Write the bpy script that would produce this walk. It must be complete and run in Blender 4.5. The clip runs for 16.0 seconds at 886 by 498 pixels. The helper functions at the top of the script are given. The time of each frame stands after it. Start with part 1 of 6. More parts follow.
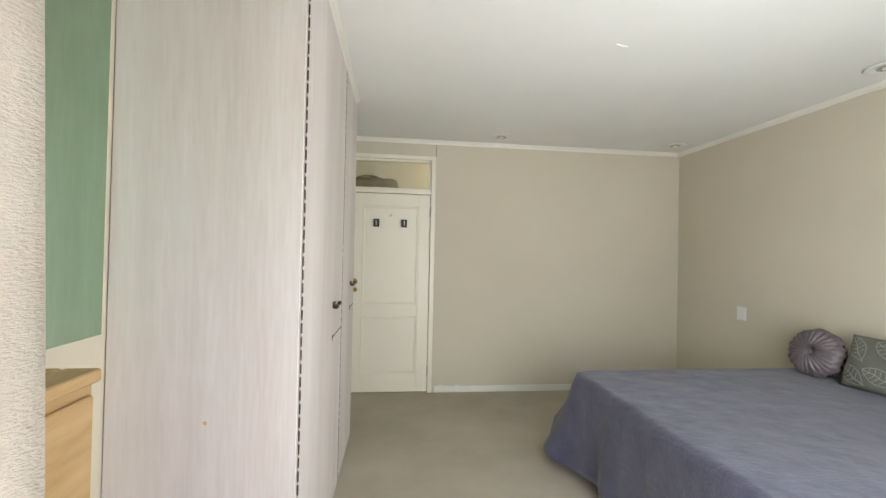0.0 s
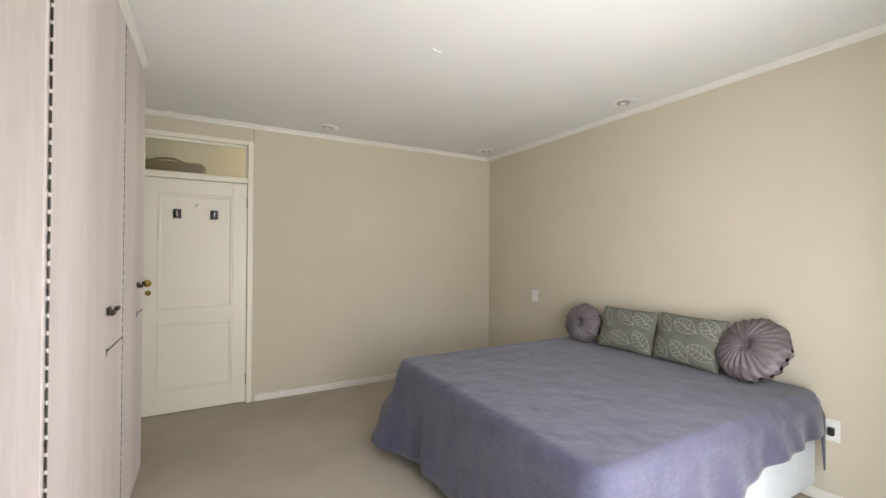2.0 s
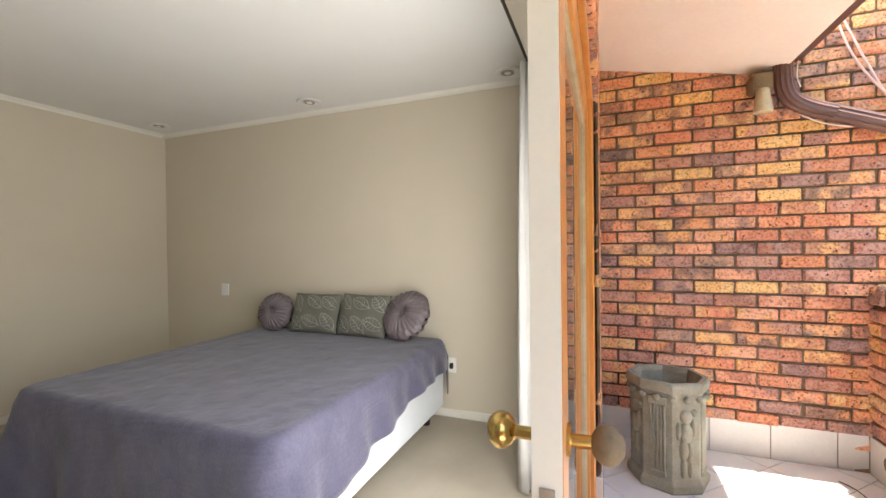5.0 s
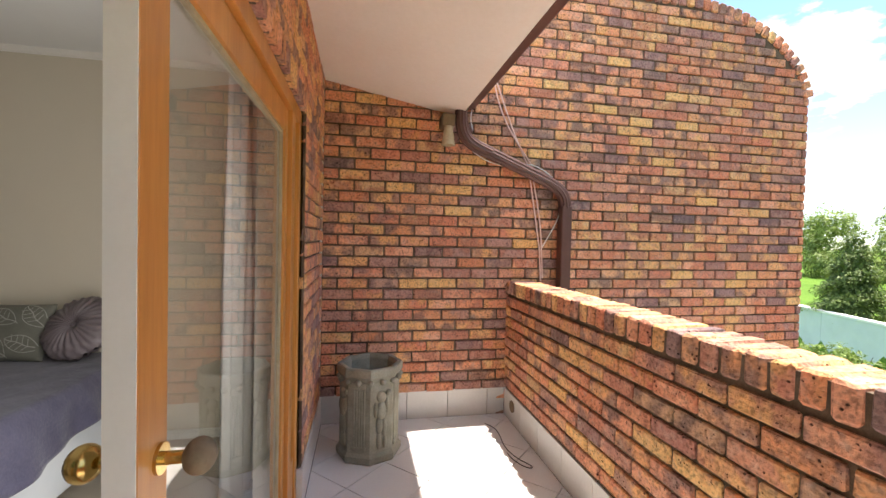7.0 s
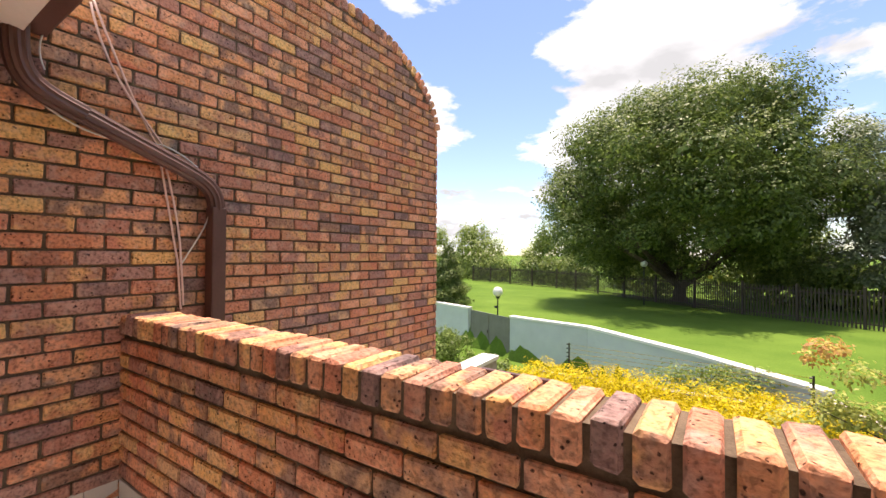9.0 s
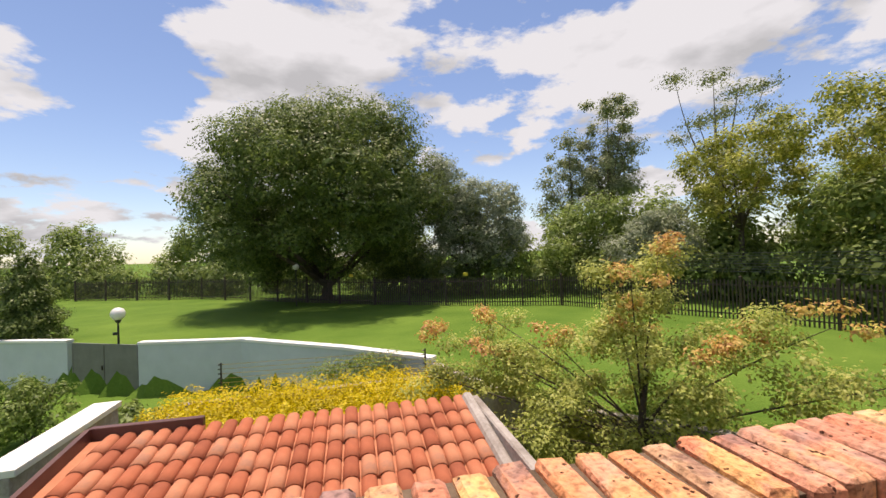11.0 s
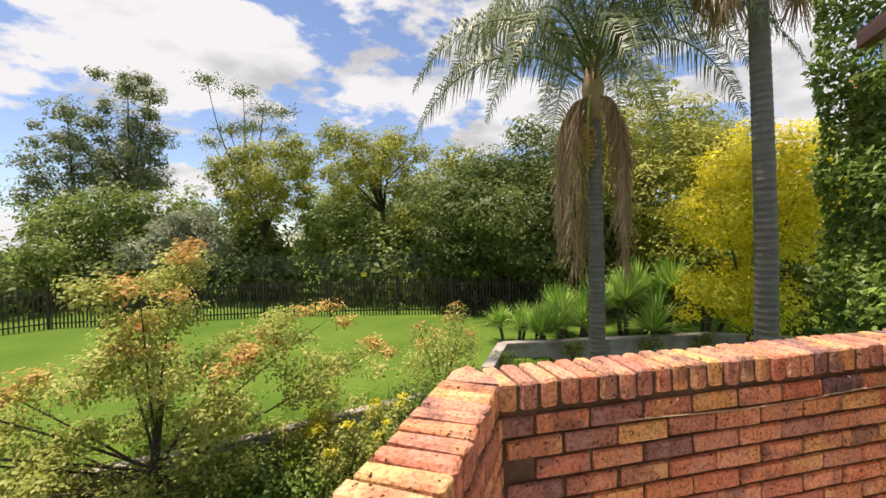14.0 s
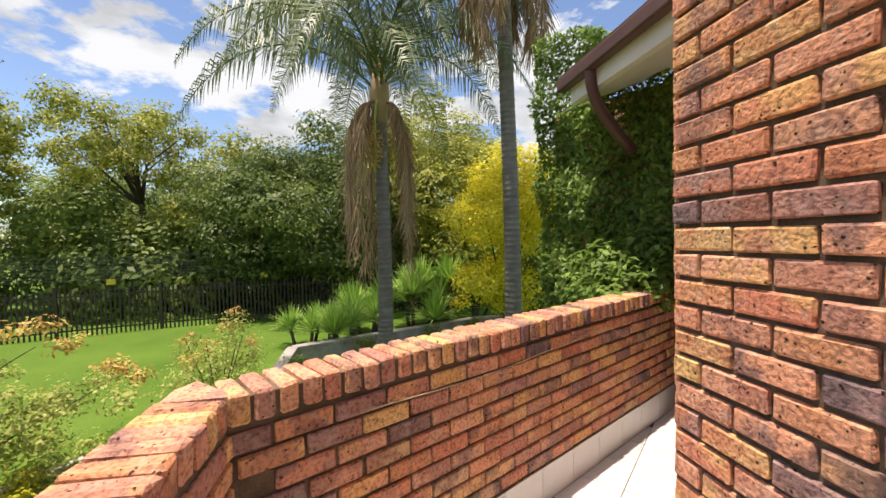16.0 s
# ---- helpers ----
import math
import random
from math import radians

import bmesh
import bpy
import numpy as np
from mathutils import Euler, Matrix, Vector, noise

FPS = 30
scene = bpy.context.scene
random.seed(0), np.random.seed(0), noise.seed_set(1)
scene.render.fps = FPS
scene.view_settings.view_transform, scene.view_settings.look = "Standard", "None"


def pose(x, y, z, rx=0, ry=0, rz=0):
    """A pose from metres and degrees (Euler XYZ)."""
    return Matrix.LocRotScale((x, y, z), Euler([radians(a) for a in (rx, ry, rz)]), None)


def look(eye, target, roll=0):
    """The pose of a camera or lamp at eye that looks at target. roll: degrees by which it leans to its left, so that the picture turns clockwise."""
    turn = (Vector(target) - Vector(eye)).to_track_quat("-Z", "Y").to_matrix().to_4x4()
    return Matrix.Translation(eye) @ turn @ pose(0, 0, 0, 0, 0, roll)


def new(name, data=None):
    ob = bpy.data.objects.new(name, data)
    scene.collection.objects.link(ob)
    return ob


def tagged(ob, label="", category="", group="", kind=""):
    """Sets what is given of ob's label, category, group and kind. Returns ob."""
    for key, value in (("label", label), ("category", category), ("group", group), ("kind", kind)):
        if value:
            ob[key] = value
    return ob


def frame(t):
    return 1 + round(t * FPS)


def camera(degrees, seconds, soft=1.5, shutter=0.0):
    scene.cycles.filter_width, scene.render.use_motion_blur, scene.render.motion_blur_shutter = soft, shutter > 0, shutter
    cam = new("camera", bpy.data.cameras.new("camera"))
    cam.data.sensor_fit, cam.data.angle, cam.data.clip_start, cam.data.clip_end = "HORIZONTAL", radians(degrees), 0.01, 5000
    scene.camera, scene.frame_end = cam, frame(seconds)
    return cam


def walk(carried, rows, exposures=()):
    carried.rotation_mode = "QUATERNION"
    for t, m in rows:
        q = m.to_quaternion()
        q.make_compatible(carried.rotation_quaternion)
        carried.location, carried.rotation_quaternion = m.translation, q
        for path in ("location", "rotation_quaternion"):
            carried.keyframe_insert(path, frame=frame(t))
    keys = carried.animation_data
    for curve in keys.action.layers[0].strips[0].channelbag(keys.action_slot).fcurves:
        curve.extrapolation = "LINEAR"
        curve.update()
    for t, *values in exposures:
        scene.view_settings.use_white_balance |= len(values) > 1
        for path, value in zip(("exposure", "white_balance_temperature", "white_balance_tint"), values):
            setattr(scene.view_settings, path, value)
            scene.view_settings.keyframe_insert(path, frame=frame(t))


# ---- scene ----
cam = camera(94.4, 16.0)

EXPOSURES = [(0, 3.72, 6300, 7), (1.5, 3.65, 6350, 10), (3.5, 3.65, 6900, 18), (4.2, 3.65, 6900, 16), (6.3, 2.5, 6700, 10), (7, 2.35, 6900, 14), (8, 2.1, 7600, 22), (9, 1.72, 7700, 24), (10, 1.08, 7700, 25), (12.3, 1.1, 7600, 24), (14, 1.25, 7600, 23), (16, 1.35, 7400, 20)]
PATH = [
    (0, (0.050, 0.170, 1.420), (0.277, 2.157, 1.445), 1.2),
    (0.5, (0.074, 0.169, 1.415), (0.497, 2.121, 1.434), 1.4),
    (1, (0.104, 0.168, 1.409), (0.713, 2.064, 1.418), 1.2),
    (1.5, (0.109, 0.167, 1.403), (0.904, 1.990, 1.416), 0.8),
    (2, (0.112, 0.166, 1.396), (1.086, 1.898, 1.415), 0.3),
    (2.5, (0.130, 0.164, 1.389), (1.259, 1.796, 1.415), -0.4),
    (3, (0.152, 0.160, 1.382), (1.433, 1.673, 1.408), -1.1),
    (3.5, (0.160, 0.153, 1.374), (1.608, 1.513, 1.384), -1.5),
    (4, (0.160, 0.147, 1.366), (1.786, 1.304, 1.350), -1.4),
    (4.2, (0.162, 0.145, 1.363), (1.856, 1.210, 1.342), -1.3),
    (6.3, (-0.050, -0.325, 1.402), (1.947, -0.235, 1.370), 0.5),
    (6.5, (-0.006, -0.285, 1.421), (1.993, -0.334, 1.377), 0.7),
    (7, (0.032, -0.285, 1.422), (1.992, -0.677, 1.377), 1.3),
    (7.5, (0.146, -0.309, 1.431), (1.997, -1.066, 1.406), 1.5),
    (8, (0.274, -0.358, 1.440), (1.933, -1.476, 1.442), 1.3),
    (8.5, (0.415, -0.451, 1.433), (1.825, -1.870, 1.451), 1.0),
    (9, (0.551, -0.584, 1.436), (1.663, -2.247, 1.462), 0.4),
    (9.5, (0.648, -0.721, 1.442), (1.400, -2.575, 1.468), -0.5),
    (10, (0.712, -0.832, 1.460), (1.065, -2.800, 1.487), -0.8),
    (10.2, (0.720, -0.862, 1.465), (0.910, -2.852, 1.495), -1.0),
    (12.3, (0.544, -0.981, 1.597), (-0.639, -2.593, 1.594), -2.2),
    (12.5, (0.507, -1.014, 1.596), (-0.763, -2.559, 1.591), -2.1),
    (13, (0.390, -1.122, 1.593), (-1.129, -2.423, 1.580), -1.8),
    (13.5, (0.304, -1.187, 1.602), (-1.436, -2.173, 1.577), -1.4),
    (14, (0.237, -1.193, 1.610), (-1.660, -1.824, 1.579), -1.2),
    (14.5, (0.194, -1.155, 1.608), (-1.783, -1.454, 1.574), -1.1),
    (15, (0.186, -1.096, 1.606), (-1.814, -1.125, 1.567), -1.2),
    (15.5, (0.181, -1.039, 1.600), (-1.811, -0.867, 1.553), -1.2),
    (16, (0.182, -0.986, 1.596), (-1.793, -0.671, 1.537), -1.3),
]
walk(cam, [(t, look(eye, aim, roll)) for t, eye, aim, roll in PATH], EXPOSURES)

# ---- light ----
SUN_TO = Vector((0.045, -0.205, 1.0)).normalized()
sun = new("sun", bpy.data.lights.new("sun", "SUN"))
sun.data.energy, sun.data.angle, sun.data.color = 2.6, radians(0.6), (1.0, 0.95, 0.86)
sun.matrix_world = look(SUN_TO * 50, (0, 0, 0))

world = bpy.data.worlds.new("sky")
scene.world = world
world.use_nodes = True
wn, wl = world.node_tree.nodes, world.node_tree.links
wn.clear()
sky = wn.new("ShaderNodeTexSky")
sky.sky_type, sky.sun_disc = "NISHITA", False
sky.sun_elevation = math.asin(SUN_TO.z)
sky.sun_rotation = math.atan2(SUN_TO.x, SUN_TO.y)
sky.air_density, sky.dust_density, sky.ozone_density = 1.0, 0.2, 2.2
wco = wn.new("ShaderNodeTexCoord")
wsep = wn.new("ShaderNodeSeparateXYZ")
wl.new(wco.outputs["Generated"], wsep.inputs["Vector"])


def sky_math(op, a, b):
    m = wn.new("ShaderNodeMath")
    m.operation = op
    for k, v in enumerate((a, b)):
        if isinstance(v, (int, float)):
            m.inputs[k].default_value = v
        else:
            wl.new(v, m.inputs[k])
    return m.outputs[0]


# cloud layer seen in perspective: directions meet a flat sheet, softened near the horizon
lift = sky_math("ADD", sky_math("MAXIMUM", wsep.outputs["Z"], 0.0), 0.32)
wmap = wn.new("ShaderNodeCombineXYZ")
wl.new(sky_math("DIVIDE", wsep.outputs["X"], lift), wmap.inputs["X"])
wl.new(sky_math("DIVIDE", wsep.outputs["Y"], lift), wmap.inputs["Y"])
wl.new(sky_math("MULTIPLY", wsep.outputs["Z"], 2.2), wmap.inputs["Z"])
cl1 = wn.new("ShaderNodeTexNoise")
cl1.inputs["Scale"].default_value, cl1.inputs["Detail"].default_value, cl1.inputs["Roughness"].default_value = 1.7, 12, 0.58
ramp = wn.new("ShaderNodeValToRGB")
ramp.color_ramp.elements[0].position, ramp.color_ramp.elements[1].position = 0.485, 0.525
cl2 = wn.new("ShaderNodeTexNoise")
cl2.inputs["Scale"].default_value, cl2.inputs["Detail"].default_value = 3.2, 10
cr2 = wn.new("ShaderNodeValToRGB")
cr2.color_ramp.elements[0].position, cr2.color_ramp.elements[0].color = 0.36, (1.9, 2.22, 2.45, 1)
cr2.color_ramp.elements[1].position, cr2.color_ramp.elements[1].color = 0.54, (2.95, 3.4, 3.75, 1)
mixw = wn.new("ShaderNodeMix")
mixw.data_type = "RGBA"
bg = wn.new("ShaderNodeBackground")
bg.inputs["Strength"].default_value = 0.115
wout = wn.new("ShaderNodeOutputWorld")
wl.new(wmap.outputs["Vector"], cl1.inputs["Vector"])
wl.new(wmap.outputs["Vector"], cl2.inputs["Vector"])
wl.new(cl1.outputs["Fac"], ramp.inputs["Fac"])
wl.new(cl2.outputs["Fac"], cr2.inputs["Fac"])
wl.new(ramp.outputs["Color"], mixw.inputs["Factor"])
deep = wn.new("ShaderNodeMix")
deep.data_type, deep.blend_type = "RGBA", "MULTIPLY"
deep.inputs["Factor"].default_value = 1.0
deep.inputs["B"].default_value = (0.56, 0.63, 0.69, 1)
wl.new(sky.outputs["Color"], deep.inputs["A"])
wl.new(deep.outputs["Result"], mixw.inputs["A"])
wl.new(cr2.outputs["Color"], mixw.inputs["B"])
wl.new(mixw.outputs["Result"], bg.inputs["Color"])
wl.new(bg.outputs["Background"], wout.inputs["Surface"])

# daylight that enters the room through the glazed opening
door_light = new("door_daylight", bpy.data.lights.new("door_daylight", "AREA"))
door_light.data.shape, door_light.data.size, door_light.data.size_y = "RECTANGLE", 1.5, 1.8
door_light.data.energy, door_light.data.color = 6.2, (0.97, 0.99, 1.0)
door_light.matrix_world = look((1.3, 0.20, 1.05), (1.3, 3.0, 0.95))

# ---- materials ----


def mat(name, build, rough=0.6, metal=0.0, spec=0.5):
    m = bpy.data.materials.new(name)
    m.use_nodes = True
    nt = m.node_tree
    b = nt.nodes["Principled BSDF"]
    b.inputs["Roughness"].default_value, b.inputs["Metallic"].default_value = rough, metal
    b.inputs["Specular IOR Level"].default_value = spec
    build(nt, b)
    return m


def tex(nt, scale, detail=4, rough=0.55, stretch=(1, 1, 1), coords="Object"):
    co = nt.nodes.new("ShaderNodeTexCoord")
    mp = nt.nodes.new("ShaderNodeMapping")
    mp.inputs["Scale"].default_value = stretch
    n = nt.nodes.new("ShaderNodeTexNoise")
    n.inputs["Scale"].default_value, n.inputs["Detail"].default_value, n.inputs["Roughness"].default_value = scale, detail, rough
    nt.links.new(co.outputs[coords], mp.inputs["Vector"])
    nt.links.new(mp.outputs["Vector"], n.inputs["Vector"])
    return n.outputs["Fac"]


def ramped(nt, fac, stops):
    r = nt.nodes.new("ShaderNodeValToRGB")
    e = r.color_ramp.elements
    while len(e) < len(stops):
        e.new(0.5)
    for k, (p, c) in zip(e, stops):
        k.position, k.color = p, (*c, 1)
    nt.links.new(fac, r.inputs["Fac"])
    return r.outputs["Color"]


def blended(nt, fac, a, b, kind="MIX"):
    m = nt.nodes.new("ShaderNodeMix")
    m.data_type, m.blend_type = "RGBA", kind
    for sock, v in (("Factor", fac), ("A", a), ("B", b)):
        if isinstance(v, (int, float)):
            m.inputs[sock].default_value = v
        elif isinstance(v, tuple):
            m.inputs[sock].default_value = (*v, 1)
        else:
            nt.links.new(v, m.inputs[sock])
    return m.outputs["Result"]


def bumped(nt, b, height, strength=0.3, dist=0.01):
    u = nt.nodes.new("ShaderNodeBump")
    u.inputs["Strength"].default_value, u.inputs["Distance"].default_value = strength, dist
    nt.links.new(height, u.inputs["Height"])
    nt.links.new(u.outputs["Normal"], b.inputs["Normal"])


def math_node(nt, op, a, b=None):
    m = nt.nodes.new("ShaderNodeMath")
    m.operation = op
    for k, v in enumerate((a, b)):
        if v is None:
            continue
        if isinstance(v, (int, float)):
            m.inputs[k].default_value = v
        else:
            nt.links.new(v, m.inputs[k])
    return m.outputs[0]


def varied(name, lo, hi, scale=3.0, rough=0.6, grain=60.0, bump=0.15, metal=0.0, spec=0.5, coords="Object", dist=0.004, stretch=(1, 1, 1)):
    """Two colours mixed by broad and fine noise, with fine relief."""
    def build(nt, b):
        broad = tex(nt, scale, 5, 0.6, stretch, coords)
        fine = tex(nt, grain, 3, 0.6, stretch, coords)
        f = math_node(nt, "ADD", math_node(nt, "MULTIPLY", broad, 0.7), math_node(nt, "MULTIPLY", fine, 0.3))
        nt.links.new(ramped(nt, f, [(0.33, lo), (0.67, hi)]), b.inputs["Base Color"])
        bumped(nt, b, fine, bump, dist)
    return mat(name, build, rough, metal, spec)


def any_random(nt):
    """A value that differs from object to object and from island to island."""
    oi = nt.nodes.new("ShaderNodeObjectInfo")
    ge = nt.nodes.new("ShaderNodeNewGeometry")
    return math_node(nt, "FRACT", math_node(nt, "ADD", oi.outputs["Random"], ge.outputs["Random Per Island"]))


def brick_build(stops):
    def build(nt, b):
        rnd = any_random(nt)
        base = ramped(nt, rnd, stops)
        oi = nt.nodes.new("ShaderNodeNewGeometry")
        shift = nt.nodes.new("ShaderNodeVectorMath")
        shift.operation = "ADD"
        sc = math_node(nt, "MULTIPLY", rnd, 40.0)
        comb = nt.nodes.new("ShaderNodeCombineXYZ")
        nt.links.new(sc, comb.inputs["X"])
        nt.links.new(oi.outputs["Position"], shift.inputs[0])
        nt.links.new(comb.outputs["Vector"], shift.inputs[1])

        def noise_at(scale, detail):
            n = nt.nodes.new("ShaderNodeTexNoise")
            n.inputs["Scale"].default_value, n.inputs["Detail"].default_value = scale, detail
            nt.links.new(shift.outputs["Vector"], n.inputs["Vector"])
            return n.outputs["Fac"]
        flash = ramped(nt, noise_at(7.5, 5), [(0.44, (0, 0, 0)), (0.56, (1, 1, 1))])
        tint = ramped(nt, math_node(nt, "FRACT", math_node(nt, "MULTIPLY", rnd, 7.3)),
                      [(0.0, (0.74, 0.44, 0.17)), (0.3, (0.52, 0.19, 0.11)), (0.5, (0.12, 0.09, 0.095)), (0.75, (0.26, 0.15, 0.145)), (1.0, (0.56, 0.21, 0.12))])
        col = blended(nt, math_node(nt, "MULTIPLY", flash, 0.75), base, tint)
        fine = noise_at(70.0, 5)
        col = blended(nt, 0.6, col, ramped(nt, fine, [(0.36, (0.4, 0.38, 0.37)), (0.46, (1.0, 0.99, 0.98)), (0.62, (1.4, 1.38, 1.35))]), "MULTIPLY")
        vo = nt.nodes.new("ShaderNodeTexVoronoi")
        vo.inputs["Scale"].default_value = 62.0
        nt.links.new(shift.outputs["Vector"], vo.inputs["Vector"])
        gate = ramped(nt, noise_at(30.0, 2), [(0.51, (1, 1, 1)), (0.59, (0, 0, 0))])
        pit = ramped(nt, math_node(nt, "ADD", vo.outputs["Distance"], math_node(nt, "MULTIPLY", gate, 1.0)), [(0.20, (0, 0, 0)), (0.32, (1, 1, 1))])
        col = blended(nt, 0.95, col, ramped(nt, pit, [(0.0, (0.12, 0.09, 0.085)), (1.0, (1, 1, 1))]), "MULTIPLY")
        bloom = ramped(nt, noise_at(24.0, 5), [(0.52, (0, 0, 0)), (0.72, (1, 1, 1))])
        col = blended(nt, math_node(nt, "MULTIPLY", bloom, 0.28), col, (0.60, 0.50, 0.42))
        nt.links.new(col, b.inputs["Base Color"])
        h = math_node(nt, "ADD", math_node(nt, "MULTIPLY", pit, 0.7), math_node(nt, "MULTIPLY", fine, 0.6))
        bumped(nt, b, h, 1.0, 0.012)
    return build


BRICKS = [(0.0, (0.68, 0.29, 0.16)), (0.16, (0.70, 0.36, 0.23)), (0.30, (0.58, 0.21, 0.13)), (0.42, (0.72, 0.45, 0.19)), (0.52, (0.66, 0.33, 0.21)),
          (0.62, (0.30, 0.19, 0.18)), (0.72, (0.62, 0.24, 0.14)), (0.84, (0.74, 0.48, 0.21)), (0.92, (0.42, 0.24, 0.20)), (1.0, (0.70, 0.33, 0.19))]
M_BRICK = mat("clay_brick", brick_build(BRICKS), 0.85, 0, 0.25)
M_MORTAR = varied("mortar", (0.075, 0.054, 0.038), (0.21, 0.155, 0.11), 6, 0.95, 120, 0.5, spec=0.2)
M_WALL = varied("beige_wall_paint", (0.57, 0.515, 0.41), (0.605, 0.55, 0.44), 1.2, 0.85, 220, 0.06, spec=0.25)
M_CEIL = varied("white_ceiling_paint", (0.74, 0.74, 0.71), (0.78, 0.78, 0.75), 1.5, 0.9, 180, 0.05, spec=0.2)
M_WHITE = varied("white_gloss_paint", (0.72, 0.70, 0.63), (0.78, 0.76, 0.69), 2.0, 0.4, 90, 0.05)
M_DOOR = varied("cream_door_paint", (0.76, 0.72, 0.60), (0.80, 0.76, 0.65), 2.0, 0.42, 90, 0.05)
M_CARPET = varied("beige_carpet", (0.42, 0.37, 0.29), (0.55, 0.49, 0.395), 1.6, 0.98, 420, 0.9, spec=0.1, dist=0.006)
M_SOFFIT = varied("white_soffit_paint", (0.76, 0.71, 0.65), (0.84, 0.80, 0.75), 1.3, 0.8, 40, 0.1)
M_TILE = varied("white_floor_tile", (0.66, 0.65, 0.64), (0.74, 0.73, 0.72), 2.5, 0.28, 70, 0.04)
M_GROUT = varied("dark_grout", (0.06, 0.05, 0.045), (0.14, 0.12, 0.11), 9, 0.9, 90, 0.3)


# ---- mesh helpers ----
def link_mesh(name, me, material, parent=None):
    ob = new(name, me)
    if material:
        me.materials.append(material)
    if parent:
        ob.parent = parent
    return ob


def part(name, bm, material, parent=None, label="", smooth=False):
    me = bpy.data.meshes.new(name)
    bm.to_mesh(me)
    bm.free()
    if smooth:
        me.polygons.foreach_set("use_smooth", [True] * len(me.polygons))
    ob = link_mesh(name, me, material, parent)
    if label:
        ob["label"] = label
    return ob


def arrays(name, verts, faces, material, parent=None, smooth=False):
    """A mesh from numpy arrays of vertices and equal-sided faces."""
    me = bpy.data.meshes.new(name)
    v, f = np.asarray(verts, np.float32), np.asarray(faces, np.int32)
    me.vertices.add(len(v))
    me.vertices.foreach_set("co", v.ravel())
    me.loops.add(f.size)
    me.loops.foreach_set("vertex_index", f.ravel())
    me.polygons.add(len(f))
    me.polygons.foreach_set("loop_start", np.arange(0, f.size, f.shape[1], dtype=np.int32))
    me.update(calc_edges=True)
    if smooth:
        me.polygons.foreach_set("use_smooth", np.ones(len(f), bool))
    return link_mesh(name, me, material, parent)


def empty(name, at=(0, 0, 0), label="", category="", group="", kind="", rz=0.0):
    e = new(name)
    e.matrix_world = pose(*at, 0, 0, rz)
    e.empty_display_size = 0.1
    return tagged(e, label, category, group, kind)


def box(bm, x0, x1, y0, y1, z0, z1, bev=0.0, seg=1):
    g = bmesh.ops.create_cube(bm, size=1.0)
    vs = g["verts"]
    bmesh.ops.scale(bm, verts=vs, vec=(abs(x1 - x0), abs(y1 - y0), abs(z1 - z0)))
    bmesh.ops.translate(bm, verts=vs, vec=((x0 + x1) / 2, (y0 + y1) / 2, (z0 + z1) / 2))
    if bev > 0:
        es = list({e for v in vs for e in v.link_edges})
        bmesh.ops.bevel(bm, geom=es, offset=bev, segments=seg, affect="EDGES", profile=0.5)
    return bm


def boxes(*rows, bev=0.0, seg=1):
    bm = bmesh.new()
    for r in rows:
        box(bm, *r, bev=bev, seg=seg)
    return bm


def cyl(bm, a, b, r0, r1=None, n=16, caps=True):
    """A tapered round bar from a to b."""
    a, b = Vector(a), Vector(b)
    r1 = r0 if r1 is None else r1
    g = bmesh.ops.create_cone(bm, cap_ends=caps, segments=n, radius1=r0, radius2=r1, depth=(b - a).length)
    m = Matrix.Translation((a + b) / 2) @ (b - a).to_track_quat("Z", "Y").to_matrix().to_4x4()
    bmesh.ops.transform(bm, matrix=m, verts=g["verts"])
    return bm


def lathe(profile, n=24):
    bm = bmesh.new()
    rings = []
    for r, z in profile:
        rings.append([bm.verts.new((r * math.cos(2 * math.pi * k / n), r * math.sin(2 * math.pi * k / n), z)) for k in range(n)])
    for a, b in zip(rings, rings[1:]):
        for k in range(n):
            bm.faces.new((a[k], a[(k + 1) % n], b[(k + 1) % n], b[k]))
    bm.faces.new(rings[0][::-1])
    bm.faces.new(rings[-1])
    return bm


def tube(points, r, n=8, radii=None):
    """A round tube along a line of points."""
    bm = bmesh.new()
    pts = [Vector(p) for p in points]
    rings = []
    side = None
    for i, p in enumerate(pts):
        d = (pts[min(i + 1, len(pts) - 1)] - pts[max(i - 1, 0)]).normalized()
        if side is None:
            side = d.orthogonal().normalized()
        side = (side - d * side.dot(d)).normalized()
        up = d.cross(side)
        rr = radii[i] if radii else r
        rings.append([bm.verts.new(p + (side * math.cos(2 * math.pi * k / n) + up * math.sin(2 * math.pi * k / n)) * rr) for k in range(n)])
    for a, b in zip(rings, rings[1:]):
        for k in range(n):
            bm.faces.new((a[k], a[(k + 1) % n], b[(k + 1) % n], b[k]))
    bm.faces.new(rings[0][::-1])
    bm.faces.new(rings[-1])
    return bm


def bezier(p0, p1, p2, p3, n=12):
    out = []
    for k in range(n + 1):
        t = k / n
        out.append(Vector(p0) * (1 - t) ** 3 + Vector(p1) * 3 * t * (1 - t) ** 2 + Vector(p2) * 3 * t * t * (1 - t) + Vector(p3) * t ** 3)
    return out


def structure(name, bm, material, label):
    return tagged(part(name, bm, material), label, "", "", "structure")


# ---- main measures ----
EAST, NORTH, CEIL = 3.147, 4.38, 2.585     # room faces
WEST = -0.87
WALL_E = 3.24                             # brick end wall of the balcony
PAR_Y, PAR_T, PAR_Z = -1.48, 0.222, 1.10  # parapet
CORNER = Vector((-1.22, PAR_Y, 0))        # where the parapet turns
TURN = Vector((-0.525, 0.851, 0)).normalized()
SEG2 = 4.0
COURSE, STEP = 0.083, 0.232
PIER_W = -1.06

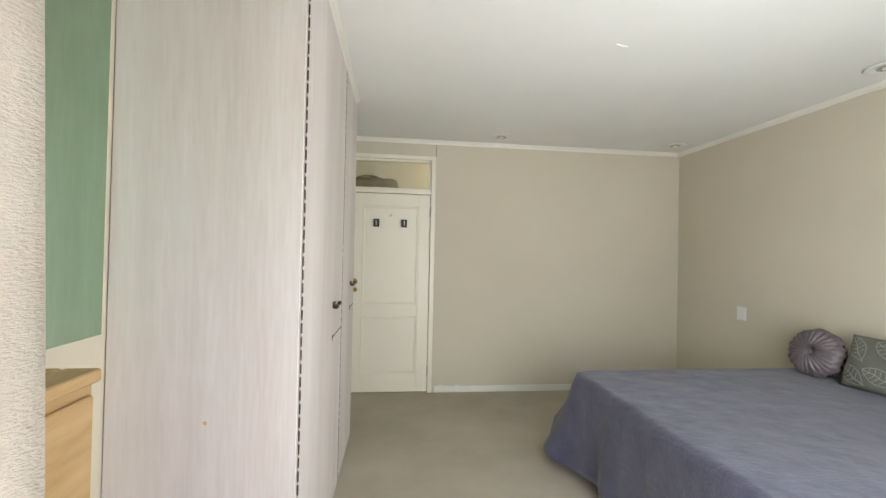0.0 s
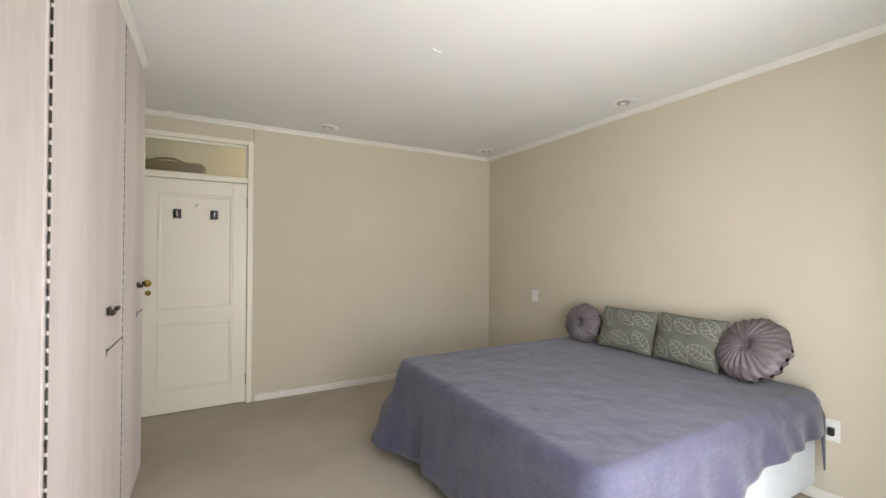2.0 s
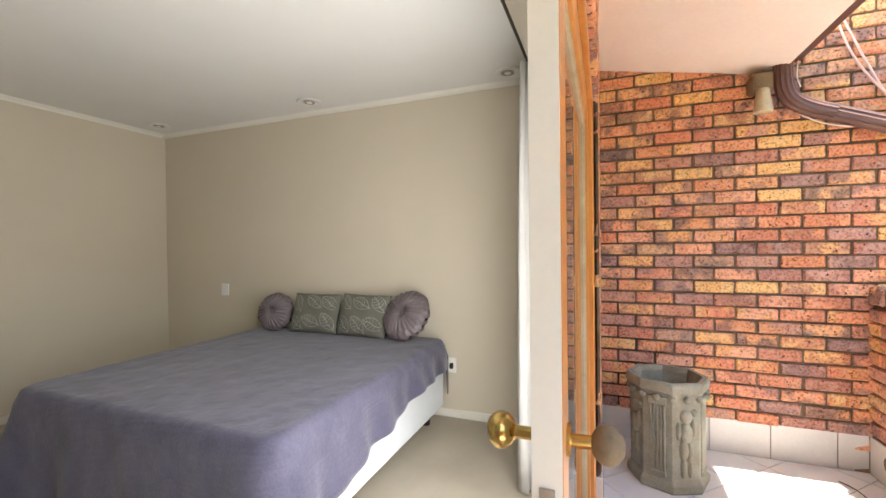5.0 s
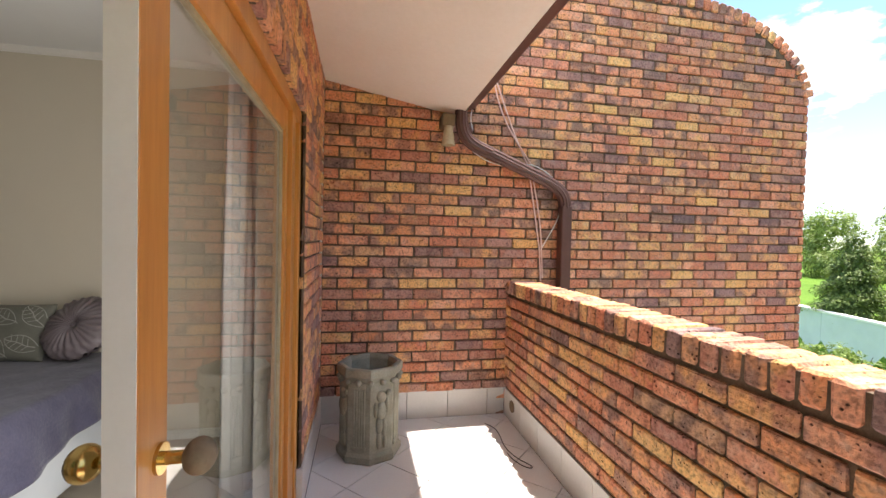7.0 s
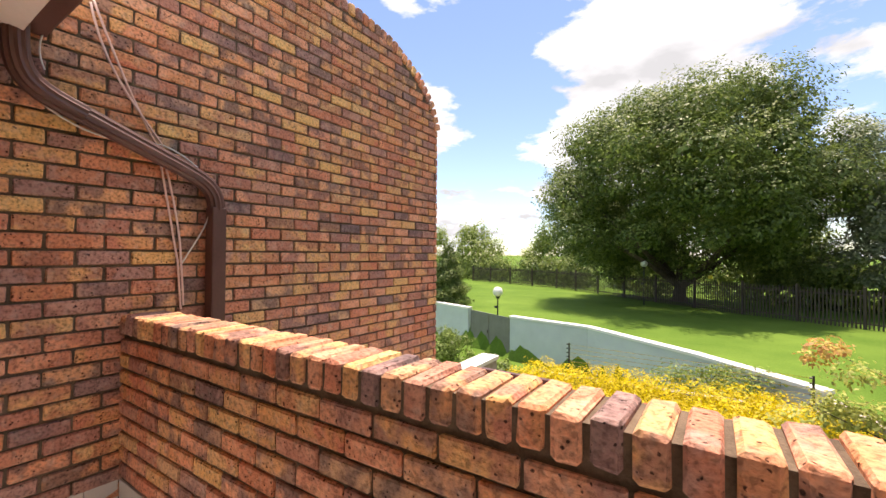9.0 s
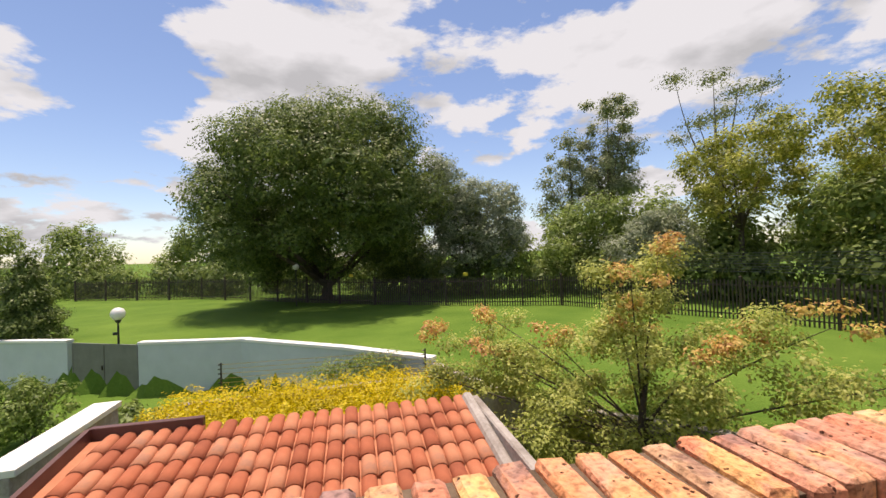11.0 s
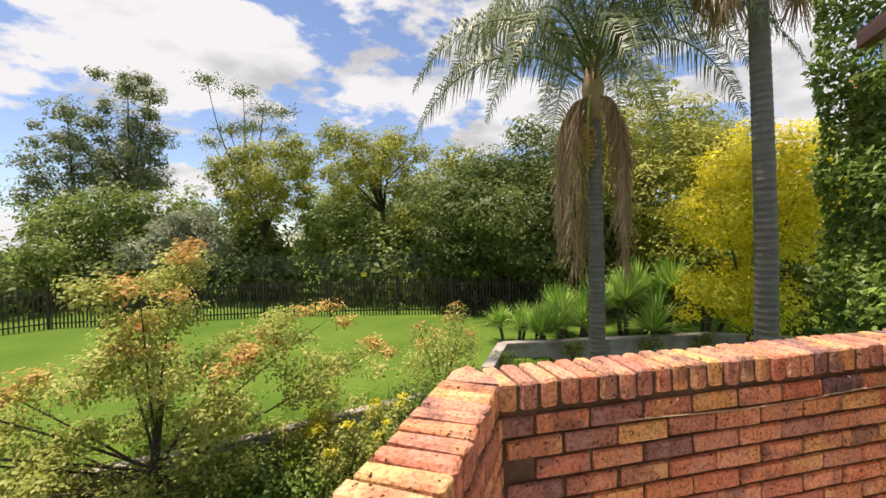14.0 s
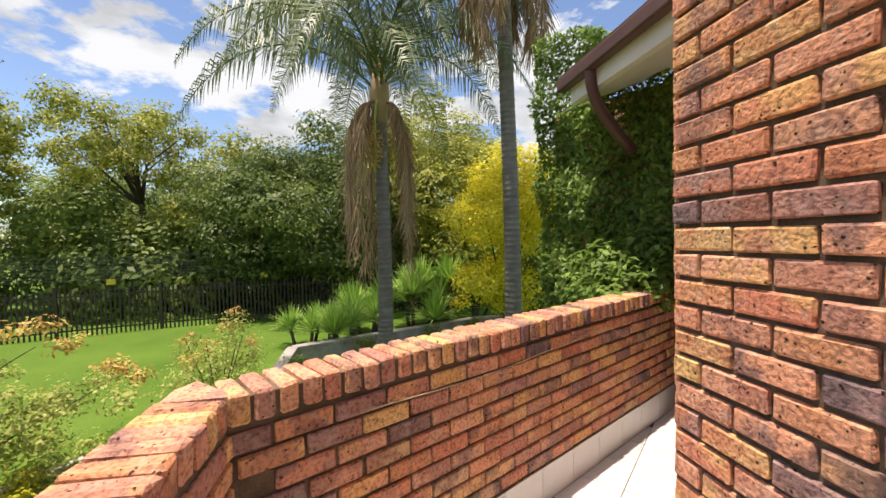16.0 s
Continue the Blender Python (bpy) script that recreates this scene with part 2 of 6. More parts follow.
# ---- room shell ----
structure("floor", boxes((WEST - 0.1, EAST + 0.05, 0.0, NORTH + 0.1, -0.25, 0.0)), M_CARPET, "beige cut-pile bedroom carpet, lightly marked")
structure("ceiling", boxes((WEST - 0.1, EAST + 0.05, 0.23, NORTH + 0.1, CEIL, CEIL + 0.12)), M_CEIL, "white painted bedroom ceiling")
structure("wall_east", boxes((EAST, WALL_E - 0.02, 0.0, NORTH + 0.2, -0.25, CEIL + 0.5)), M_WALL, "plain beige painted bedroom wall")
structure("wall_west", boxes((WEST - 0.05, WEST, 0.11, NORTH + 0.2, -0.25, CEIL + 0.1)), M_WALL, "plain beige painted wall behind the wardrobe")
DX0, DX1, DH, TH = -0.415, 0.395, 2.03, 2.385
structure("wall_north", boxes((WEST, DX0 - 0.03, NORTH, NORTH + 0.15, -0.1, CEIL), (DX1 + 0.03, EAST, NORTH, NORTH + 0.15, -0.1, CEIL),
                              (DX0 - 0.03, DX1 + 0.03, NORTH + 0.004, NORTH + 0.15, TH + 0.03, CEIL)), M_WALL, "beige painted wall with a panel door")
IN_Y = 0.235
OP0, OP1, OPZ = -0.15, 2.235, 2.05
structure("wall_south", boxes((WEST, OP0, 0.10, IN_Y, -0.25, CEIL), (OP1, EAST, 0.10, IN_Y, -0.25, CEIL), (OP0, OP1, 0.10, IN_Y, OPZ + 0.02, CEIL)),
          M_WALL, "beige inner wall around the glazed balcony doors")
# passage behind the fanlight
structure("wall_passage", boxes((-1.6, 1.6, NORTH + 1.3, NORTH + 1.4, -0.1, 2.7), (-1.6, -1.5, NORTH + 0.15, NORTH + 1.3, -0.1, 2.7), (1.5, 1.6, NORTH + 0.15, NORTH + 1.3, -0.1, 2.7),
          (-1.6, 1.6, NORTH + 0.15, NORTH + 1.4, 2.7, 2.8)), M_WALL, "pale passage walls behind the bedroom door")


def cornice_run(name, a, b, inward):
    """A small stepped cornice between wall and ceiling."""
    bm = bmesh.new()
    a, b, inward = Vector(a), Vector(b), Vector(inward)
    prof = [(0, -0.036), (0.010, -0.036), (0.014, -0.022), (0.032, -0.008), (0.036, 0), (0, 0)]
    ra = [bm.verts.new(a + inward * x + Vector((0, 0, z))) for x, z in prof]
    rb = [bm.verts.new(b + inward * x + Vector((0, 0, z))) for x, z in prof]
    for k in range(len(prof)):
        j = (k + 1) % len(prof)
        bm.faces.new((ra[k], ra[j], rb[j], rb[k]))
    bm.faces.new(ra)
    bm.faces.new(rb[::-1])
    bmesh.ops.recalc_face_normals(bm, faces=bm.faces)
    structure(name, bm, M_WHITE, "narrow white plaster cornice")


cornice_run("trim_cornice_east", (EAST, IN_Y, CEIL), (EAST, NORTH, CEIL), (-1, 0, 0))
cornice_run("trim_cornice_north", (WEST, NORTH, CEIL), (EAST - 0.037, NORTH, CEIL), (0, -1, 0))
structure("baseboard_east", boxes((EAST - 0.014, EAST, IN_Y, NORTH, 0, 0.065), bev=0.004), M_WHITE, "low white painted skirting board")
structure("baseboard_north", boxes((DX1 + 0.07, EAST - 0.015, NORTH - 0.014, NORTH, 0, 0.065), bev=0.004), M_WHITE, "low white painted skirting board")

# ---- brickwork ----


def brick_mesh(seed, length=0.219, depth=0.06, height=0.0705, rough=1.0):
    rnd = random.Random(seed)
    bm = bmesh.new()
    box(bm, -length / 2, length / 2, 0, depth, 0, height, bev=0.0065 * rough)
    for v in bm.verts:
        v.co += Vector((rnd.uniform(-1, 1) * 0.0026, rnd.uniform(-1, 1) * 0.002, rnd.uniform(-1, 1) * 0.0022)) * rough
    me = bpy.data.meshes.new("brick")
    bm.to_mesh(me)
    bm.free()
    me.materials.append(M_BRICK)
    return me


BRICK_MESHES = [brick_mesh(k) for k in range(8)]
CAP_MESHES = [brick_mesh(20 + k, 0.222, 0.106, 0.067, 1.5) for k in range(8)]


def lay_bricks(parent, cells, picked, rng):
    """cells: (matrix, length scale). The first `picked` become single bricks, the others one joined part."""
    rest_v, rest_f, base = [], [], 0
    for k, (m, sx) in enumerate(cells):
        me = BRICK_MESHES[rng.randrange(8)]
        m2 = m @ pose(0, rng.uniform(-0.002, 0.002), rng.uniform(-0.0015, 0.0015), rng.uniform(-0.5, 0.5), 0, rng.uniform(-0.5, 0.5)) @ Matrix.Diagonal((sx, 1, 1, 1))
        if k < picked:
            ob = new("brick", me)
            ob.parent = parent
            ob.matrix_world = m2
        else:
            rest_v += [m2 @ v.co for v in me.vertices]
            rest_f += [[base + i for i in p.vertices] for p in me.polygons]
            base += len(me.vertices)
    if rest_f:
        me = bpy.data.meshes.new("bricks_joined")
        me.from_pydata(rest_v, [], rest_f)
        ob = link_mesh("bricks_joined", me, M_BRICK, parent)
        ob["kind"] = "stuff"


def course_cells(origin, along, out, length, z0, rows, keep=None, phase=0.0, pitch=COURSE):
    """Stretcher-bond cells on a wall face that starts at origin, runs along and looks out."""
    rng = random.Random(int(length * 1000) + rows)
    along, out = Vector(along).normalized(), Vector(out).normalized()
    cells = []
    rot = Matrix((along, -out, Vector((0, 0, 1)))).transposed().to_4x4()
    for r in range(rows):
        z = z0 + r * pitch
        u = -STEP / 2 * ((r + 0) % 2) - phase
        while u < length:
            a, b = max(u, 0.0), min(u + 0.222, length)
            if b - a > 0.03:
                c = (a + b) / 2
                if keep is None or keep(c, z + 0.036):
                    p = Vector(origin) + along * c + out * 0.015
                    cells.append((Matrix.Translation((p.x, p.y, z)) @ rot, (b - a) / 0.222))
            u += STEP
    return cells


def core(name, bm, label):
    return structure(name, bm, M_MORTAR, label)


def prism(pts, z0, z1):
    bm = bmesh.new()
    lo = [bm.verts.new((x, y, z0)) for x, y in pts]
    hi = [bm.verts.new((x, y, z1)) for x, y in pts]
    bm.faces.new(lo[::-1])
    bm.faces.new(hi)
    for k in range(len(pts)):
        j = (k + 1) % len(pts)
        bm.faces.new((lo[k], lo[j], hi[j], hi[k]))
    bmesh.ops.recalc_face_normals(bm, faces=bm.faces)
    return bm


# end wall with a rounded gable
WEND, ARC_Z = -4.455, 3.60


def gable(y):
    """Height of the end wall's top over y."""
    if y > -3.1:
        return ARC_Z
    t = min(1.0, (-3.1 - y) / 1.36)
    return 2.78 + (ARC_Z - 2.78) * math.sqrt(max(0.0, 1 - t * t))


bm = bmesh.new()
ys = [0.05] + [-3.1 - (-(WEND) - 3.1) * math.sin(math.pi / 2 * k / 24) for k in range(25)]
top = [(y, gable(y)) for y in ys]
ring = [(0.05, -3.2)] + top + [(WEND, -3.2)]
fa = [bm.verts.new((WALL_E, y, z)) for y, z in ring]
fb = [bm.verts.new((WALL_E + 0.22, y, z)) for y, z in ring]
bm.faces.new(fa)
bm.faces.new(fb[::-1])
for k in range(len(ring)):
    j = (k + 1) % len(ring)
    bm.faces.new((fa[k], fb[k], fb[j], fa[j]))
bmesh.ops.recalc_face_normals(bm, faces=bm.faces)
end_wall = core("wall_brick_end", bm, "clay face-brick end wall with a rounded gable top")
BRICK_JOBS = []
cells = course_cells((WALL_E, 0.0, 0), (0, -1, 0), (-1, 0, 0), -WEND, -3.2 + 0.005, 82, lambda u, z: z < gable(-u) - 0.06 and (z > 0.2 or u > 1.4))
cells.sort(key=lambda c: (c[0].translation - Vector((WALL_E, -1.2, 1.6))).length)
BRICK_JOBS.append((end_wall, cells, 300))

# parapet along the facade, and its turned length
par1 = core("wall_parapet_south", prism([(WALL_E, PAR_Y), (WALL_E, PAR_Y - 0.21), (CORNER.x - 0.115, PAR_Y - 0.21), (CORNER.x, PAR_Y)], -0.2, PAR_Z - 0.118), "low clay-brick parapet with a brick-on-edge coping")
BRICK_JOBS.append((par1, course_cells((WALL_E, PAR_Y, 0), (-1, 0, 0), (0, 1, 0), WALL_E - CORNER.x - 0.005, 0.235, 9), 300))
N2 = Vector((TURN.y, -TURN.x, 0))  # towards the house
c0 = CORNER
e2 = CORNER + TURN * SEG2
par2 = core("wall_parapet_west", prism([(c0.x, c0.y), (c0.x - 0.115, c0.y - 0.21), ((e2 - N2 * 0.21).x, (e2 - N2 * 0.21).y), (e2.x, e2.y)], -0.2, PAR_Z - 0.118), "low clay-brick parapet with a brick-on-edge coping")
drain = 0.13
BRICK_JOBS.append((par2, course_cells(c0, TURN, N2, SEG2, 0.235, 9, lambda u, z: not (u < drain and 0.73 < z < 0.80), 0.09), 300))


def coping(parent, origin, along, out, length, pitch=0.083, first=0.04):
    rng = random.Random(int(length * 77))
    along, out = Vector(along).normalized(), Vector(out).normalized()
    rot = Matrix((-out, Vector((0, 0, 1)), -along)).transposed().to_4x4()
    u = first
    while u < length:
        p = Vector(origin) + along * (u + 0.0355) - out * 0.1
        ob = new("coping_brick", CAP_MESHES[rng.randrange(8)])
        ob.parent = parent
        ob.matrix_world = Matrix.Translation((p.x, p.y, PAR_Z - 0.108 + rng.uniform(-0.003, 0.003))) @ rot @ pose(rng.uniform(-0.006, 0.006), 0, 0, 0, rng.uniform(-1.2, 1.2), rng.uniform(-0.8, 0.8))
        u += pitch


# mortar bed of the copings, lower than the bricks
core("trim_coping_bed_south", prism([(WALL_E, PAR_Y + 0.0), (WALL_E, PAR_Y - 0.2), (CORNER.x - 0.11, PAR_Y - 0.2), (CORNER.x, PAR_Y)], PAR_Z - 0.118, PAR_Z - 0.02), "grey mortar between the coping bricks")
core("trim_coping_bed_west", prism([(c0.x, c0.y), (c0.x - 0.11, c0.y - 0.2), ((e2 - N2 * 0.2).x, (e2 - N2 * 0.2).y), (e2.x, e2.y)], PAR_Z - 0.118, PAR_Z - 0.02), "grey mortar between the coping bricks")

# house front: piers either side of the doors and brick above them
front = core("wall_house_front", boxes((PIER_W + 0.012, OP0, 0.012, 0.10, -0.2, 3.2), (OP1, WALL_E, 0.012, 0.10, -0.2, 3.2), (OP0, OP1, 0.012, 0.10, OPZ + 0.012, 3.2)), "clay face-brick house front around the balcony doors")
cells = course_cells((PIER_W, 0.012, 0), (1, 0, 0), (0, -1, 0), OP0 - PIER_W, 0.091, 36, None, STEP / 2, 0.085)
cells += course_cells((OP1, 0.012, 0), (1, 0, 0), (0, -1, 0), WALL_E - OP1 - 0.012, 0.235, 30)
cells += course_cells((OP0, 0.012, 0), (1, 0, 0), (0, -1, 0), OP1 - OP0, OPZ + 0.1, 8)
# west return of the pier, turned with the balcony
BRICK_JOBS.append((front, cells, 300))
ret = core("wall_house_return", prism([(PIER_W + 0.012, 0.012), (PIER_W + 0.012 + TURN.x * 3.4, 0.012 + TURN.y * 3.4), (PIER_W + 0.3 + TURN.x * 3.4, 0.1 + TURN.y * 3.4), (PIER_W + 0.3, 0.1)], -0.2, 3.2), "clay face-brick house wall along the turned balcony")
BRICK_JOBS.append((ret, course_cells((PIER_W + 0.01, 0.01, 0), TURN, -N2, 3.3, 0.07, 37), 0))
# soldier bricks over the doors
sold = []
u = OP0
rng = random.Random(5)
while u < OP1:
    sold.append((Matrix.Translation((u + 0.04, -0.0, OPZ + 0.012)) @ pose(0, 0, 0, 0, -90, 0) @ pose(0.0, 0, 0), 0.42))
    u += COURSE
BRICK_JOBS.append((front, [(Matrix.Translation((m.translation.x + 0.035, 0.0, OPZ + 0.055)) @ pose(0, 0, 0, 0, -90, 0), s) for m, s in sold], 300))

# balcony slab and tile edges
slab = structure("floor_balcony", prism([(WALL_E, 0.1), (WALL_E, PAR_Y - 0.1), (CORNER.x - 0.05, PAR_Y - 0.1), ((e2 - N2 * 0.1).x, (e2 - N2 * 0.1).y), ((e2 + N2 * 1.4).x, (e2 + N2 * 1.4).y), (PIER_W + 0.2, 0.1)], -0.25, -0.012), M_GROUT, "tiled balcony floor with dark grout")
structure("wall_under_balcony", prism([(WALL_E, PAR_Y - 0.21), (WALL_E, 0.1), (PIER_W, 0.1), (CORNER.x - 0.115, PAR_Y - 0.21)], -3.2, -0.25), M_MORTAR, "brick base under the balcony")

# ---- roof over the balcony ----
EAVE_Y, EAVE_Z, SOF_Z = -1.04, 2.40, 2.60
bm = bmesh.new()
sec = [(0.05, SOF_Z), (EAVE_Y, EAVE_Z), (EAVE_Y, EAVE_Z + 0.16), (0.05, SOF_Z + 0.7)]
ra = [bm.verts.new((WALL_E - 0.003, y, z)) for y, z in sec]
rb = [bm.verts.new((-0.4, y, z)) for y, z in sec]
bm.faces.new(ra)
bm.faces.new(rb[::-1])
for k in range(4):
    bm.faces.new((ra[k], rb[k], rb[(k + 1) % 4], ra[(k + 1) % 4]))
bmesh.ops.recalc_face_normals(bm, faces=bm.faces)
structure("ceiling_eave_soffit", bm, M_SOFFIT, "sloping white plastered eave soffit, slightly cracked")


# ---- bedroom materials ----
M_LIMED = varied("limed_wood", (0.52, 0.45, 0.415), (0.66, 0.605, 0.575), 1.6, 0.5, 26, 0.12, stretch=(3.0, 3.0, 0.22))
M_DARK = varied("dark_bronze", (0.03, 0.025, 0.02), (0.08, 0.065, 0.05), 20, 0.4, 90, 0.2, metal=0.7)
M_GAP = varied("dark_gap", (0.02, 0.016, 0.014), (0.05, 0.04, 0.035), 12, 0.9, 60, 0.1)
M_BRASS = varied("brass", (0.50, 0.33, 0.10), (0.72, 0.52, 0.2), 14, 0.22, 50, 0.08, metal=1.0)
M_CHROME = varied("brushed_steel", (0.55, 0.54, 0.52), (0.7, 0.69, 0.67), 14, 0.25, 80, 0.05, metal=1.0)
M_PLASTIC = varied("white_plastic", (0.74, 0.73, 0.70), (0.80, 0.79, 0.76), 5, 0.35, 90, 0.02)
M_BLACK = varied("black_plastic", (0.012, 0.012, 0.013), (0.03, 0.03, 0.032), 9, 0.4, 90, 0.05)
M_BASE = varied("white_bed_base_cloth", (0.62, 0.66, 0.68), (0.70, 0.74, 0.76), 4, 0.9, 300, 0.3)
M_CURTAIN = varied("white_curtain_linen", (0.50, 0.495, 0.47), (0.62, 0.61, 0.585), 3, 0.9, 500, 0.3)
M_WEAVE = varied("beige_woven_curtain", (0.52, 0.47, 0.39), (0.66, 0.61, 0.52), 3, 0.95, 260, 0.8, stretch=(1, 1, 2.5), dist=0.004)
M_PINE = varied("yellow_pine", (0.36, 0.22, 0.09), (0.55, 0.38, 0.19), 2.5, 0.45, 18, 0.1, stretch=(3, 0.5, 3))
M_SATIN = varied("mauve_satin", (0.115, 0.092, 0.098), (0.18, 0.148, 0.155), 8, 0.42, 120, 0.15)
M_CUSHION = varied("grey_green_cushion_cloth", (0.115, 0.115, 0.09), (0.165, 0.165, 0.135), 9, 0.85, 260, 0.3)
M_PRINT = varied("pale_leaf_print", (0.30, 0.30, 0.265), (0.38, 0.38, 0.34), 12, 0.8, 200, 0.1)
M_BAG = varied("brown_cloth", (0.14, 0.10, 0.06), (0.24, 0.18, 0.11), 7, 0.9, 80, 0.4)


def coverlet_build(nt, b):
    fine = tex(nt, 95, 3, 0.6)
    swirl = tex(nt, 9, 3, 0.5)
    ring = nt.nodes.new("ShaderNodeTexWave")
    ring.wave_type, ring.bands_direction = "RINGS", "Z"
    ring.inputs["Scale"].default_value, ring.inputs["Distortion"].default_value, ring.inputs["Detail"].default_value = 6.0, 9.0, 2.0
    f = math_node(nt, "ADD", math_node(nt, "MULTIPLY", swirl, 0.6), math_node(nt, "MULTIPLY", fine, 0.4))
    nt.links.new(ramped(nt, f, [(0.33, (0.052, 0.050, 0.084)), (0.68, (0.092, 0.088, 0.136))]), b.inputs["Base Color"])
    b.inputs["Sheen Weight"].default_value = 0.25
    b.inputs["Sheen Roughness"].default_value = 0.5
    h = math_node(nt, "ADD", math_node(nt, "MULTIPLY", ring.outputs["Fac"], 0.1), math_node(nt, "ADD", math_node(nt, "MULTIPLY", swirl, 1.2), math_node(nt, "MULTIPLY", fine, 0.3)))
    bumped(nt, b, h, 0.6, 0.014)


M_COVER = mat("mauve_quilted_coverlet", coverlet_build, 0.75, 0, 0.3)


def mirror_build(nt, b):
    nt.links.new(ramped(nt, tex(nt, 3, 2), [(0.3, (0.40, 0.55, 0.40)), (0.7, (0.42, 0.57, 0.42))]), b.inputs["Base Color"])


M_MIRROR = mat("green_tinted_mirror", mirror_build, 0.03, 1.0)


def glass_build(nt, b):
    b.inputs["Base Color"].default_value = (0.95, 0.98, 0.96, 1)
    b.inputs["Transmission Weight"].default_value = 1.0
    b.inputs["IOR"].default_value = 1.45


M_GLASS = mat("clear_glass", glass_build, 0.0)

# ---- panel door to the passage ----
door = empty("door_1", ((DX0 + DX1) / 2, NORTH + 0.02, 0), "closed cream two-panel door with dark coat hooks", "door", kind="structure")


def at_door(bm):
    bmesh.ops.translate(bm, verts=bm.verts, vec=(-(DX0 + DX1) / 2, -(NORTH + 0.02), 0))
    return bm


L0, L1 = DX0 + 0.004, DX1 - 0.004
FY = NORTH + 0.012
bm = boxes((L0, L0 + 0.115, FY, FY + 0.04, 0.008, DH - 0.004), (L1 - 0.115, L1, FY, FY + 0.04, 0.008, DH - 0.004), (L0 + 0.115, L1 - 0.115, FY, FY + 0.04, DH - 0.13, DH - 0.004),
           (L0 + 0.115, L1 - 0.115, FY, FY + 0.04, 0.775, 0.90), (L0 + 0.115, L1 - 0.115, FY, FY + 0.04, 0.008, 0.20), bev=0.002)
part("door_leaf", at_door(bm), M_DOOR, door)
for z0, z1 in ((0.20, 0.775), (0.90, DH - 0.13)):
    part("door_panel", at_door(boxes((L0 + 0.115, L1 - 0.115, FY + 0.016, FY + 0.034, z0, z1))), M_DOOR, door)
    a, c = L0 + 0.115, L1 - 0.115
    bm = boxes((a, a + 0.024, FY + 0.003, FY + 0.018, z0, z1), (c - 0.024, c, FY + 0.003, FY + 0.018, z0, z1), (a + 0.024, c - 0.024, FY + 0.003, FY + 0.018, z0, z0 + 0.024), (a + 0.024, c - 0.024, FY + 0.003, FY + 0.018, z1 - 0.024, z1), bev=0.006, seg=2)
    part("panel_moulding", at_door(bm), M_DOOR, door)
bm = boxes((DX0 - 0.045, DX0, NORTH - 0.014, NORTH + 0.11, 0, TH + 0.04), (DX1, DX1 + 0.045, NORTH - 0.014, NORTH + 0.11, 0, TH + 0.04),
           (DX0, DX1, NORTH - 0.014, NORTH + 0.11, TH, TH + 0.04), (DX0, DX1, NORTH - 0.008, NORTH + 0.11, DH, DH + 0.045), bev=0.003)
part("door_frame", at_door(bm), M_DOOR, door)
pane = part("fanlight_pane", at_door(boxes((DX0, DX1, NORTH + 0.05, NORTH + 0.054, DH + 0.045, TH))), M_GLASS, door)
pane.visible_shadow = False
bm = boxes((DX0, DX0 + 0.022, NORTH + 0.03, NORTH + 0.07, DH + 0.045, TH), (DX1 - 0.022, DX1, NORTH + 0.03, NORTH + 0.07, DH + 0.045, TH),
           (DX0 + 0.022, DX1 - 0.022, NORTH + 0.03, NORTH + 0.07, TH - 0.02, TH), (DX0 + 0.022, DX1 - 0.022, NORTH + 0.03, NORTH + 0.07, DH + 0.045, DH + 0.062))
part("fanlight_frame", at_door(bm), M_DOOR, door)
bm = bmesh.new()
cyl(bm, (L0 + 0.055, FY, 1.13), (L0 + 0.055, FY - 0.05, 1.13), 0.012)
bmesh.ops.create_uvsphere(bm, u_segments=16, v_segments=10, radius=0.032, matrix=Matrix.Translation((L0 + 0.055, FY - 0.06, 1.13)))
part("door_knob", at_door(bm), M_BRASS, door, "brass door knob", True)
bm = bmesh.new()
cyl(bm, (L0 + 0.055, FY, 1.045), (L0 + 0.055, FY - 0.008, 1.045), 0.022)
part("lock_cover", at_door(bm), M_BRASS, door, "round brass keyhole cover")
for z in (0.22, 1.85):
    bm = bmesh.new()
    cyl(bm, (DX1 - 0.002, FY - 0.004, z - 0.05), (DX1 - 0.002, FY - 0.004, z + 0.05), 0.008, n=10)
    part("hinge", at_door(bm), M_CHROME, door, "small steel butt hinge")


def coat_hook(x, z):
    h = empty("coat_hook", (x, FY, z), "small black coat hook fixed to the cream door", "hook", "coat hooks on the door")
    part("back_plate", boxes((-0.03, 0.03, -0.006, -0.0002, -0.04, 0.04), bev=0.003), M_BLACK, h)
    part("prong", tube([(0, -0.004, -0.015), (0, -0.035, -0.022), (0, -0.05, -0.005), (0, -0.052, 0.02)], 0.006), M_CHROME, h, "pale metal prong")
    return h


coat_hook(-0.155, 1.725)
coat_hook(0.125, 1.725)
st = empty("wall_sticker", (-0.01, FY, 1.80), "small faded sticker stuck on the cream door", "sticker")
part("sheet", boxes((-0.014, 0.016, -0.002, -0.0002, -0.02, 0.02), bev=0.0008), M_PLASTIC, st)
part("print_mark", boxes((-0.008, -0.003, -0.003, -0.002, -0.014, 0.012), (0.004, 0.01, -0.003, -0.002, 0.002, 0.016)), M_BAG, st)

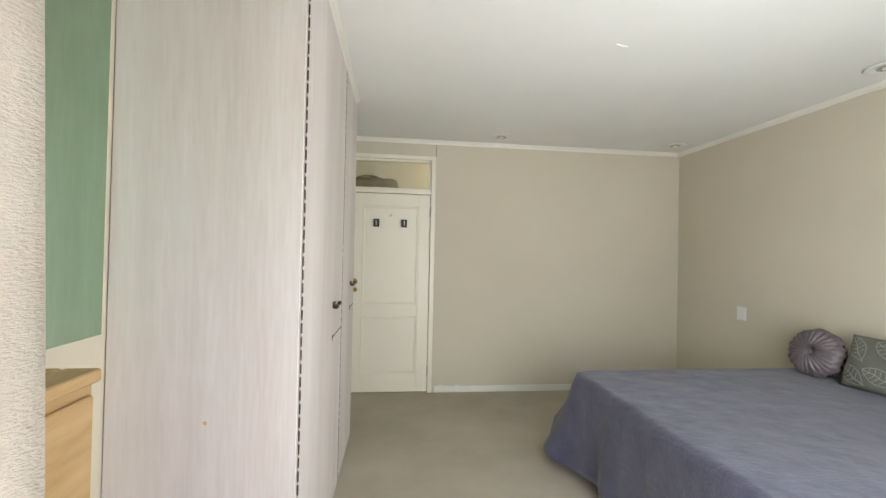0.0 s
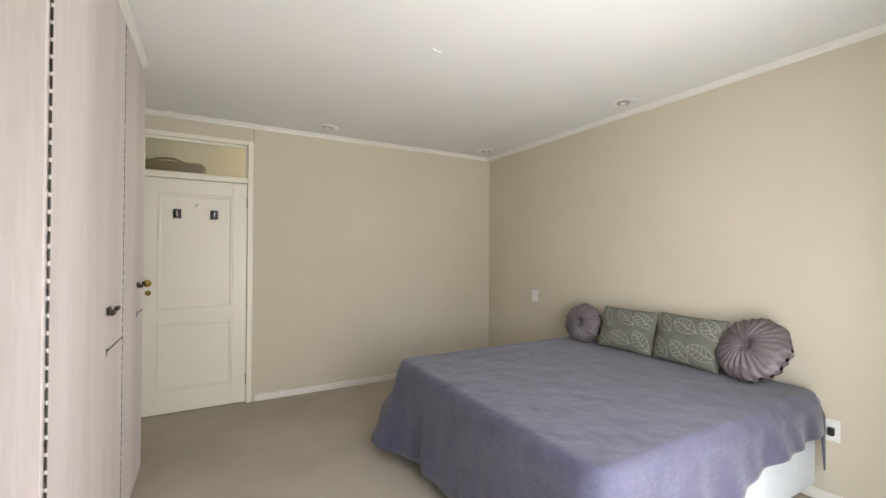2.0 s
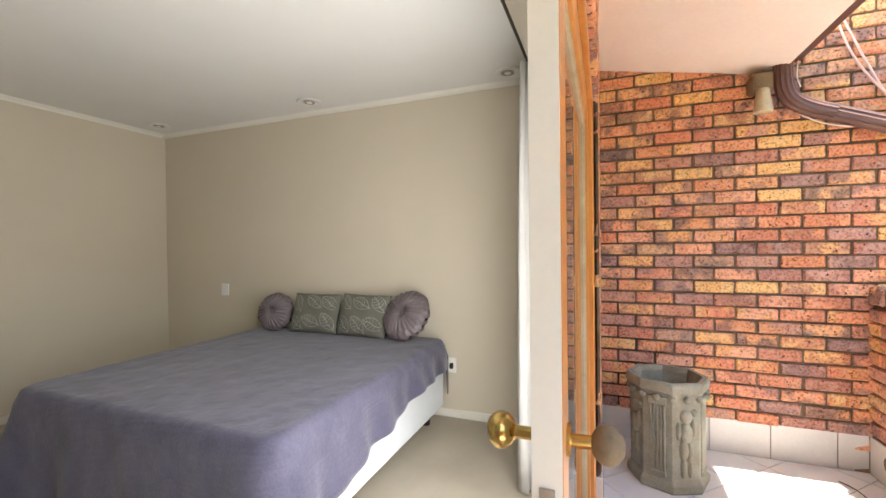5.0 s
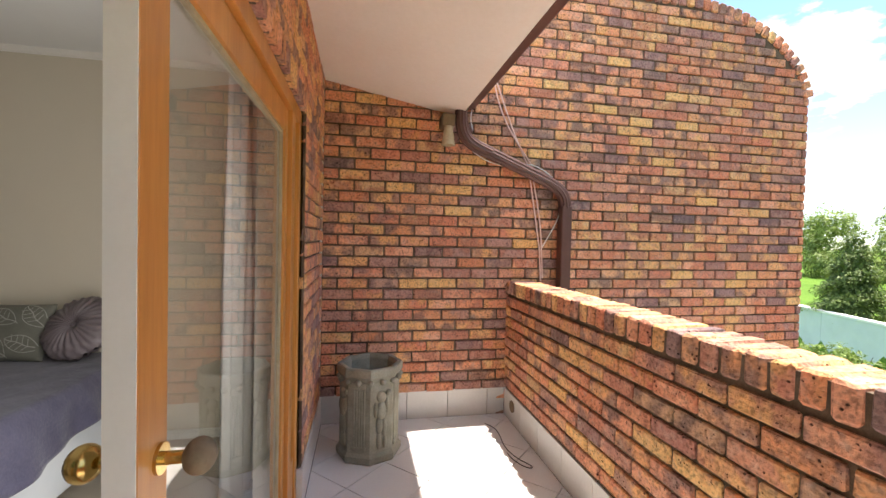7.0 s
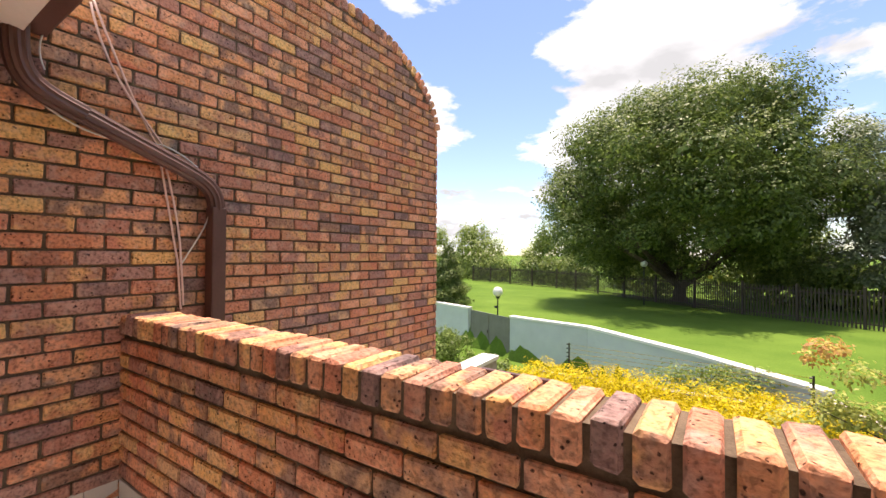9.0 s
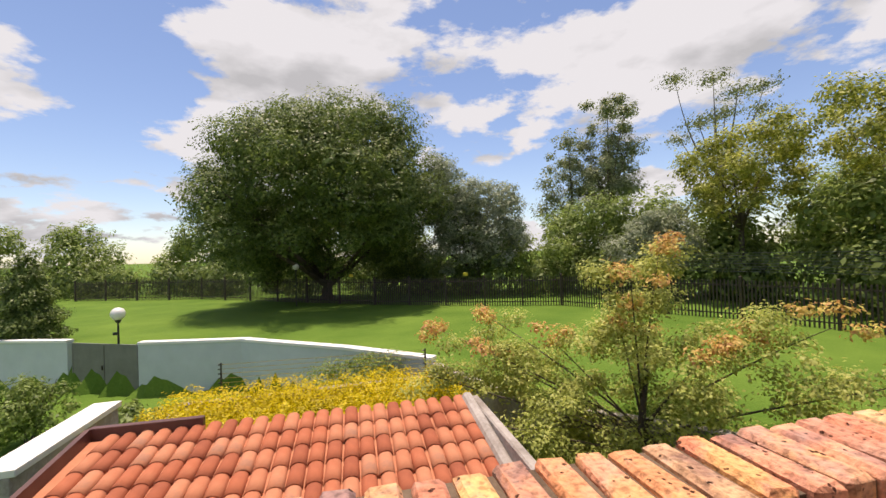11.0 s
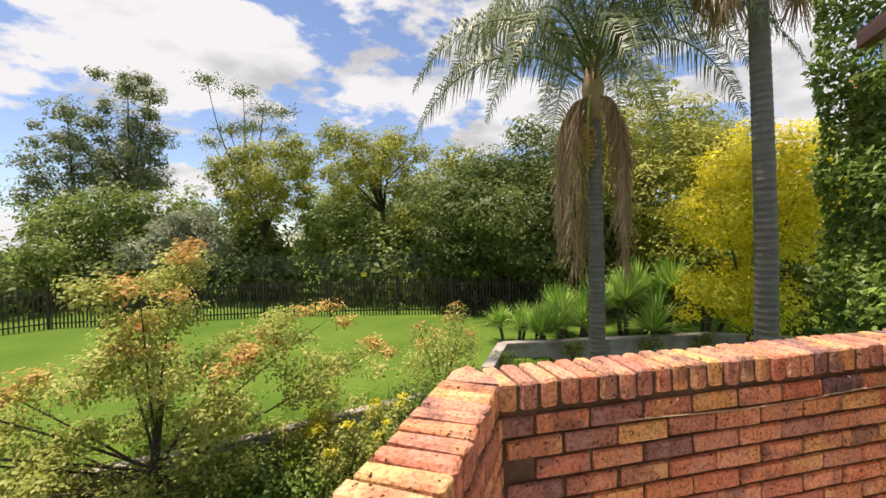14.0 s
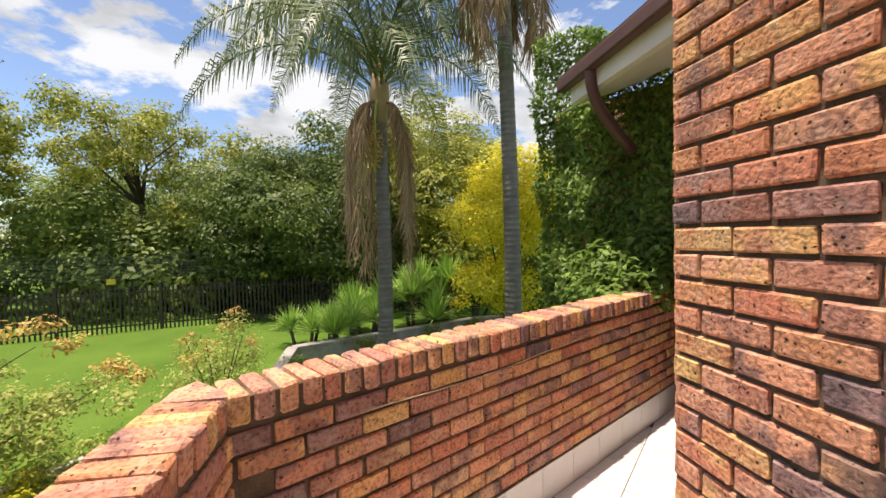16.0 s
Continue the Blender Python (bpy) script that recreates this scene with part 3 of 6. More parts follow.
# things seen through the fanlight, on top of the passage cupboard
cup = empty("passage_cupboard", (0, NORTH + 1.0, 0), "pale built-in passage cupboard seen through the fanlight", "cupboard")
part("body", boxes((-1.4, 1.4, -0.25, 0.28, 0.0, 2.03), bev=0.004), M_WHITE, cup)
bag = empty("travel_bag", (-0.3, NORTH + 0.95, 2.03), "brown cloth travel bag lying on the passage cupboard", "bag")
bm = boxes((-0.36, 0.36, -0.14, 0.14, 0.0, 0.31), bev=0.09, seg=4)
part("bag_body", bm, M_BAG, bag, smooth=True)
part("handle", tube(bezier((-0.15, -0.05, 0.29), (-0.1, -0.05, 0.35), (0.1, -0.05, 0.35), (0.15, -0.05, 0.29)), 0.012), M_BAG, bag)
bx = empty("storage_box", (0.32, NORTH + 0.95, 2.03), "pale cardboard box lying on the passage cupboard", "box")
part("body", boxes((-0.16, 0.16, -0.13, 0.13, 0, 0.1), bev=0.004), M_PLASTIC, bx)
part("lid", boxes((-0.165, 0.165, -0.135, 0.135, 0.075, 0.105), bev=0.004), M_CUSHION, bx, "grey lid")
# added warm fill light that brightens the passage, no fitting behind it
passage_fill = new("passage_fill", bpy.data.lights.new("passage_fill", "POINT"))
passage_fill.data.energy, passage_fill.data.shadow_soft_size, passage_fill.data.color = 0.7, 0.12, (1.0, 0.9, 0.72)
passage_fill.location = (0.7, NORTH + 0.7, 2.5)

# ---- wardrobe ----
WX, WY0, WY1, WTOP = -0.265, 1.60, 3.33, 2.525
ward = empty("wardrobe", (WX, WY0, 0), "tall built-in wardrobe in limed pinkish-white wood", "wardrobe")


def at_ward(bm):
    bmesh.ops.translate(bm, verts=bm.verts, vec=(-WX, -WY0, 0))
    return bm


part("carcass", at_ward(boxes((WEST + 0.004, WX - 0.024, WY0 + 0.02, WY1, 0, WTOP))), M_LIMED, ward)
part("end_panel", at_ward(boxes((WEST + 0.004, WX - 0.004, WY0, WY0 + 0.02, 0, WTOP), bev=0.002)), M_LIMED, ward, "worn limed end panel with a knot")
part("plinth", at_ward(boxes((WX - 0.03, WX - 0.022, WY0 + 0.02, WY1, 0, 0.06))), M_LIMED, ward)
seams = [WY0 + 0.028, 2.67, WY1]
for k in range(2):
    d = part("door", at_ward(boxes((WX - 0.022, WX, seams[k] + 0.004, seams[k + 1] - 0.004, 0.06, WTOP - 0.012), bev=0.0025)), M_LIMED, ward)
    hy = seams[k + 1] - (0.33, 0.22)[k]
    hz = (1.145, 1.20)[k]
    bm = boxes((WX - 0.001, WX + 0.008, hy - 0.03, hy + 0.03, hz - 0.012, hz + 0.018), (WX + 0.008, WX + 0.03, hy - 0.045, hy + 0.012, hz - 0.014, hz + 0.006), (WX + 0.02, WX + 0.036, hy + 0.0, hy + 0.05, hz + 0.0, hz + 0.018), bev=0.003)
    part("handle", at_ward(bm), M_DARK, d, "dark bronze pull handle")
    part("latch_slot", at_ward(boxes((WX - 0.001, WX + 0.0025, hy - 0.02, seams[k + 1] - 0.004, hz - 0.165, hz - 0.161), (WX - 0.001, WX + 0.0025, hy - 0.022, hy - 0.018, hz - 0.18, hz - 0.15))), M_GAP, d, "thin dark slot")
    bm = bmesh.new()
    z = 0.08
    while z < WTOP - 0.05:
        cyl(bm, (WX - 0.001, seams[k], z), (WX - 0.001, seams[k], z + 0.034), 0.0028, n=8)
        z += 0.046
    part("piano_hinge", at_ward(bm), M_DARK, ward, "long dark piano hinge")
bm = bmesh.new()
cyl(bm, (-0.56, WY0 - 0.0008, 0.85), (-0.56, WY0 + 0.004, 0.85), 0.007, n=12)
part("knot", at_ward(bm), M_PINE, ward, "small brown wood knot")
cornice_run("trim_cornice_wardrobe", (WX - 0.02, WY0, WTOP + 0.06), (WX - 0.02, WY1 + 0.02, WTOP + 0.055), (1, 0, 0))
structure("trim_wardrobe_top", boxes((WEST, WX - 0.02, WY0, WY1 + 0.02, WTOP + 0.002, CEIL)), M_LIMED, "limed filler above the wardrobe")

# dressing table and mirror in the recess
tab = empty("chest_of_drawers", (-0.745, 0.80, 0), "yellow pine chest of drawers with dark joints below the mirror", "chest")
part("carcass", boxes((-0.12, 0.11, -0.4, 0.4, 0.0, 1.11), bev=0.003), M_PINE, tab)
for k in range(3):
    part("top_plank", boxes((-0.12 + k * 0.083, -0.042 + k * 0.083, -0.41, 0.41, 1.11, 1.14), bev=0.004), M_PINE, tab)
for k in range(4):
    dr_ = part("drawer", boxes((0.11, 0.124, -0.385, 0.385, 0.06 + k * 0.26, 0.305 + k * 0.26), bev=0.003), M_PINE, tab)
    for y in (-0.2, 0.2):
        bm = bmesh.new()
        bmesh.ops.create_uvsphere(bm, u_segments=12, v_segments=8, radius=0.016, matrix=Matrix.Translation((0.138, y, 0.18 + k * 0.26)))
        part("knob", bm, M_DARK, dr_, "dark round drawer knob", True)
mir = empty("wall_mirror", (WEST, 1.02, 1.5), "tall green-tinted frameless mirror above the dressing table", "mirror")
part("mirror_glass", boxes((0.001, 0.007, -0.55, 0.555, -0.355, 0.95), bev=0.0015), M_MIRROR, mir)
for y in (-0.3, 0.3):
    part("clip", boxes((0.001, 0.012, y - 0.012, y + 0.012, 0.94, 0.965)), M_CHROME, mir, "small steel mirror clip")

# ---- bed ----
BX0, BX1, BY0, BY1, BZ = 1.27, 3.10, 1.13, 2.90, 0.635
bed = empty("bed", ((BX0 + BX1) / 2, (BY0 + BY1) / 2, 0), "king-size bed with a white cloth-covered base", "bed")
cx, cy = (BX0 + BX1) / 2, (BY0 + BY1) / 2
hx, hy2 = (BX1 - BX0) / 2, (BY1 - BY0) / 2
part("bed_base", boxes((-hx + 0.03, hx, -hy2 + 0.03, hy2 - 0.03, 0.10, 0.40), bev=0.02, seg=3), M_BASE, bed, "white cloth-covered bed base")
part("mattress", boxes((-hx + 0.02, hx, -hy2 + 0.02, hy2 - 0.02, 0.40, BZ - 0.02), bev=0.05, seg=4), M_BASE, bed)
for x in (-hx + 0.15, hx - 0.15):
    for y in (-hy2 + 0.12, hy2 - 0.12):
        bm = bmesh.new()
        cyl(bm, (x, y, 0.0), (x, y, 0.1), 0.028, 0.036)
        part("leg", bm, M_BLACK, bed, "short black bed leg")


def coverlet():
    n = 360
    per = []
    rc = 0.10
    corners = [(hx, hy2), (-hx, hy2), (-hx, -hy2), (hx, -hy2)]
    pts = []
    for k, (x, y) in enumerate(corners):
        ax, ay = x - math.copysign(rc, x), y - math.copysign(rc, y)
        a0 = k * math.pi / 2
        for j in range(9):
            a = a0 + math.pi / 2 * j / 8
            pts.append((Vector((ax + rc * math.cos(a), ay + rc * math.sin(a))), Vector((math.cos(a), math.sin(a)))))
    # even spacing
    lens = [0.0]
    for k in range(len(pts)):
        lens.append(lens[-1] + (pts[(k + 1) % len(pts)][0] - pts[k][0]).length)
    for i in range(n):
        s = lens[-1] * i / n
        k = max(j for j in range(len(pts)) if lens[j] <= s + 1e-9)
        f = (s - lens[k]) / max(1e-6, lens[k + 1] - lens[k])
        p = pts[k][0].lerp(pts[(k + 1) % len(pts)][0], f)
        d = pts[k][1].lerp(pts[(k + 1) % len(pts)][1], f).normalized()
        per.append((p, d, s))
    verts, faces = [], []

    def swell(x, y):
        return 0.008 * noise.noise((x * 2.2, y * 2.2, 0)) + 0.004 * noise.noise((x * 7, y * 7, 3))
    verts.append((0, 0, BZ + 0.004))
    rows = []
    for f in (0.25, 0.5, 0.72, 0.88, 0.95):
        rows.append([(p.x * f, p.y * f, BZ + swell(p.x * f, p.y * f)) for p, d, s in per])
    for a in (0.0, 0.5, 1.0):
        r = 0.035
        rows.append([(p.x - d.x * r + d.x * r * math.sin(a * math.pi / 2), p.y - d.y * r + d.y * r * math.sin(a * math.pi / 2),
                      BZ - r + r * math.cos(a * math.pi / 2) + swell(p.x, p.y) * (1 - a)) for p, d, s in per])

    def foot(p, d):
        """Lower edge of the hanging cloth."""
        nw = math.exp(-((p.x + hx) ** 2 + (p.y - hy2) ** 2) / 0.03)
        sw = math.exp(-((p.x + hx) ** 2 + (p.y + hy2) ** 2) / 0.05)
        if d.x < -0.5:
            z = 0.07 + 0.02 * math.sin(p.y * 5)
        elif d.x > 0.5:
            z = 0.50
        elif d.y > 0:
            z = 0.20
        else:
            t = (p.x + hx) / (2 * hx)
            z = 0.15 + 0.27 * min(1, t * 1.5) ** 0.7 - (0.2 if t > 0.955 else 0.0)
        flare = 0.03 + 0.20 * nw + 0.06 * sw
        return z + 0.05 * nw, flare
    m = 14
    for q in range(1, m + 1):
        t = q / m
        row = []
        for p, d, s in per:
            z, fl = foot(p, d)
            w = (0.016 * math.sin(s * 13 + 1.5 * math.sin(s * 3)) + 0.010 * math.sin(s * 29 + 1)) * t ** 1.2
            o = max(0.004, fl * t ** 1.4 + w + 0.012)
            if d.x > 0.7:
                o = 0.004
            row.append((p.x + d.x * o, p.y + d.y * o, (BZ - 0.035) * (1 - t) + z * t))
        rows.append(row)
    for r in rows:
        verts += r
    for i in range(n):
        j = (i + 1) % n
        faces.append((0, 1 + i, 1 + j))
        for k in range(len(rows) - 1):
            a, b2 = 1 + k * n, 1 + (k + 1) * n
            faces.append((a + i, b2 + i, b2 + j, a + j))
    me = bpy.data.meshes.new("coverlet")
    me.from_pydata(verts, [], faces)
    me.polygons.foreach_set("use_smooth", [True] * len(me.polygons))
    ob = link_mesh("coverlet", me, M_COVER)
    ob.location = (cx, cy, 0)
    sol = ob.modifiers.new("thickness", "SOLIDIFY")
    sol.thickness, sol.offset = 0.006, 1
    tagged(ob, "mauve-grey embossed coverlet draped over the bed", "coverlet")


coverlet()


def round_cushion(y, r, lean, turn):
    c = empty("round_cushion", (2.93, y, BZ + r * 0.93), "round pleated mauve satin cushion leaning on the wall", "cushion", "cushions on the bed")
    c.matrix_world = pose(2.93, y, BZ + r * 0.95, 0, lean, turn)
    bm = bmesh.new()
    n, rings = 120, 14
    def pt(k, i, side):
        a = 2 * math.pi * i / n
        t = k / rings
        th = 0.085 * math.sqrt(max(0.0, 1 - t ** 2.6)) * (1 - 0.45 * math.exp(-(t / 0.18) ** 2))
        pleat = 0.015 * math.sin(a * 26 + 1.2 * math.sin(a * 5)) * (t ** 0.5) * (1.15 - t)
        ruff = 0.03 * math.sin(a * 22 + t * 25) * max(0, t - 0.6)
        rr = r * t * (1 + 0.025 * math.sin(a * 9) * t)
        return Vector((side * (th + pleat + ruff), rr * math.cos(a), rr * math.sin(a)))
    for side in (-1, 1):
        cen = bm.verts.new(Vector((side * 0.045, 0, 0)))
        prev = None
        for k in range(1, rings + 1):
            ring_v = [bm.verts.new(pt(k, i, side)) for i in range(n)]
            for i in range(n):
                j = (i + 1) % n
                if prev is None:
                    bm.faces.new((cen, ring_v[i], ring_v[j]))
                else:
                    bm.faces.new((prev[i], ring_v[i], ring_v[j], prev[j]))
            prev = ring_v
    bmesh.ops.remove_doubles(bm, verts=bm.verts, dist=0.0015)
    bmesh.ops.recalc_face_normals(bm, faces=bm.faces)
    part("cushion_cover", bm, M_SATIN, c, smooth=True)
    bm = bmesh.new()
    bmesh.ops.create_uvsphere(bm, u_segments=14, v_segments=8, radius=0.018, matrix=Matrix.Translation((-0.052, 0, 0)) @ Matrix.Diagonal((0.6, 1, 1, 1)))
    part("button", bm, M_SATIN, c, "covered centre button", True)


def leaf_cushion(y, w, h, lean, turn, seed):
    rnd = random.Random(seed)
    c = empty("leaf_cushion", (2.95, y, BZ + h / 2), "grey-green cushion printed with pale leaves, leaning on the wall", "cushion", "cushions on the bed")
    c.matrix_world = pose(2.955, y, BZ + h / 2 * 0.98, 0, lean, turn)

    def puff(u, v):
        e = max(0.0, (1 - abs(u) ** 3.2) * (1 - abs(v) ** 3.2)) ** 0.55
        return 0.062 * e
    def place(u, v, off=0.0):
        pin = 1 - 0.035 * (1 - abs(u)) * abs(v) ** 4
        pin2 = 1 - 0.035 * (1 - abs(v)) * abs(u) ** 4
        return Vector((-(puff(u, v) + 0.003 + off) - 0.004 * noise.noise((u * 3 + seed, v * 3, 0)), u * w / 2 * pin2, v * h / 2 * pin))
    bm = bmesh.new()
    n = 28
    for side in (0, 1):
        g = []
        for i in range(n + 1):
            for j in range(n + 1):
                p = place(-1 + 2 * i / n, -1 + 2 * j / n)
                if side:
                    p.x = -p.x
                g.append(bm.verts.new(p))
        for i in range(n):
            for j in range(n):
                q = [g[i * (n + 1) + j], g[(i + 1) * (n + 1) + j], g[(i + 1) * (n + 1) + j + 1], g[i * (n + 1) + j + 1]]
                bm.faces.new(q if not side else q[::-1])
    bmesh.ops.remove_doubles(bm, verts=bm.verts, dist=0.007)
    bmesh.ops.recalc_face_normals(bm, faces=bm.faces)
    part("cushion_cover", bm, M_CUSHION, c, smooth=True)
    # printed leaves as thin ribbons that follow the cloth
    bm = bmesh.new()

    def ribbon(line, wd):
        prev = None
        for k, (u, v) in enumerate(line):
            a = line[min(k + 1, len(line) - 1)]
            b2 = line[max(k - 1, 0)]
            du, dv = a[0] - b2[0], a[1] - b2[1]
            ll = math.hypot(du, dv) or 1
            nu, nv = -dv / ll * wd / (w / 2), du / ll * wd / (h / 2)
            if abs(u) > 0.93 or abs(v) > 0.93:
                prev = None
                continue
            pair = (bm.verts.new(place(u + nu, v + nv, 0.0015)), bm.verts.new(place(u - nu, v - nv, 0.0015)))
            if prev:
                bm.faces.new((prev[0], prev[1], pair[1], pair[0]))
            prev = pair
    for gx in range(3):
        for gy in range(2):
            lu, lv = -0.62 + gx * 0.64 + rnd.uniform(-0.06, 0.06), -0.48 + gy * 0.98 + rnd.uniform(-0.06, 0.06)
            a = rnd.uniform(0.3, 1.1) * (1 if gy else 1)
            ca, sa = math.cos(a), math.sin(a)

            def tr(p, q):
                return (lu + (p * ca - q * sa) * 0.40, lv + (p * sa + q * ca) * 0.50)
            for sgn in (-1, 1):
                ribbon([tr(-1 + 2 * k / 16, sgn * 0.55 * math.sin(math.pi * k / 16) ** 0.8) for k in range(17)], 0.0018)
                for q in range(1, 5):
                    p0 = -0.75 + q * 0.32
                    ribbon([tr(p0 + 0.22 * k / 4, sgn * k / 4 * 0.5 * math.sin(math.pi * (p0 + 1.2) / 2.4)) for k in range(5)], 0.0016)
            ribbon([tr(-1.15 + 2.1 * k / 12, 0.04 * math.sin(k)) for k in range(13)], 0.0022)
    ob = part("leaf_print", bm, M_PRINT, c, "pale outlined leaf print")


round_cushion(2.68, 0.168, 16, 6)
leaf_cushion(2.27, 0.46, 0.335, 19, 3, 1)
leaf_cushion(1.795, 0.47, 0.345, 20, -4, 2)
round_cushion(1.40, 0.205, 34, -14)


# ---- curtains ----
def curtain(name, x0, x1, y, z0, z1, folds, depth, material, label, gather=1.0):
    c = empty(name, ((x0 + x1) / 2, y, z0), label, "curtain")
    bm = bmesh.new()
    n, m = folds * 10, 12
    mid = (x0 + x1) / 2
    g = []
    for i in range(n + 1):
        for j in range(m + 1):
            t = j / m
            sp = 1 - (1 - gather) * t
            x = ((x0 + (x1 - x0) * i / n) - mid) * sp
            w = math.sin(2 * math.pi * folds * i / n + 0.5 * math.sin(i * 0.37)) * depth * (1 - 0.35 * t) + 0.012 * math.sin(i * 0.21 + t * 3)
            g.append(bm.verts.new((x + 0.01 * math.sin(t * 5 + i * 0.3), w, t * (z1 - z0))))
    for i in range(n):
        for j in range(m):
            bm.faces.new((g[i * (m + 1) + j], g[(i + 1) * (m + 1) + j], g[(i + 1) * (m + 1) + j + 1], g[i * (m + 1) + j + 1]))
    ob = part("cloth", bm, material, c, smooth=True)
    sol = ob.modifiers.new("thickness", "SOLIDIFY")
    sol.thickness = 0.004
    return c


curtain("curtain", 2.30, 2.72, 0.36, 0.02, 2.36, 5, 0.055, M_CURTAIN, "white full-length curtain drawn to the side of the doors", 0.85)
curtain("curtain", -0.56, -0.148, 0.42, 0.02, 2.36, 4, 0.05, M_WEAVE, "beige coarse-woven curtain drawn to the side of the doors", 0.95)
rail = empty("curtain_rail", (1.0, 0.36, 2.38), "dark metal curtain rail with brackets above the doors", "curtain rail")
bm = bmesh.new()
cyl(bm, (-1.55, 0, 0), (1.85, 0, 0), 0.012)
part("rail", bm, M_DARK, rail)
for x in (-1.4, 0.0, 1.75):
    part("bracket", boxes((x - 0.01, x + 0.01, -0.125, 0.012, -0.008, 0.012), (x - 0.018, x + 0.018, -0.125, -0.118, -0.04, 0.05), bev=0.002), M_DARK, rail)


# ---- ceiling lights, sockets ----
def downlight(x, y):
    d = empty("downlight", (x, y, CEIL), "round recessed ceiling downlight with a pale flange", "downlight", "ceiling downlights")
    bm = lathe([(0.045, -0.001), (0.095, -0.001), (0.105, -0.006), (0.095, -0.012), (0.05, -0.009), (0.045, -0.001)], 32)
    part("flange", bm, M_PLASTIC, d, smooth=True)
    bm = lathe([(0.028, -0.012), (0.046, -0.012), (0.046, -0.004), (0.028, -0.004)], 24)
    part("bezel", bm, M_CHROME, d, "brushed steel bezel")
    bm = lathe([(0.0015, -0.005), (0.027, -0.005), (0.02, -0.016), (0.0015, -0.02)], 16)
    part("lamp", bm, M_PLASTIC, d)


for x, y in ((1.05, 4.09), (2.87, 4.07), (2.91, 2.27), (2.97, 0.60)):
    downlight(x, y)
hk = empty("ceiling_hook", (1.25, 2.27, CEIL), "tiny white cable stub on the ceiling", "ceiling hook")
part("stub", tube([(-0.03, 0, -0.002), (-0.01, 0, -0.008), (0.03, 0.004, -0.01)], 0.005), M_PLASTIC, hk)
sw = empty("light_switch", (EAST, 3.53, 0.945), "square white switch plate on the beige wall", "switch")
part("plate", boxes((-0.008, 0, -0.05, 0.05, -0.06, 0.06), bev=0.003), M_PLASTIC, sw)
part("rocker", boxes((-0.012, -0.008, -0.015, 0.015, -0.022, 0.022), bev=0.002), M_PLASTIC, sw)
so = empty("wall_socket", (EAST, 1.13, 0.415), "white double wall socket with a black plug", "socket")
part("plate", boxes((-0.01, 0, -0.06, 0.06, -0.06, 0.06), bev=0.003), M_PLASTIC, so)
part("plug", boxes((-0.035, -0.01, -0.04, -0.012, -0.025, 0.02), bev=0.005), M_BLACK, so, "small black plug")
for k in range(3):
    bm = bmesh.new()
    cyl(bm, (-0.0105, 0.025 + 0.012 * (k % 2), 0.012 - k * 0.012), (-0.009, 0.025 + 0.012 * (k % 2), 0.012 - k * 0.012), 0.004, n=8)
    part("pin_hole", bm, M_GAP, so)
ae = empty("cable_outlet", (0.70, NORTH - 0.014, 0.04), "small white cable outlet on the skirting board", "socket")
part("outlet", boxes((-0.02, 0.02, -0.016, 0, -0.025, 0.035), bev=0.003), M_PLASTIC, ae)
part("cable", tube(bezier((0.0, -0.012, 0.0), (-0.06, -0.03, -0.03), (-0.1, -0.02, 0.05), (-0.2, -0.006, 0.035)), 0.004), M_PLASTIC, ae)
structure("trim_panel_joint", boxes((DX1 + 0.046, DX1 + 0.05, NORTH - 0.0025, NORTH + 0.002, TH + 0.04, CEIL - 0.036)), M_GAP, "thin shadow joint above the door frame")


# ---- balcony ----
M_VARNISH = varied("varnished_orange_timber", (0.42, 0.16, 0.035), (0.62, 0.28, 0.07), 2.2, 0.35, 22, 0.1, stretch=(4, 4, 0.3))
M_STONE = varied("cast_stone", (0.20, 0.19, 0.145), (0.36, 0.345, 0.28), 7, 0.9, 90, 0.5, spec=0.2)
M_PIPE = varied("brown_painted_gutter", (0.085, 0.038, 0.032), (0.13, 0.06, 0.05), 4, 0.45, 60, 0.08)
M_CABLE = varied("pink_white_cable", (0.70, 0.44, 0.40), (0.80, 0.62, 0.56), 9, 0.5, 90, 0.05)
M_CREAM = varied("aged_cream_plastic", (0.36, 0.29, 0.18), (0.52, 0.45, 0.31), 12, 0.6, 60, 0.2)
M_SKIRT = varied("white_skirting_tile", (0.60, 0.585, 0.56), (0.70, 0.685, 0.66), 3, 0.35, 60, 0.08)

gd = empty("door_2", (1.2, 0.06, 0), "closed glazed timber balcony door, orange outside and white inside", "door", kind="structure")


def at_gd(bm):
    bmesh.ops.translate(bm, verts=bm.verts, vec=(-1.2, -0.06, 0))
    return bm


GX0, GX1, GT = 0.718, 1.955, 1.975
OUT, MID, INN = 0.040, 0.068, 0.087
for face, y0, y1, mt in (("outer", OUT, MID, M_VARNISH), ("inner", MID, INN, M_WHITE)):
    bm = boxes((GX0 + 0.0015, GX0 + 0.10, y0, y1, 0.03, GT), (GX1 - 0.06, GX1, y0, y1, 0.03, GT), (GX0 + 0.10, GX1 - 0.06, y0, y1, GT - 0.10, GT), (GX0 + 0.10, GX1 - 0.06, y0, y1, 0.03, 0.22), bev=0.002)
    part("leaf_frame_" + face, at_gd(bm), mt, gd)
part("leaf_edge", at_gd(boxes((GX0 - 0.001, GX0 + 0.0012, OUT + 0.001, INN - 0.001, 0.03, GT))), M_WHITE, gd, "white painted door edge")
part("edge_plate", at_gd(boxes((GX0 - 0.004, GX0, 0.052, 0.075, 0.90, 1.0))), M_CHROME, gd, "steel lock plate")
g = part("glass_pane", at_gd(boxes((GX0 + 0.10, GX1 - 0.06, 0.06, 0.065, 0.22, GT - 0.10))), M_GLASS, gd)
g.visible_shadow = False
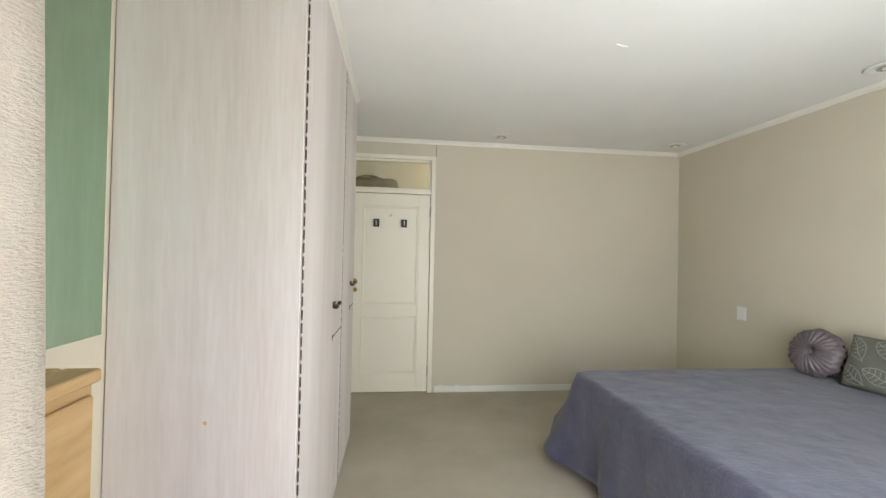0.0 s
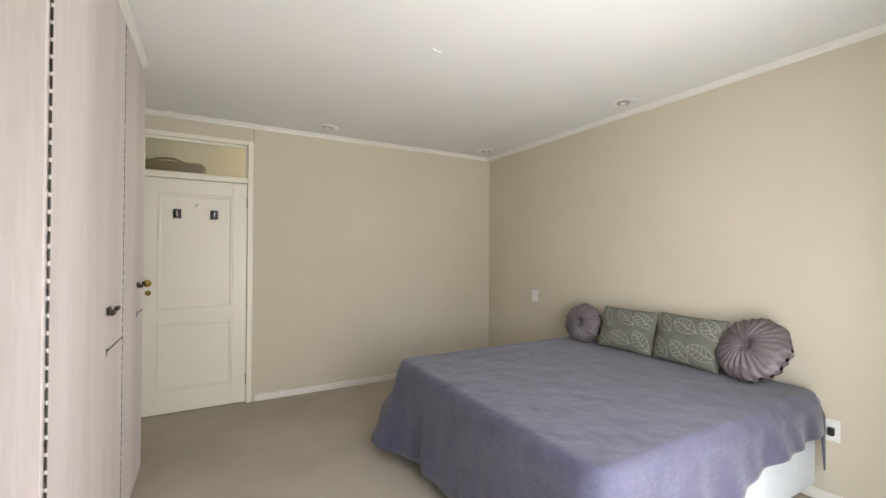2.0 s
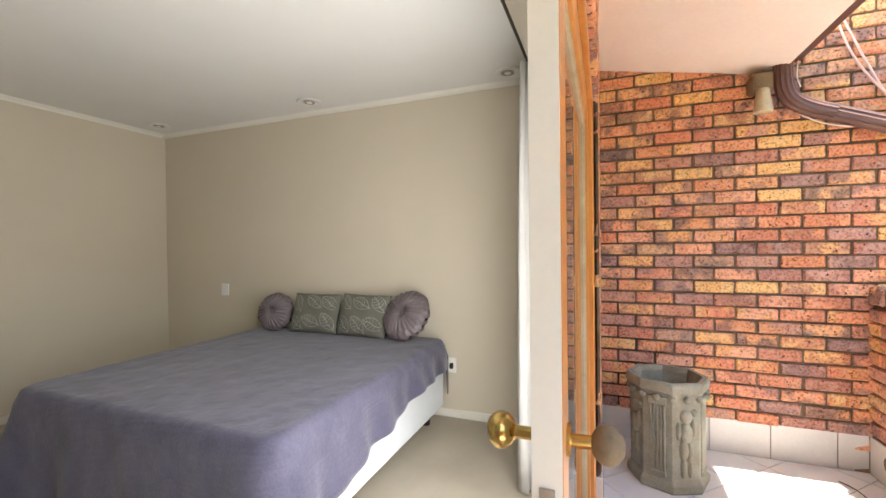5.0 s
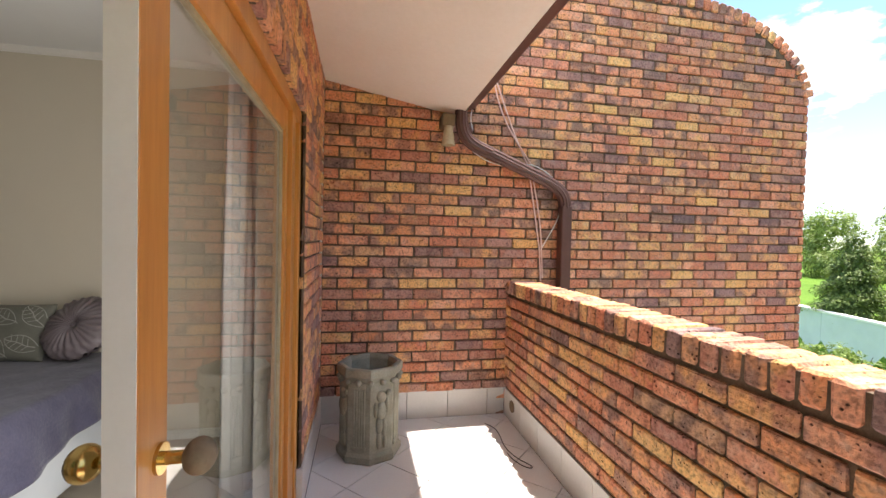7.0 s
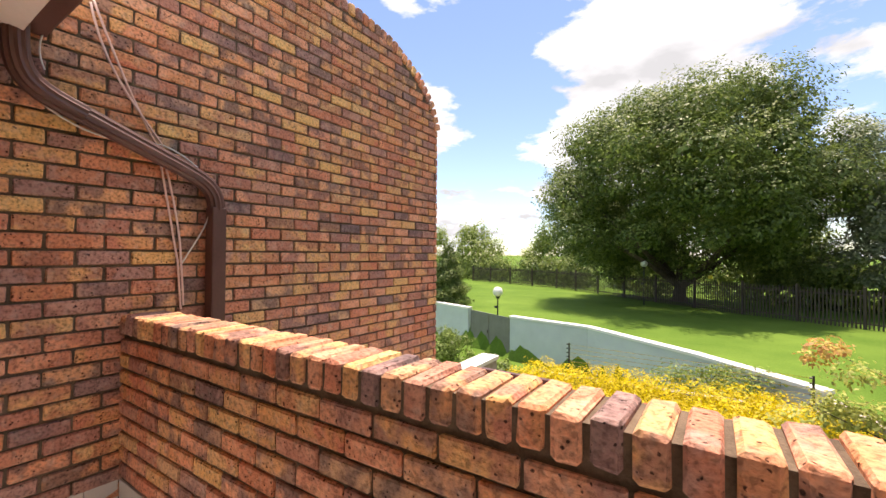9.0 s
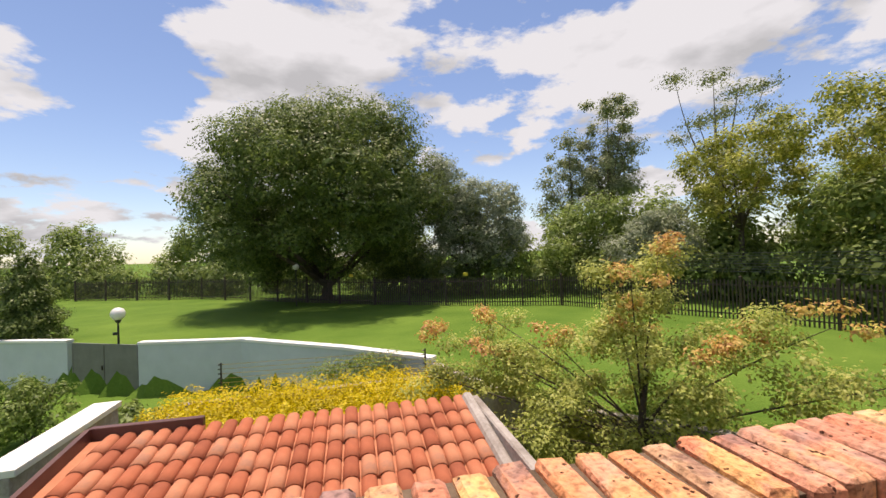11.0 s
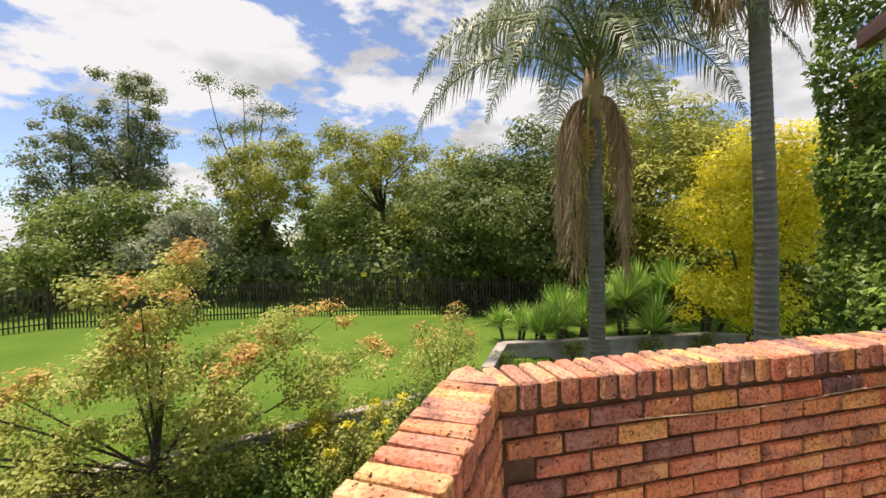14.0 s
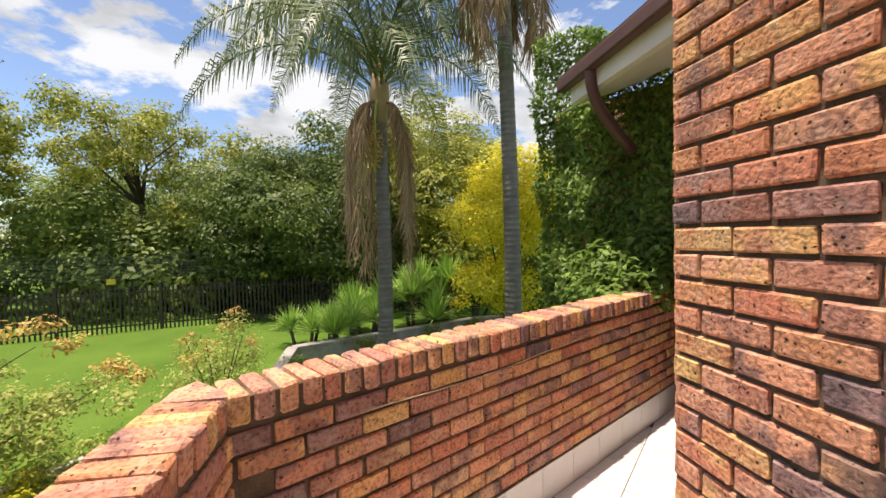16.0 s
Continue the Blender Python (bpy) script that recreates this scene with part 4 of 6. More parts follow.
bm = boxes((GX0 + 0.10, GX0 + 0.112, 0.05, 0.06, 0.22, GT - 0.1), (GX1 - 0.072, GX1 - 0.06, 0.05, 0.06, 0.22, GT - 0.1), (GX0 + 0.112, GX1 - 0.072, 0.05, 0.06, GT - 0.112, GT - 0.10), (GX0 + 0.112, GX1 - 0.072, 0.05, 0.06, 0.22, 0.232))
part("glazing_bead", at_gd(bm), M_CREAM, gd)
KX, KZ = 0.79, 1.045
for y, sgn, mt, lab in ((INN, 1, M_BRASS, "round brass knob"), (OUT, -1, M_BAG, "round dark wooden knob")):
    bm = bmesh.new()
    cyl(bm, (KX, y, KZ), (KX, y + sgn * 0.006, KZ), 0.026, n=20)
    cyl(bm, (KX, y, KZ), (KX, y + sgn * 0.04, KZ), 0.011, n=14)
    rose = part("knob_rose", at_gd(bm), M_BRASS, gd, "brass rose", False)
    bm = bmesh.new()
    bmesh.ops.create_uvsphere(bm, u_segments=20, v_segments=14, radius=0.031, matrix=Matrix.Translation((KX, y + sgn * 0.062, KZ)) @ Matrix.Diagonal((1, 0.85, 1, 1)))
    part("knob", at_gd(bm), mt, rose, lab, True)
# frame with a narrow sidelight
bm = boxes((GX1 + 0.004, GX1 + 0.09, 0.022, 0.08, 0.0, OPZ - 0.05), (OP1 - 0.07, OP1, 0.022, 0.08, 0.0, OPZ - 0.05), (OP0, OP1, 0.022, 0.08, OPZ - 0.07, OPZ), (OP0, OP0 + 0.07, 0.022, 0.08, 0.0, OPZ - 0.07),
           (GX1 + 0.09, OP1 - 0.07, 0.03, 0.08, 0.0, 0.32), bev=0.003)
part("door_frame", at_gd(bm), M_VARNISH, gd, "varnished orange timber frame")
bm = boxes((GX1 + 0.0, GX1 + 0.095, 0.081, 0.13, 0.0, OPZ - 0.05), (OP1 - 0.075, OP1, 0.081, 0.13, 0.0, OPZ - 0.05), (OP0, OP1, 0.081, 0.13, OPZ - 0.075, OPZ + 0.02), (OP0, OP0 + 0.07, 0.081, 0.13, 0.0, OPZ - 0.075), bev=0.003)
part("inner_frame", at_gd(bm), M_WHITE, gd, "white painted inner frame")
g = part("sidelight_pane", at_gd(boxes((GX1 + 0.09, OP1 - 0.07, 0.05, 0.055, 0.32, OPZ - 0.07))), M_GLASS, gd)
g.visible_shadow = False
structure("trim_door_lining", boxes((OP1 - 0.002, OP1 + 0.002, 0.131, IN_Y + 0.002, 0, OPZ + 0.02), (OP0, OP1, 0.131, IN_Y + 0.002, OPZ + 0.005, OPZ + 0.018)), M_WHITE, "white painted door reveal")
structure("trim_threshold", boxes((OP0, OP1, -0.02, 0.22, -0.012, 0.012), bev=0.004), M_VARNISH, "worn timber threshold")
structure("trim_reveal_east", boxes((OP1, OP1 + 0.012, 0.0, 0.10, 0.23, OPZ)), M_MORTAR, "brick reveal beside the doors")

# skirting tiles
skirts = empty("baseboard_tiles", (0, 0, 0), "white tile skirting round the balcony", kind="structure")


def skirting(origin, along, out, length, z1=0.218, w=0.33):
    along, out = Vector(along).normalized(), Vector(out).normalized()
    rot = Matrix((along, -out, Vector((0, 0, 1)))).transposed().to_4x4()
    u = 0.0
    while u < length - 0.02:
        ww = min(w, length - u)
        ob = part("skirting_tile", boxes((0.002, ww - 0.002, -0.014, -0.002, 0.0, z1), bev=0.002), M_SKIRT, skirts)
        p = Vector(origin) + along * u
        ob.matrix_world = Matrix.Translation((p.x, p.y, 0)) @ rot
        u += w


skirting((WALL_E, 0.0, 0), (0, -1, 0), (-1, 0, 0), -PAR_Y - 0.014)
skirting((WALL_E - 0.014, PAR_Y, 0), (-1, 0, 0), (0, 1, 0), WALL_E - CORNER.x)
skirting(CORNER + TURN * 0.01, TURN, N2, SEG2)
skirting((WALL_E - 0.02, 0.005, 0), (-1, 0, 0), (0, -1, 0), WALL_E - OP1 - 0.02)
skirting((OP0, 0.005, 0), (-1, 0, 0), (0, -1, 0), OP0 - PIER_W)
structure("trim_pier_foot", boxes((OP1 - 0.012, OP1 + 0.01, -0.01, 0.09, 0.0, 0.218), bev=0.003), M_SKIRT, "white tile foot of the brick pier")


# planter with relief figures
def planter():
    p = empty("planter", (2.80, -0.36, 0), "octagonal cast-stone planter with relief figures on the balcony tiles", "planter")
    n, R, H = 8, 0.205, 0.60
    prof = [(R * 1.02, 0.0), (R * 1.05, 0.012), (R * 1.05, 0.045), (R * 0.97, 0.065), (R * 0.95, 0.08), (R * 0.95, H - 0.09), (R * 1.0, H - 0.07), (R * 1.06, H - 0.05), (R * 1.06, H - 0.012),
            (R * 1.02, H), (R * 0.9, H), (R * 0.86, H - 0.03), (R * 0.84, 0.18), (0.01, 0.17)]
    bm = lathe(prof, n)
    part("pot_body", bm, M_STONE, p)
    for k in range(n):
        a = 2 * math.pi * (k + 0.5) / n
        rr = R * 0.95 * math.cos(math.pi / n)
        m = Matrix.Translation((0, 0, 0)) @ pose(0, 0, 0, 0, 0, math.degrees(a)) @ Matrix.Translation((rr, 0, 0))
        bm = bmesh.new()
        if k % 2:
            for j in range(5):
                cyl(bm, (0.002, -0.034 + j * 0.017, 0.11), (0.002, -0.034 + j * 0.017, H - 0.13), 0.008, n=8)
            box(bm, -0.005, 0.014, -0.048, 0.048, H - 0.13, H - 0.085, bev=0.006)
            box(bm, -0.005, 0.014, -0.048, 0.048, 0.08, 0.11, bev=0.006)
            bm.transform(m)
            part("fluted_column", bm, M_STONE, p)
        else:
            for (y, z, sx, sy, sz) in ((0, 0.42, 0.026, 0.034, 0.038), (0, 0.33, 0.026, 0.036, 0.06), (-0.012, 0.24, 0.024, 0.024, 0.06), (0.02, 0.22, 0.02, 0.02, 0.055), (-0.014, 0.14, 0.018, 0.016, 0.055), (0.026, 0.13, 0.016, 0.015, 0.045),
                                       (0.04, 0.36, 0.018, 0.014, 0.05), (-0.04, 0.34, 0.018, 0.014, 0.05), (0.048, 0.44, 0.02, 0.02, 0.02)):
                bmesh.ops.create_uvsphere(bm, u_segments=12, v_segments=8, radius=1.0, matrix=Matrix.Translation((0.0, y, z)) @ Matrix.Diagonal((sx, sy, sz, 1)))
            bm.transform(m)
            part("relief_figure", bm, M_STONE, p, "plain rounded relief figure", True)
    for k in range(16):
        a = 2 * math.pi * k / 16
        bm = bmesh.new()
        bmesh.ops.create_uvsphere(bm, u_segments=10, v_segments=6, radius=0.02, matrix=Matrix.Translation((R * 0.97 * math.cos(a), R * 0.97 * math.sin(a), H - 0.085)))
        part("rim_ornament", bm, M_STONE, p, smooth=True)


planter()

# lamp fitting under the soffit
lan = empty("outdoor_lamp", (3.10, -0.92, 2.28), "small aged cream bell-shaped outdoor lamp fitting", "lamp")
part("mount", boxes((-0.02, 0.13, -0.05, 0.05, 0.0, 0.10), bev=0.01), M_BAG, lan, "weathered brown mounting block")
bm = lathe([(0.05, -0.14), (0.052, -0.135), (0.044, -0.09), (0.036, -0.03), (0.036, 0.0), (0.03, 0.004)], 20)
part("shade", bm, M_CREAM, lan, smooth=True)

# rainwater pipe
pipe = empty("rainwater_pipe", (3.17, -1.93, -2.6), "brown fluted rainwater pipe with two bends on the brick wall", "drainpipe")


def fluted(points, r=0.05):
    bm = tube(points, r, 24)
    vs = list(bm.verts)
    for i in range(0, len(vs), 24):
        c = sum((v.co for v in vs[i:i + 24]), Vector()) / 24
        for k, v in enumerate(vs[i:i + 24]):
            v.co = c + (v.co - c) * (1.0 if k % 2 else 0.88)
    bmesh.ops.translate(bm, verts=bm.verts, vec=(-3.17, 1.93, 2.6))
    return bm


X = 3.165
top_bend = bezier((X - 0.06, -1.02, 2.46), (X - 0.04, -1.02, 2.22), (X, -1.05, 2.2), (X, -1.28, 2.115), 10)
low_bend = bezier((X, -1.70, 1.945), (X, -1.86, 1.88), (X, -1.93, 1.84), (X, -1.93, 1.70), 10)
part("top_bend", fluted(top_bend), M_PIPE, pipe)
part("slanting_pipe", fluted([(X, -1.28, 2.115), (X, -1.49, 2.03), (X, -1.70, 1.945)]), M_PIPE, pipe)
part("low_bend", fluted(low_bend), M_PIPE, pipe)
bm = boxes((X - 0.045, X + 0.045, -1.975, -1.885, -2.6, 1.72), bev=0.01, seg=2)
bmesh.ops.translate(bm, verts=bm.verts, vec=(-3.17, 1.93, 2.6))
part("down_pipe", bm, M_PIPE, pipe)
structure("trim_gutter", boxes((-0.4, WALL_E - 0.004, EAVE_Y - 0.11, EAVE_Y - 0.005, EAVE_Z + 0.06, EAVE_Z + 0.17), bev=0.012, seg=2), M_PIPE, "brown eaves gutter")

# loose cables on the wall
cab = empty("loose_cable", (3.21, -1.6, 2.0), "loose pink and white cables tied on the brick wall", "cable")


def cable(points, r=0.0062, mt=M_CABLE):
    bm = tube([Vector(p) - Vector((3.21, -1.6, 2.0)) for p in points], r, 8)
    part("cable", bm, mt, cab, smooth=True)


CX = 3.205
cable(bezier((CX - 0.02, -1.31, 2.72), (CX, -1.42, 2.45), (CX, -1.52, 2.2), (CX, -1.61, 2.05)) + bezier((CX, -1.62, 2.02), (CX, -1.66, 1.8), (CX, -1.70, 1.55), (CX, -1.73, 1.38)) + [(CX, -1.75, 1.1)])
cable(bezier((CX - 0.02, -1.30, 2.70), (CX, -1.36, 2.4), (CX, -1.5, 2.25), (CX - 0.01, -1.63, 2.06)) + bezier((CX, -1.645, 2.0), (CX, -1.69, 1.8), (CX, -1.74, 1.6), (CX, -1.75, 1.36)) + [(CX, -1.765, 1.12)])
cable(bezier((CX, -1.12, 2.15), (CX, -1.3, 2.0), (CX, -1.45, 2.03), (CX - 0.01, -1.63, 2.05)) + bezier((CX - 0.01, -1.64, 2.05), (CX - 0.06, -1.85, 1.98), (CX - 0.06, -1.98, 1.8), (CX, -1.84, 1.52)) + [(CX, -1.745, 1.36)], 0.005, M_PLASTIC)
cable(bezier((CX, -1.22, 2.62), (CX, -1.12, 2.5), (CX, -1.1, 2.4), (CX, -1.14, 2.3)), 0.004, M_PLASTIC)
dr = empty("drain_cover", (WALL_E - 0.2, PAR_Y + 0.015, 0.13), "round brown drain cover in the tile skirting", "drain cover")
bm = bmesh.new()
cyl(bm, (0, -0.002, 0), (0, 0.006, 0), 0.045, n=24)
part("cover", bm, M_BAG, dr)
fc = empty("floor_wire", (2.7, -1.3, 0.0), "thin loose wire lying on the balcony tiles", "wire")
part("wire", tube(bezier((0.35, 0.05, 0.006), (0.2, -0.1, 0.004), (0.0, 0.12, 0.004), (-0.25, -0.06, 0.004)) + bezier((-0.25, -0.06, 0.004), (-0.33, -0.1, 0.004), (-0.3, 0.02, 0.004), (-0.1, 0.03, 0.004)), 0.003, 6), M_BLACK, fc)

# cable along the turned parapet
pc = empty("parapet_cable", CORNER, "thin pale cable running along the brick parapet", "cable")
line = [TURN * s + N2 * 0.02 + Vector((0, 0, 0.90 + 0.012 * math.sin(s * 4) + (0.03 if s > 2.0 else 0.0))) for s in (0.5, 0.8, 1.1, 1.4, 1.7, 2.0, 2.2)]
line += [TURN * 2.45 + N2 * 0.05 + Vector((0, 0, 0.92)), TURN * 2.6 + N2 * 0.06 + Vector((0, 0, 0.84))]
part("cable", tube(line, 0.0028, 6), M_CREAM, pc)

# neighbouring eave over the turned balcony
bm = bmesh.new()
sec = [(1.06, 2.91), (2.05, 3.25), (2.05, 3.68), (0.99, 3.09), (0.99, 2.91)]
ra = [bm.verts.new((-3.76, y, z)) for y, z in sec]
rb = [bm.verts.new((-1.4, y, z)) for y, z in sec]
bm.faces.new(ra)
bm.faces.new(rb[::-1])
for k in range(5):
    bm.faces.new((ra[k], rb[k], rb[(k + 1) % 5], ra[(k + 1) % 5]))
bmesh.ops.recalc_face_normals(bm, faces=bm.faces)
structure("ceiling_eave_west", bm, M_SOFFIT, "white eave soffit over the turned balcony")
gut = empty("eave_gutter", (-2.62, 0.94, 3.08), "brown gutter with a bent outlet pipe on the white eave", "gutter")
part("trough", boxes((-1.24, 1.24, -0.06, 0.04, -0.03, 0.09), bev=0.015, seg=2), M_PIPE, gut)
part("roof_edge", boxes((-1.28, 1.24, -0.03, 0.85, 0.09, 0.13), bev=0.006), M_PIPE, gut)
part("outlet_bend", tube(bezier((-0.66, 0.0, 0.02), (-0.66, -0.02, -0.24), (-0.68, 0.1, -0.42), (-0.74, 0.47, -0.72)), 0.05, 14), M_PIPE, gut, smooth=True)


# ---- foliage tools ----
def leaf_material(name, stops, rough=0.5, trans=0.4):
    m = bpy.data.materials.new(name)
    m.use_nodes = True
    nt = m.node_tree
    b = nt.nodes["Principled BSDF"]
    b.inputs["Roughness"].default_value = rough
    b.inputs["Specular IOR Level"].default_value = 0.35
    ge = nt.nodes.new("ShaderNodeNewGeometry")
    clump = tex(nt, 0.9, 3)
    f = math_node(nt, "ADD", math_node(nt, "MULTIPLY", ge.outputs["Random Per Island"], 0.6), math_node(nt, "MULTIPLY", math_node(nt, "SUBTRACT", clump, 0.3), 1.0))
    col = ramped(nt, f, stops)
    nt.links.new(col, b.inputs["Base Color"])
    tr = nt.nodes.new("ShaderNodeBsdfTranslucent")
    nt.links.new(col, tr.inputs["Color"])
    mx = nt.nodes.new("ShaderNodeMixShader")
    mx.inputs["Fac"].default_value = trans
    nt.links.new(b.outputs["BSDF"], mx.inputs[1])
    nt.links.new(tr.outputs["BSDF"], mx.inputs[2])
    nt.links.new(mx.outputs["Shader"], nt.nodes["Material Output"].inputs["Surface"])
    return m


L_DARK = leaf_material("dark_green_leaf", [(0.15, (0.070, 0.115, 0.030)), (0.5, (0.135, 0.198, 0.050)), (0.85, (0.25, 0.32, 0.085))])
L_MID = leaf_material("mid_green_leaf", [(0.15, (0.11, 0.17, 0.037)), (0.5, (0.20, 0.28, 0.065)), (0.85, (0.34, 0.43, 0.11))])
L_SILVER = leaf_material("silver_green_leaf", [(0.15, (0.16, 0.20, 0.115)), (0.5, (0.28, 0.33, 0.205)), (0.85, (0.42, 0.47, 0.31))])
L_OLIVE = leaf_material("olive_green_leaf", [(0.15, (0.17, 0.20, 0.035)), (0.5, (0.35, 0.38, 0.065)), (0.85, (0.54, 0.54, 0.11))])
L_EUC = leaf_material("grey_green_leaf", [(0.15, (0.13, 0.165, 0.085)), (0.5, (0.22, 0.26, 0.125)), (0.85, (0.35, 0.38, 0.19))])
L_YELLOW = leaf_material("golden_leaf", [(0.15, (0.52, 0.48, 0.03)), (0.5, (0.78, 0.70, 0.05)), (0.85, (0.86, 0.80, 0.11))])
L_HEDGE = leaf_material("bright_golden_leaf", [(0.15, (0.40, 0.32, 0.004)), (0.5, (0.62, 0.50, 0.006)), (0.85, (0.74, 0.60, 0.015))])
L_MAPLE = leaf_material("pale_olive_leaf", [(0.15, (0.27, 0.32, 0.07)), (0.5, (0.45, 0.50, 0.13)), (0.85, (0.62, 0.62, 0.21))], 0.55, 0.45)
L_TIP = leaf_material("orange_young_leaf", [(0.15, (0.56, 0.26, 0.12)), (0.5, (0.62, 0.42, 0.13)), (0.85, (0.62, 0.56, 0.15))], 0.55, 0.35)
L_VINE = leaf_material("vine_leaf", [(0.15, (0.10, 0.18, 0.036)), (0.5, (0.19, 0.31, 0.058)), (0.85, (0.31, 0.46, 0.102))])
L_YUCCA = leaf_material("yucca_blade", [(0.15, (0.16, 0.30, 0.05)), (0.5, (0.30, 0.50, 0.10)), (0.85, (0.48, 0.66, 0.18))], 0.4, 0.2)
L_PALM = leaf_material("palm_leaflet", [(0.15, (0.095, 0.135, 0.061)), (0.5, (0.162, 0.216, 0.101)), (0.85, (0.297, 0.351, 0.189))], 0.4, 0.25)
L_DEAD = leaf_material("dry_palm_frond", [(0.15, (0.250, 0.150, 0.075)), (0.5, (0.400, 0.263, 0.150)), (0.85, (0.562, 0.413, 0.263))], 0.8, 0.15)
M_BARK = varied("grey_brown_bark", (0.06, 0.045, 0.035), (0.15, 0.115, 0.09), 4, 0.95, 40, 0.8, stretch=(1, 1, 0.3), dist=0.02)
M_PALMBARK = varied("ringed_palm_bark", (0.13, 0.115, 0.10), (0.26, 0.235, 0.21), 3, 0.9, 30, 0.6, stretch=(0.6, 0.6, 5), dist=0.02)
NPR = np.random.default_rng(7)


def unit(n):
    v = NPR.normal(size=(n, 3))
    return v / np.linalg.norm(v, axis=1, keepdims=True)


def leaves(name, at, out, size, material, parent, narrow=0.5, spread=0.5, droop=0.0):
    """Leaf blades: one folded diamond at each place, facing about out."""
    n = len(at)
    nrm = out + unit(n) * spread
    nrm /= np.linalg.norm(nrm, axis=1, keepdims=True)
    r = unit(n)
    r[:, 2] -= droop
    ax = r - nrm * np.sum(r * nrm, axis=1, keepdims=True)
    ax /= np.linalg.norm(ax, axis=1, keepdims=True) + 1e-9
    sd = np.cross(nrm, ax)
    ln = (size * NPR.uniform(0.6, 1.3, n))[:, None]
    v = np.empty((n, 4, 3))
    v[:, 0] = at - ax * ln * 0.5
    v[:, 1] = at + sd * ln * narrow * 0.5 + nrm * ln * 0.08
    v[:, 2] = at + ax * ln * 0.5 - nrm * ln * 0.06
    v[:, 3] = at - sd * ln * narrow * 0.5 + nrm * ln * 0.08
    f = np.arange(n * 4).reshape(n, 4)
    return arrays(name, v.reshape(-1, 3), f, material, parent)


def crown_points(lobes, n, hollow=0.55):
    """Places and outward directions in the shells of uneven lobes (x, y, z, rx, ry, rz)."""
    L = np.array(lobes, float)
    w = (L[:, 3] * L[:, 4] + L[:, 4] * L[:, 5] + L[:, 3] * L[:, 5])
    pick = NPR.choice(len(L), n, p=w / w.sum())
    d = unit(n)
    rad = hollow + (1.06 - hollow) * NPR.uniform(0, 1, n) ** 0.55
    wob = 1 + 0.22 * np.sin(d[:, 0] * 6 + pick) * np.cos(d[:, 1] * 5 + pick * 2) + 0.20 * np.sin(d[:, 2] * 7 + pick * 3 + d[:, 0] * 4)
    return L[pick, :3] + d * L[pick, 3:] * (rad * wob)[:, None], d


def lobes_in(cx, cy, cz, rx, ry, rz, k, size, seed):
    """k lobes of mixed size spread over an uneven crown."""
    r = random.Random(seed)
    out = []
    for i in range(k):
        a = 2.399963 * i + r.uniform(-0.4, 0.4)
        h = -0.75 + 1.7 * (i + 0.5) / k
        w = math.sqrt(max(0.06, 1 - min(1, abs(h)) ** 2))
        q = r.uniform(0.55, 0.86) + (0.14 if r.random() < 0.25 else 0.0)
        s = size * r.choice((0.6, 0.8, 1.0, 1.25, 1.5))
        out.append((cx + rx * w * q * math.cos(a), cy + ry * w * q * math.sin(a), cz + rz * h * q, s, s, s * r.uniform(0.6, 0.85)))
    out.append((cx, cy, cz, rx * 0.5, ry * 0.5, rz * 0.55))
    return out


def tree(name, label, base, lobes, n, size, material, trunk_r, limb_to=8, hollow=0.6, bark=None, narrow=0.55, category="tree"):
    t = empty(name, base, label, category)
    bx, by, bz = base
    lob = [(x - bx, y - by, z - bz, a, b, c) for x, y, z, a, b, c in lobes]
    low = min(l[2] - l[5] for l in lob)
    cxm, cym = sum(l[0] for l in lob) / len(lob), sum(l[1] for l in lob) / len(lob)
    fork = max(0.4, low + 0.3)
    bm = tube([(0, 0, -0.3), (0.02, 0, fork * 0.4), (cxm * 0.2, cym * 0.2, fork), (cxm * 0.6, cym * 0.6, fork + 1.0 * trunk_r * 6)], trunk_r, 10, [trunk_r * 1.35, trunk_r, trunk_r * 0.85, trunk_r * 0.5])
    part("trunk", bm, bark or M_BARK, t, smooth=True)
    r = random.Random(len(name) + n)
    for l in sorted(lob, key=lambda q: -q[3])[:limb_to]:
        mid = (cxm * 0.4 + l[0] * 0.35 + r.uniform(-0.2, 0.2), cym * 0.4 + l[1] * 0.35, fork + (l[2] - fork) * 0.4)
        bm = tube([(cxm * 0.15, cym * 0.15, fork * 0.85), mid, (l[0], l[1], l[2] + l[5] * 0.3)], 0.1, 6, [trunk_r * 0.6, trunk_r * 0.36, trunk_r * 0.1])
        part("limb", bm, bark or M_BARK, t, smooth=True)
    p, d = crown_points(lob, n, hollow)
    d = d * 0.8 + np.array((0, 0, 0.5))
    leaves("crown", p, d, size, material, t, narrow)
    return t


# ---- ground ----
def ground_z(x, y):
    """Lower garden beside the house, lawn behind the boundary wall and past the foreground tree."""
    run = [(-1.24, -11.28), (1.0, -13.28), (4.36, -15.77), (7.72, -16.48), (10.5, -17.85), (16.0, -19.9), (60.0, -34.0)]
    wy = float(np.interp(x, [q[0] for q in run], [q[1] for q in run]))
    v = y - wy if x > -1.3 else (y + 5.2) * 0.75 + (x + 5.5) * 0.66
    lawn = -1.5 + 0.0
    t = max(0.0, min(1.0, -v / 0.3 + 0.2)) if x > -1.3 else max(0.0, min(1.0, -v / 1.4))
    return -2.85 + (lawn + 2.85) * (t * t * (3 - 2 * t)) + 0.03 * noise.noise((x * 0.3, y * 0.3, 0))


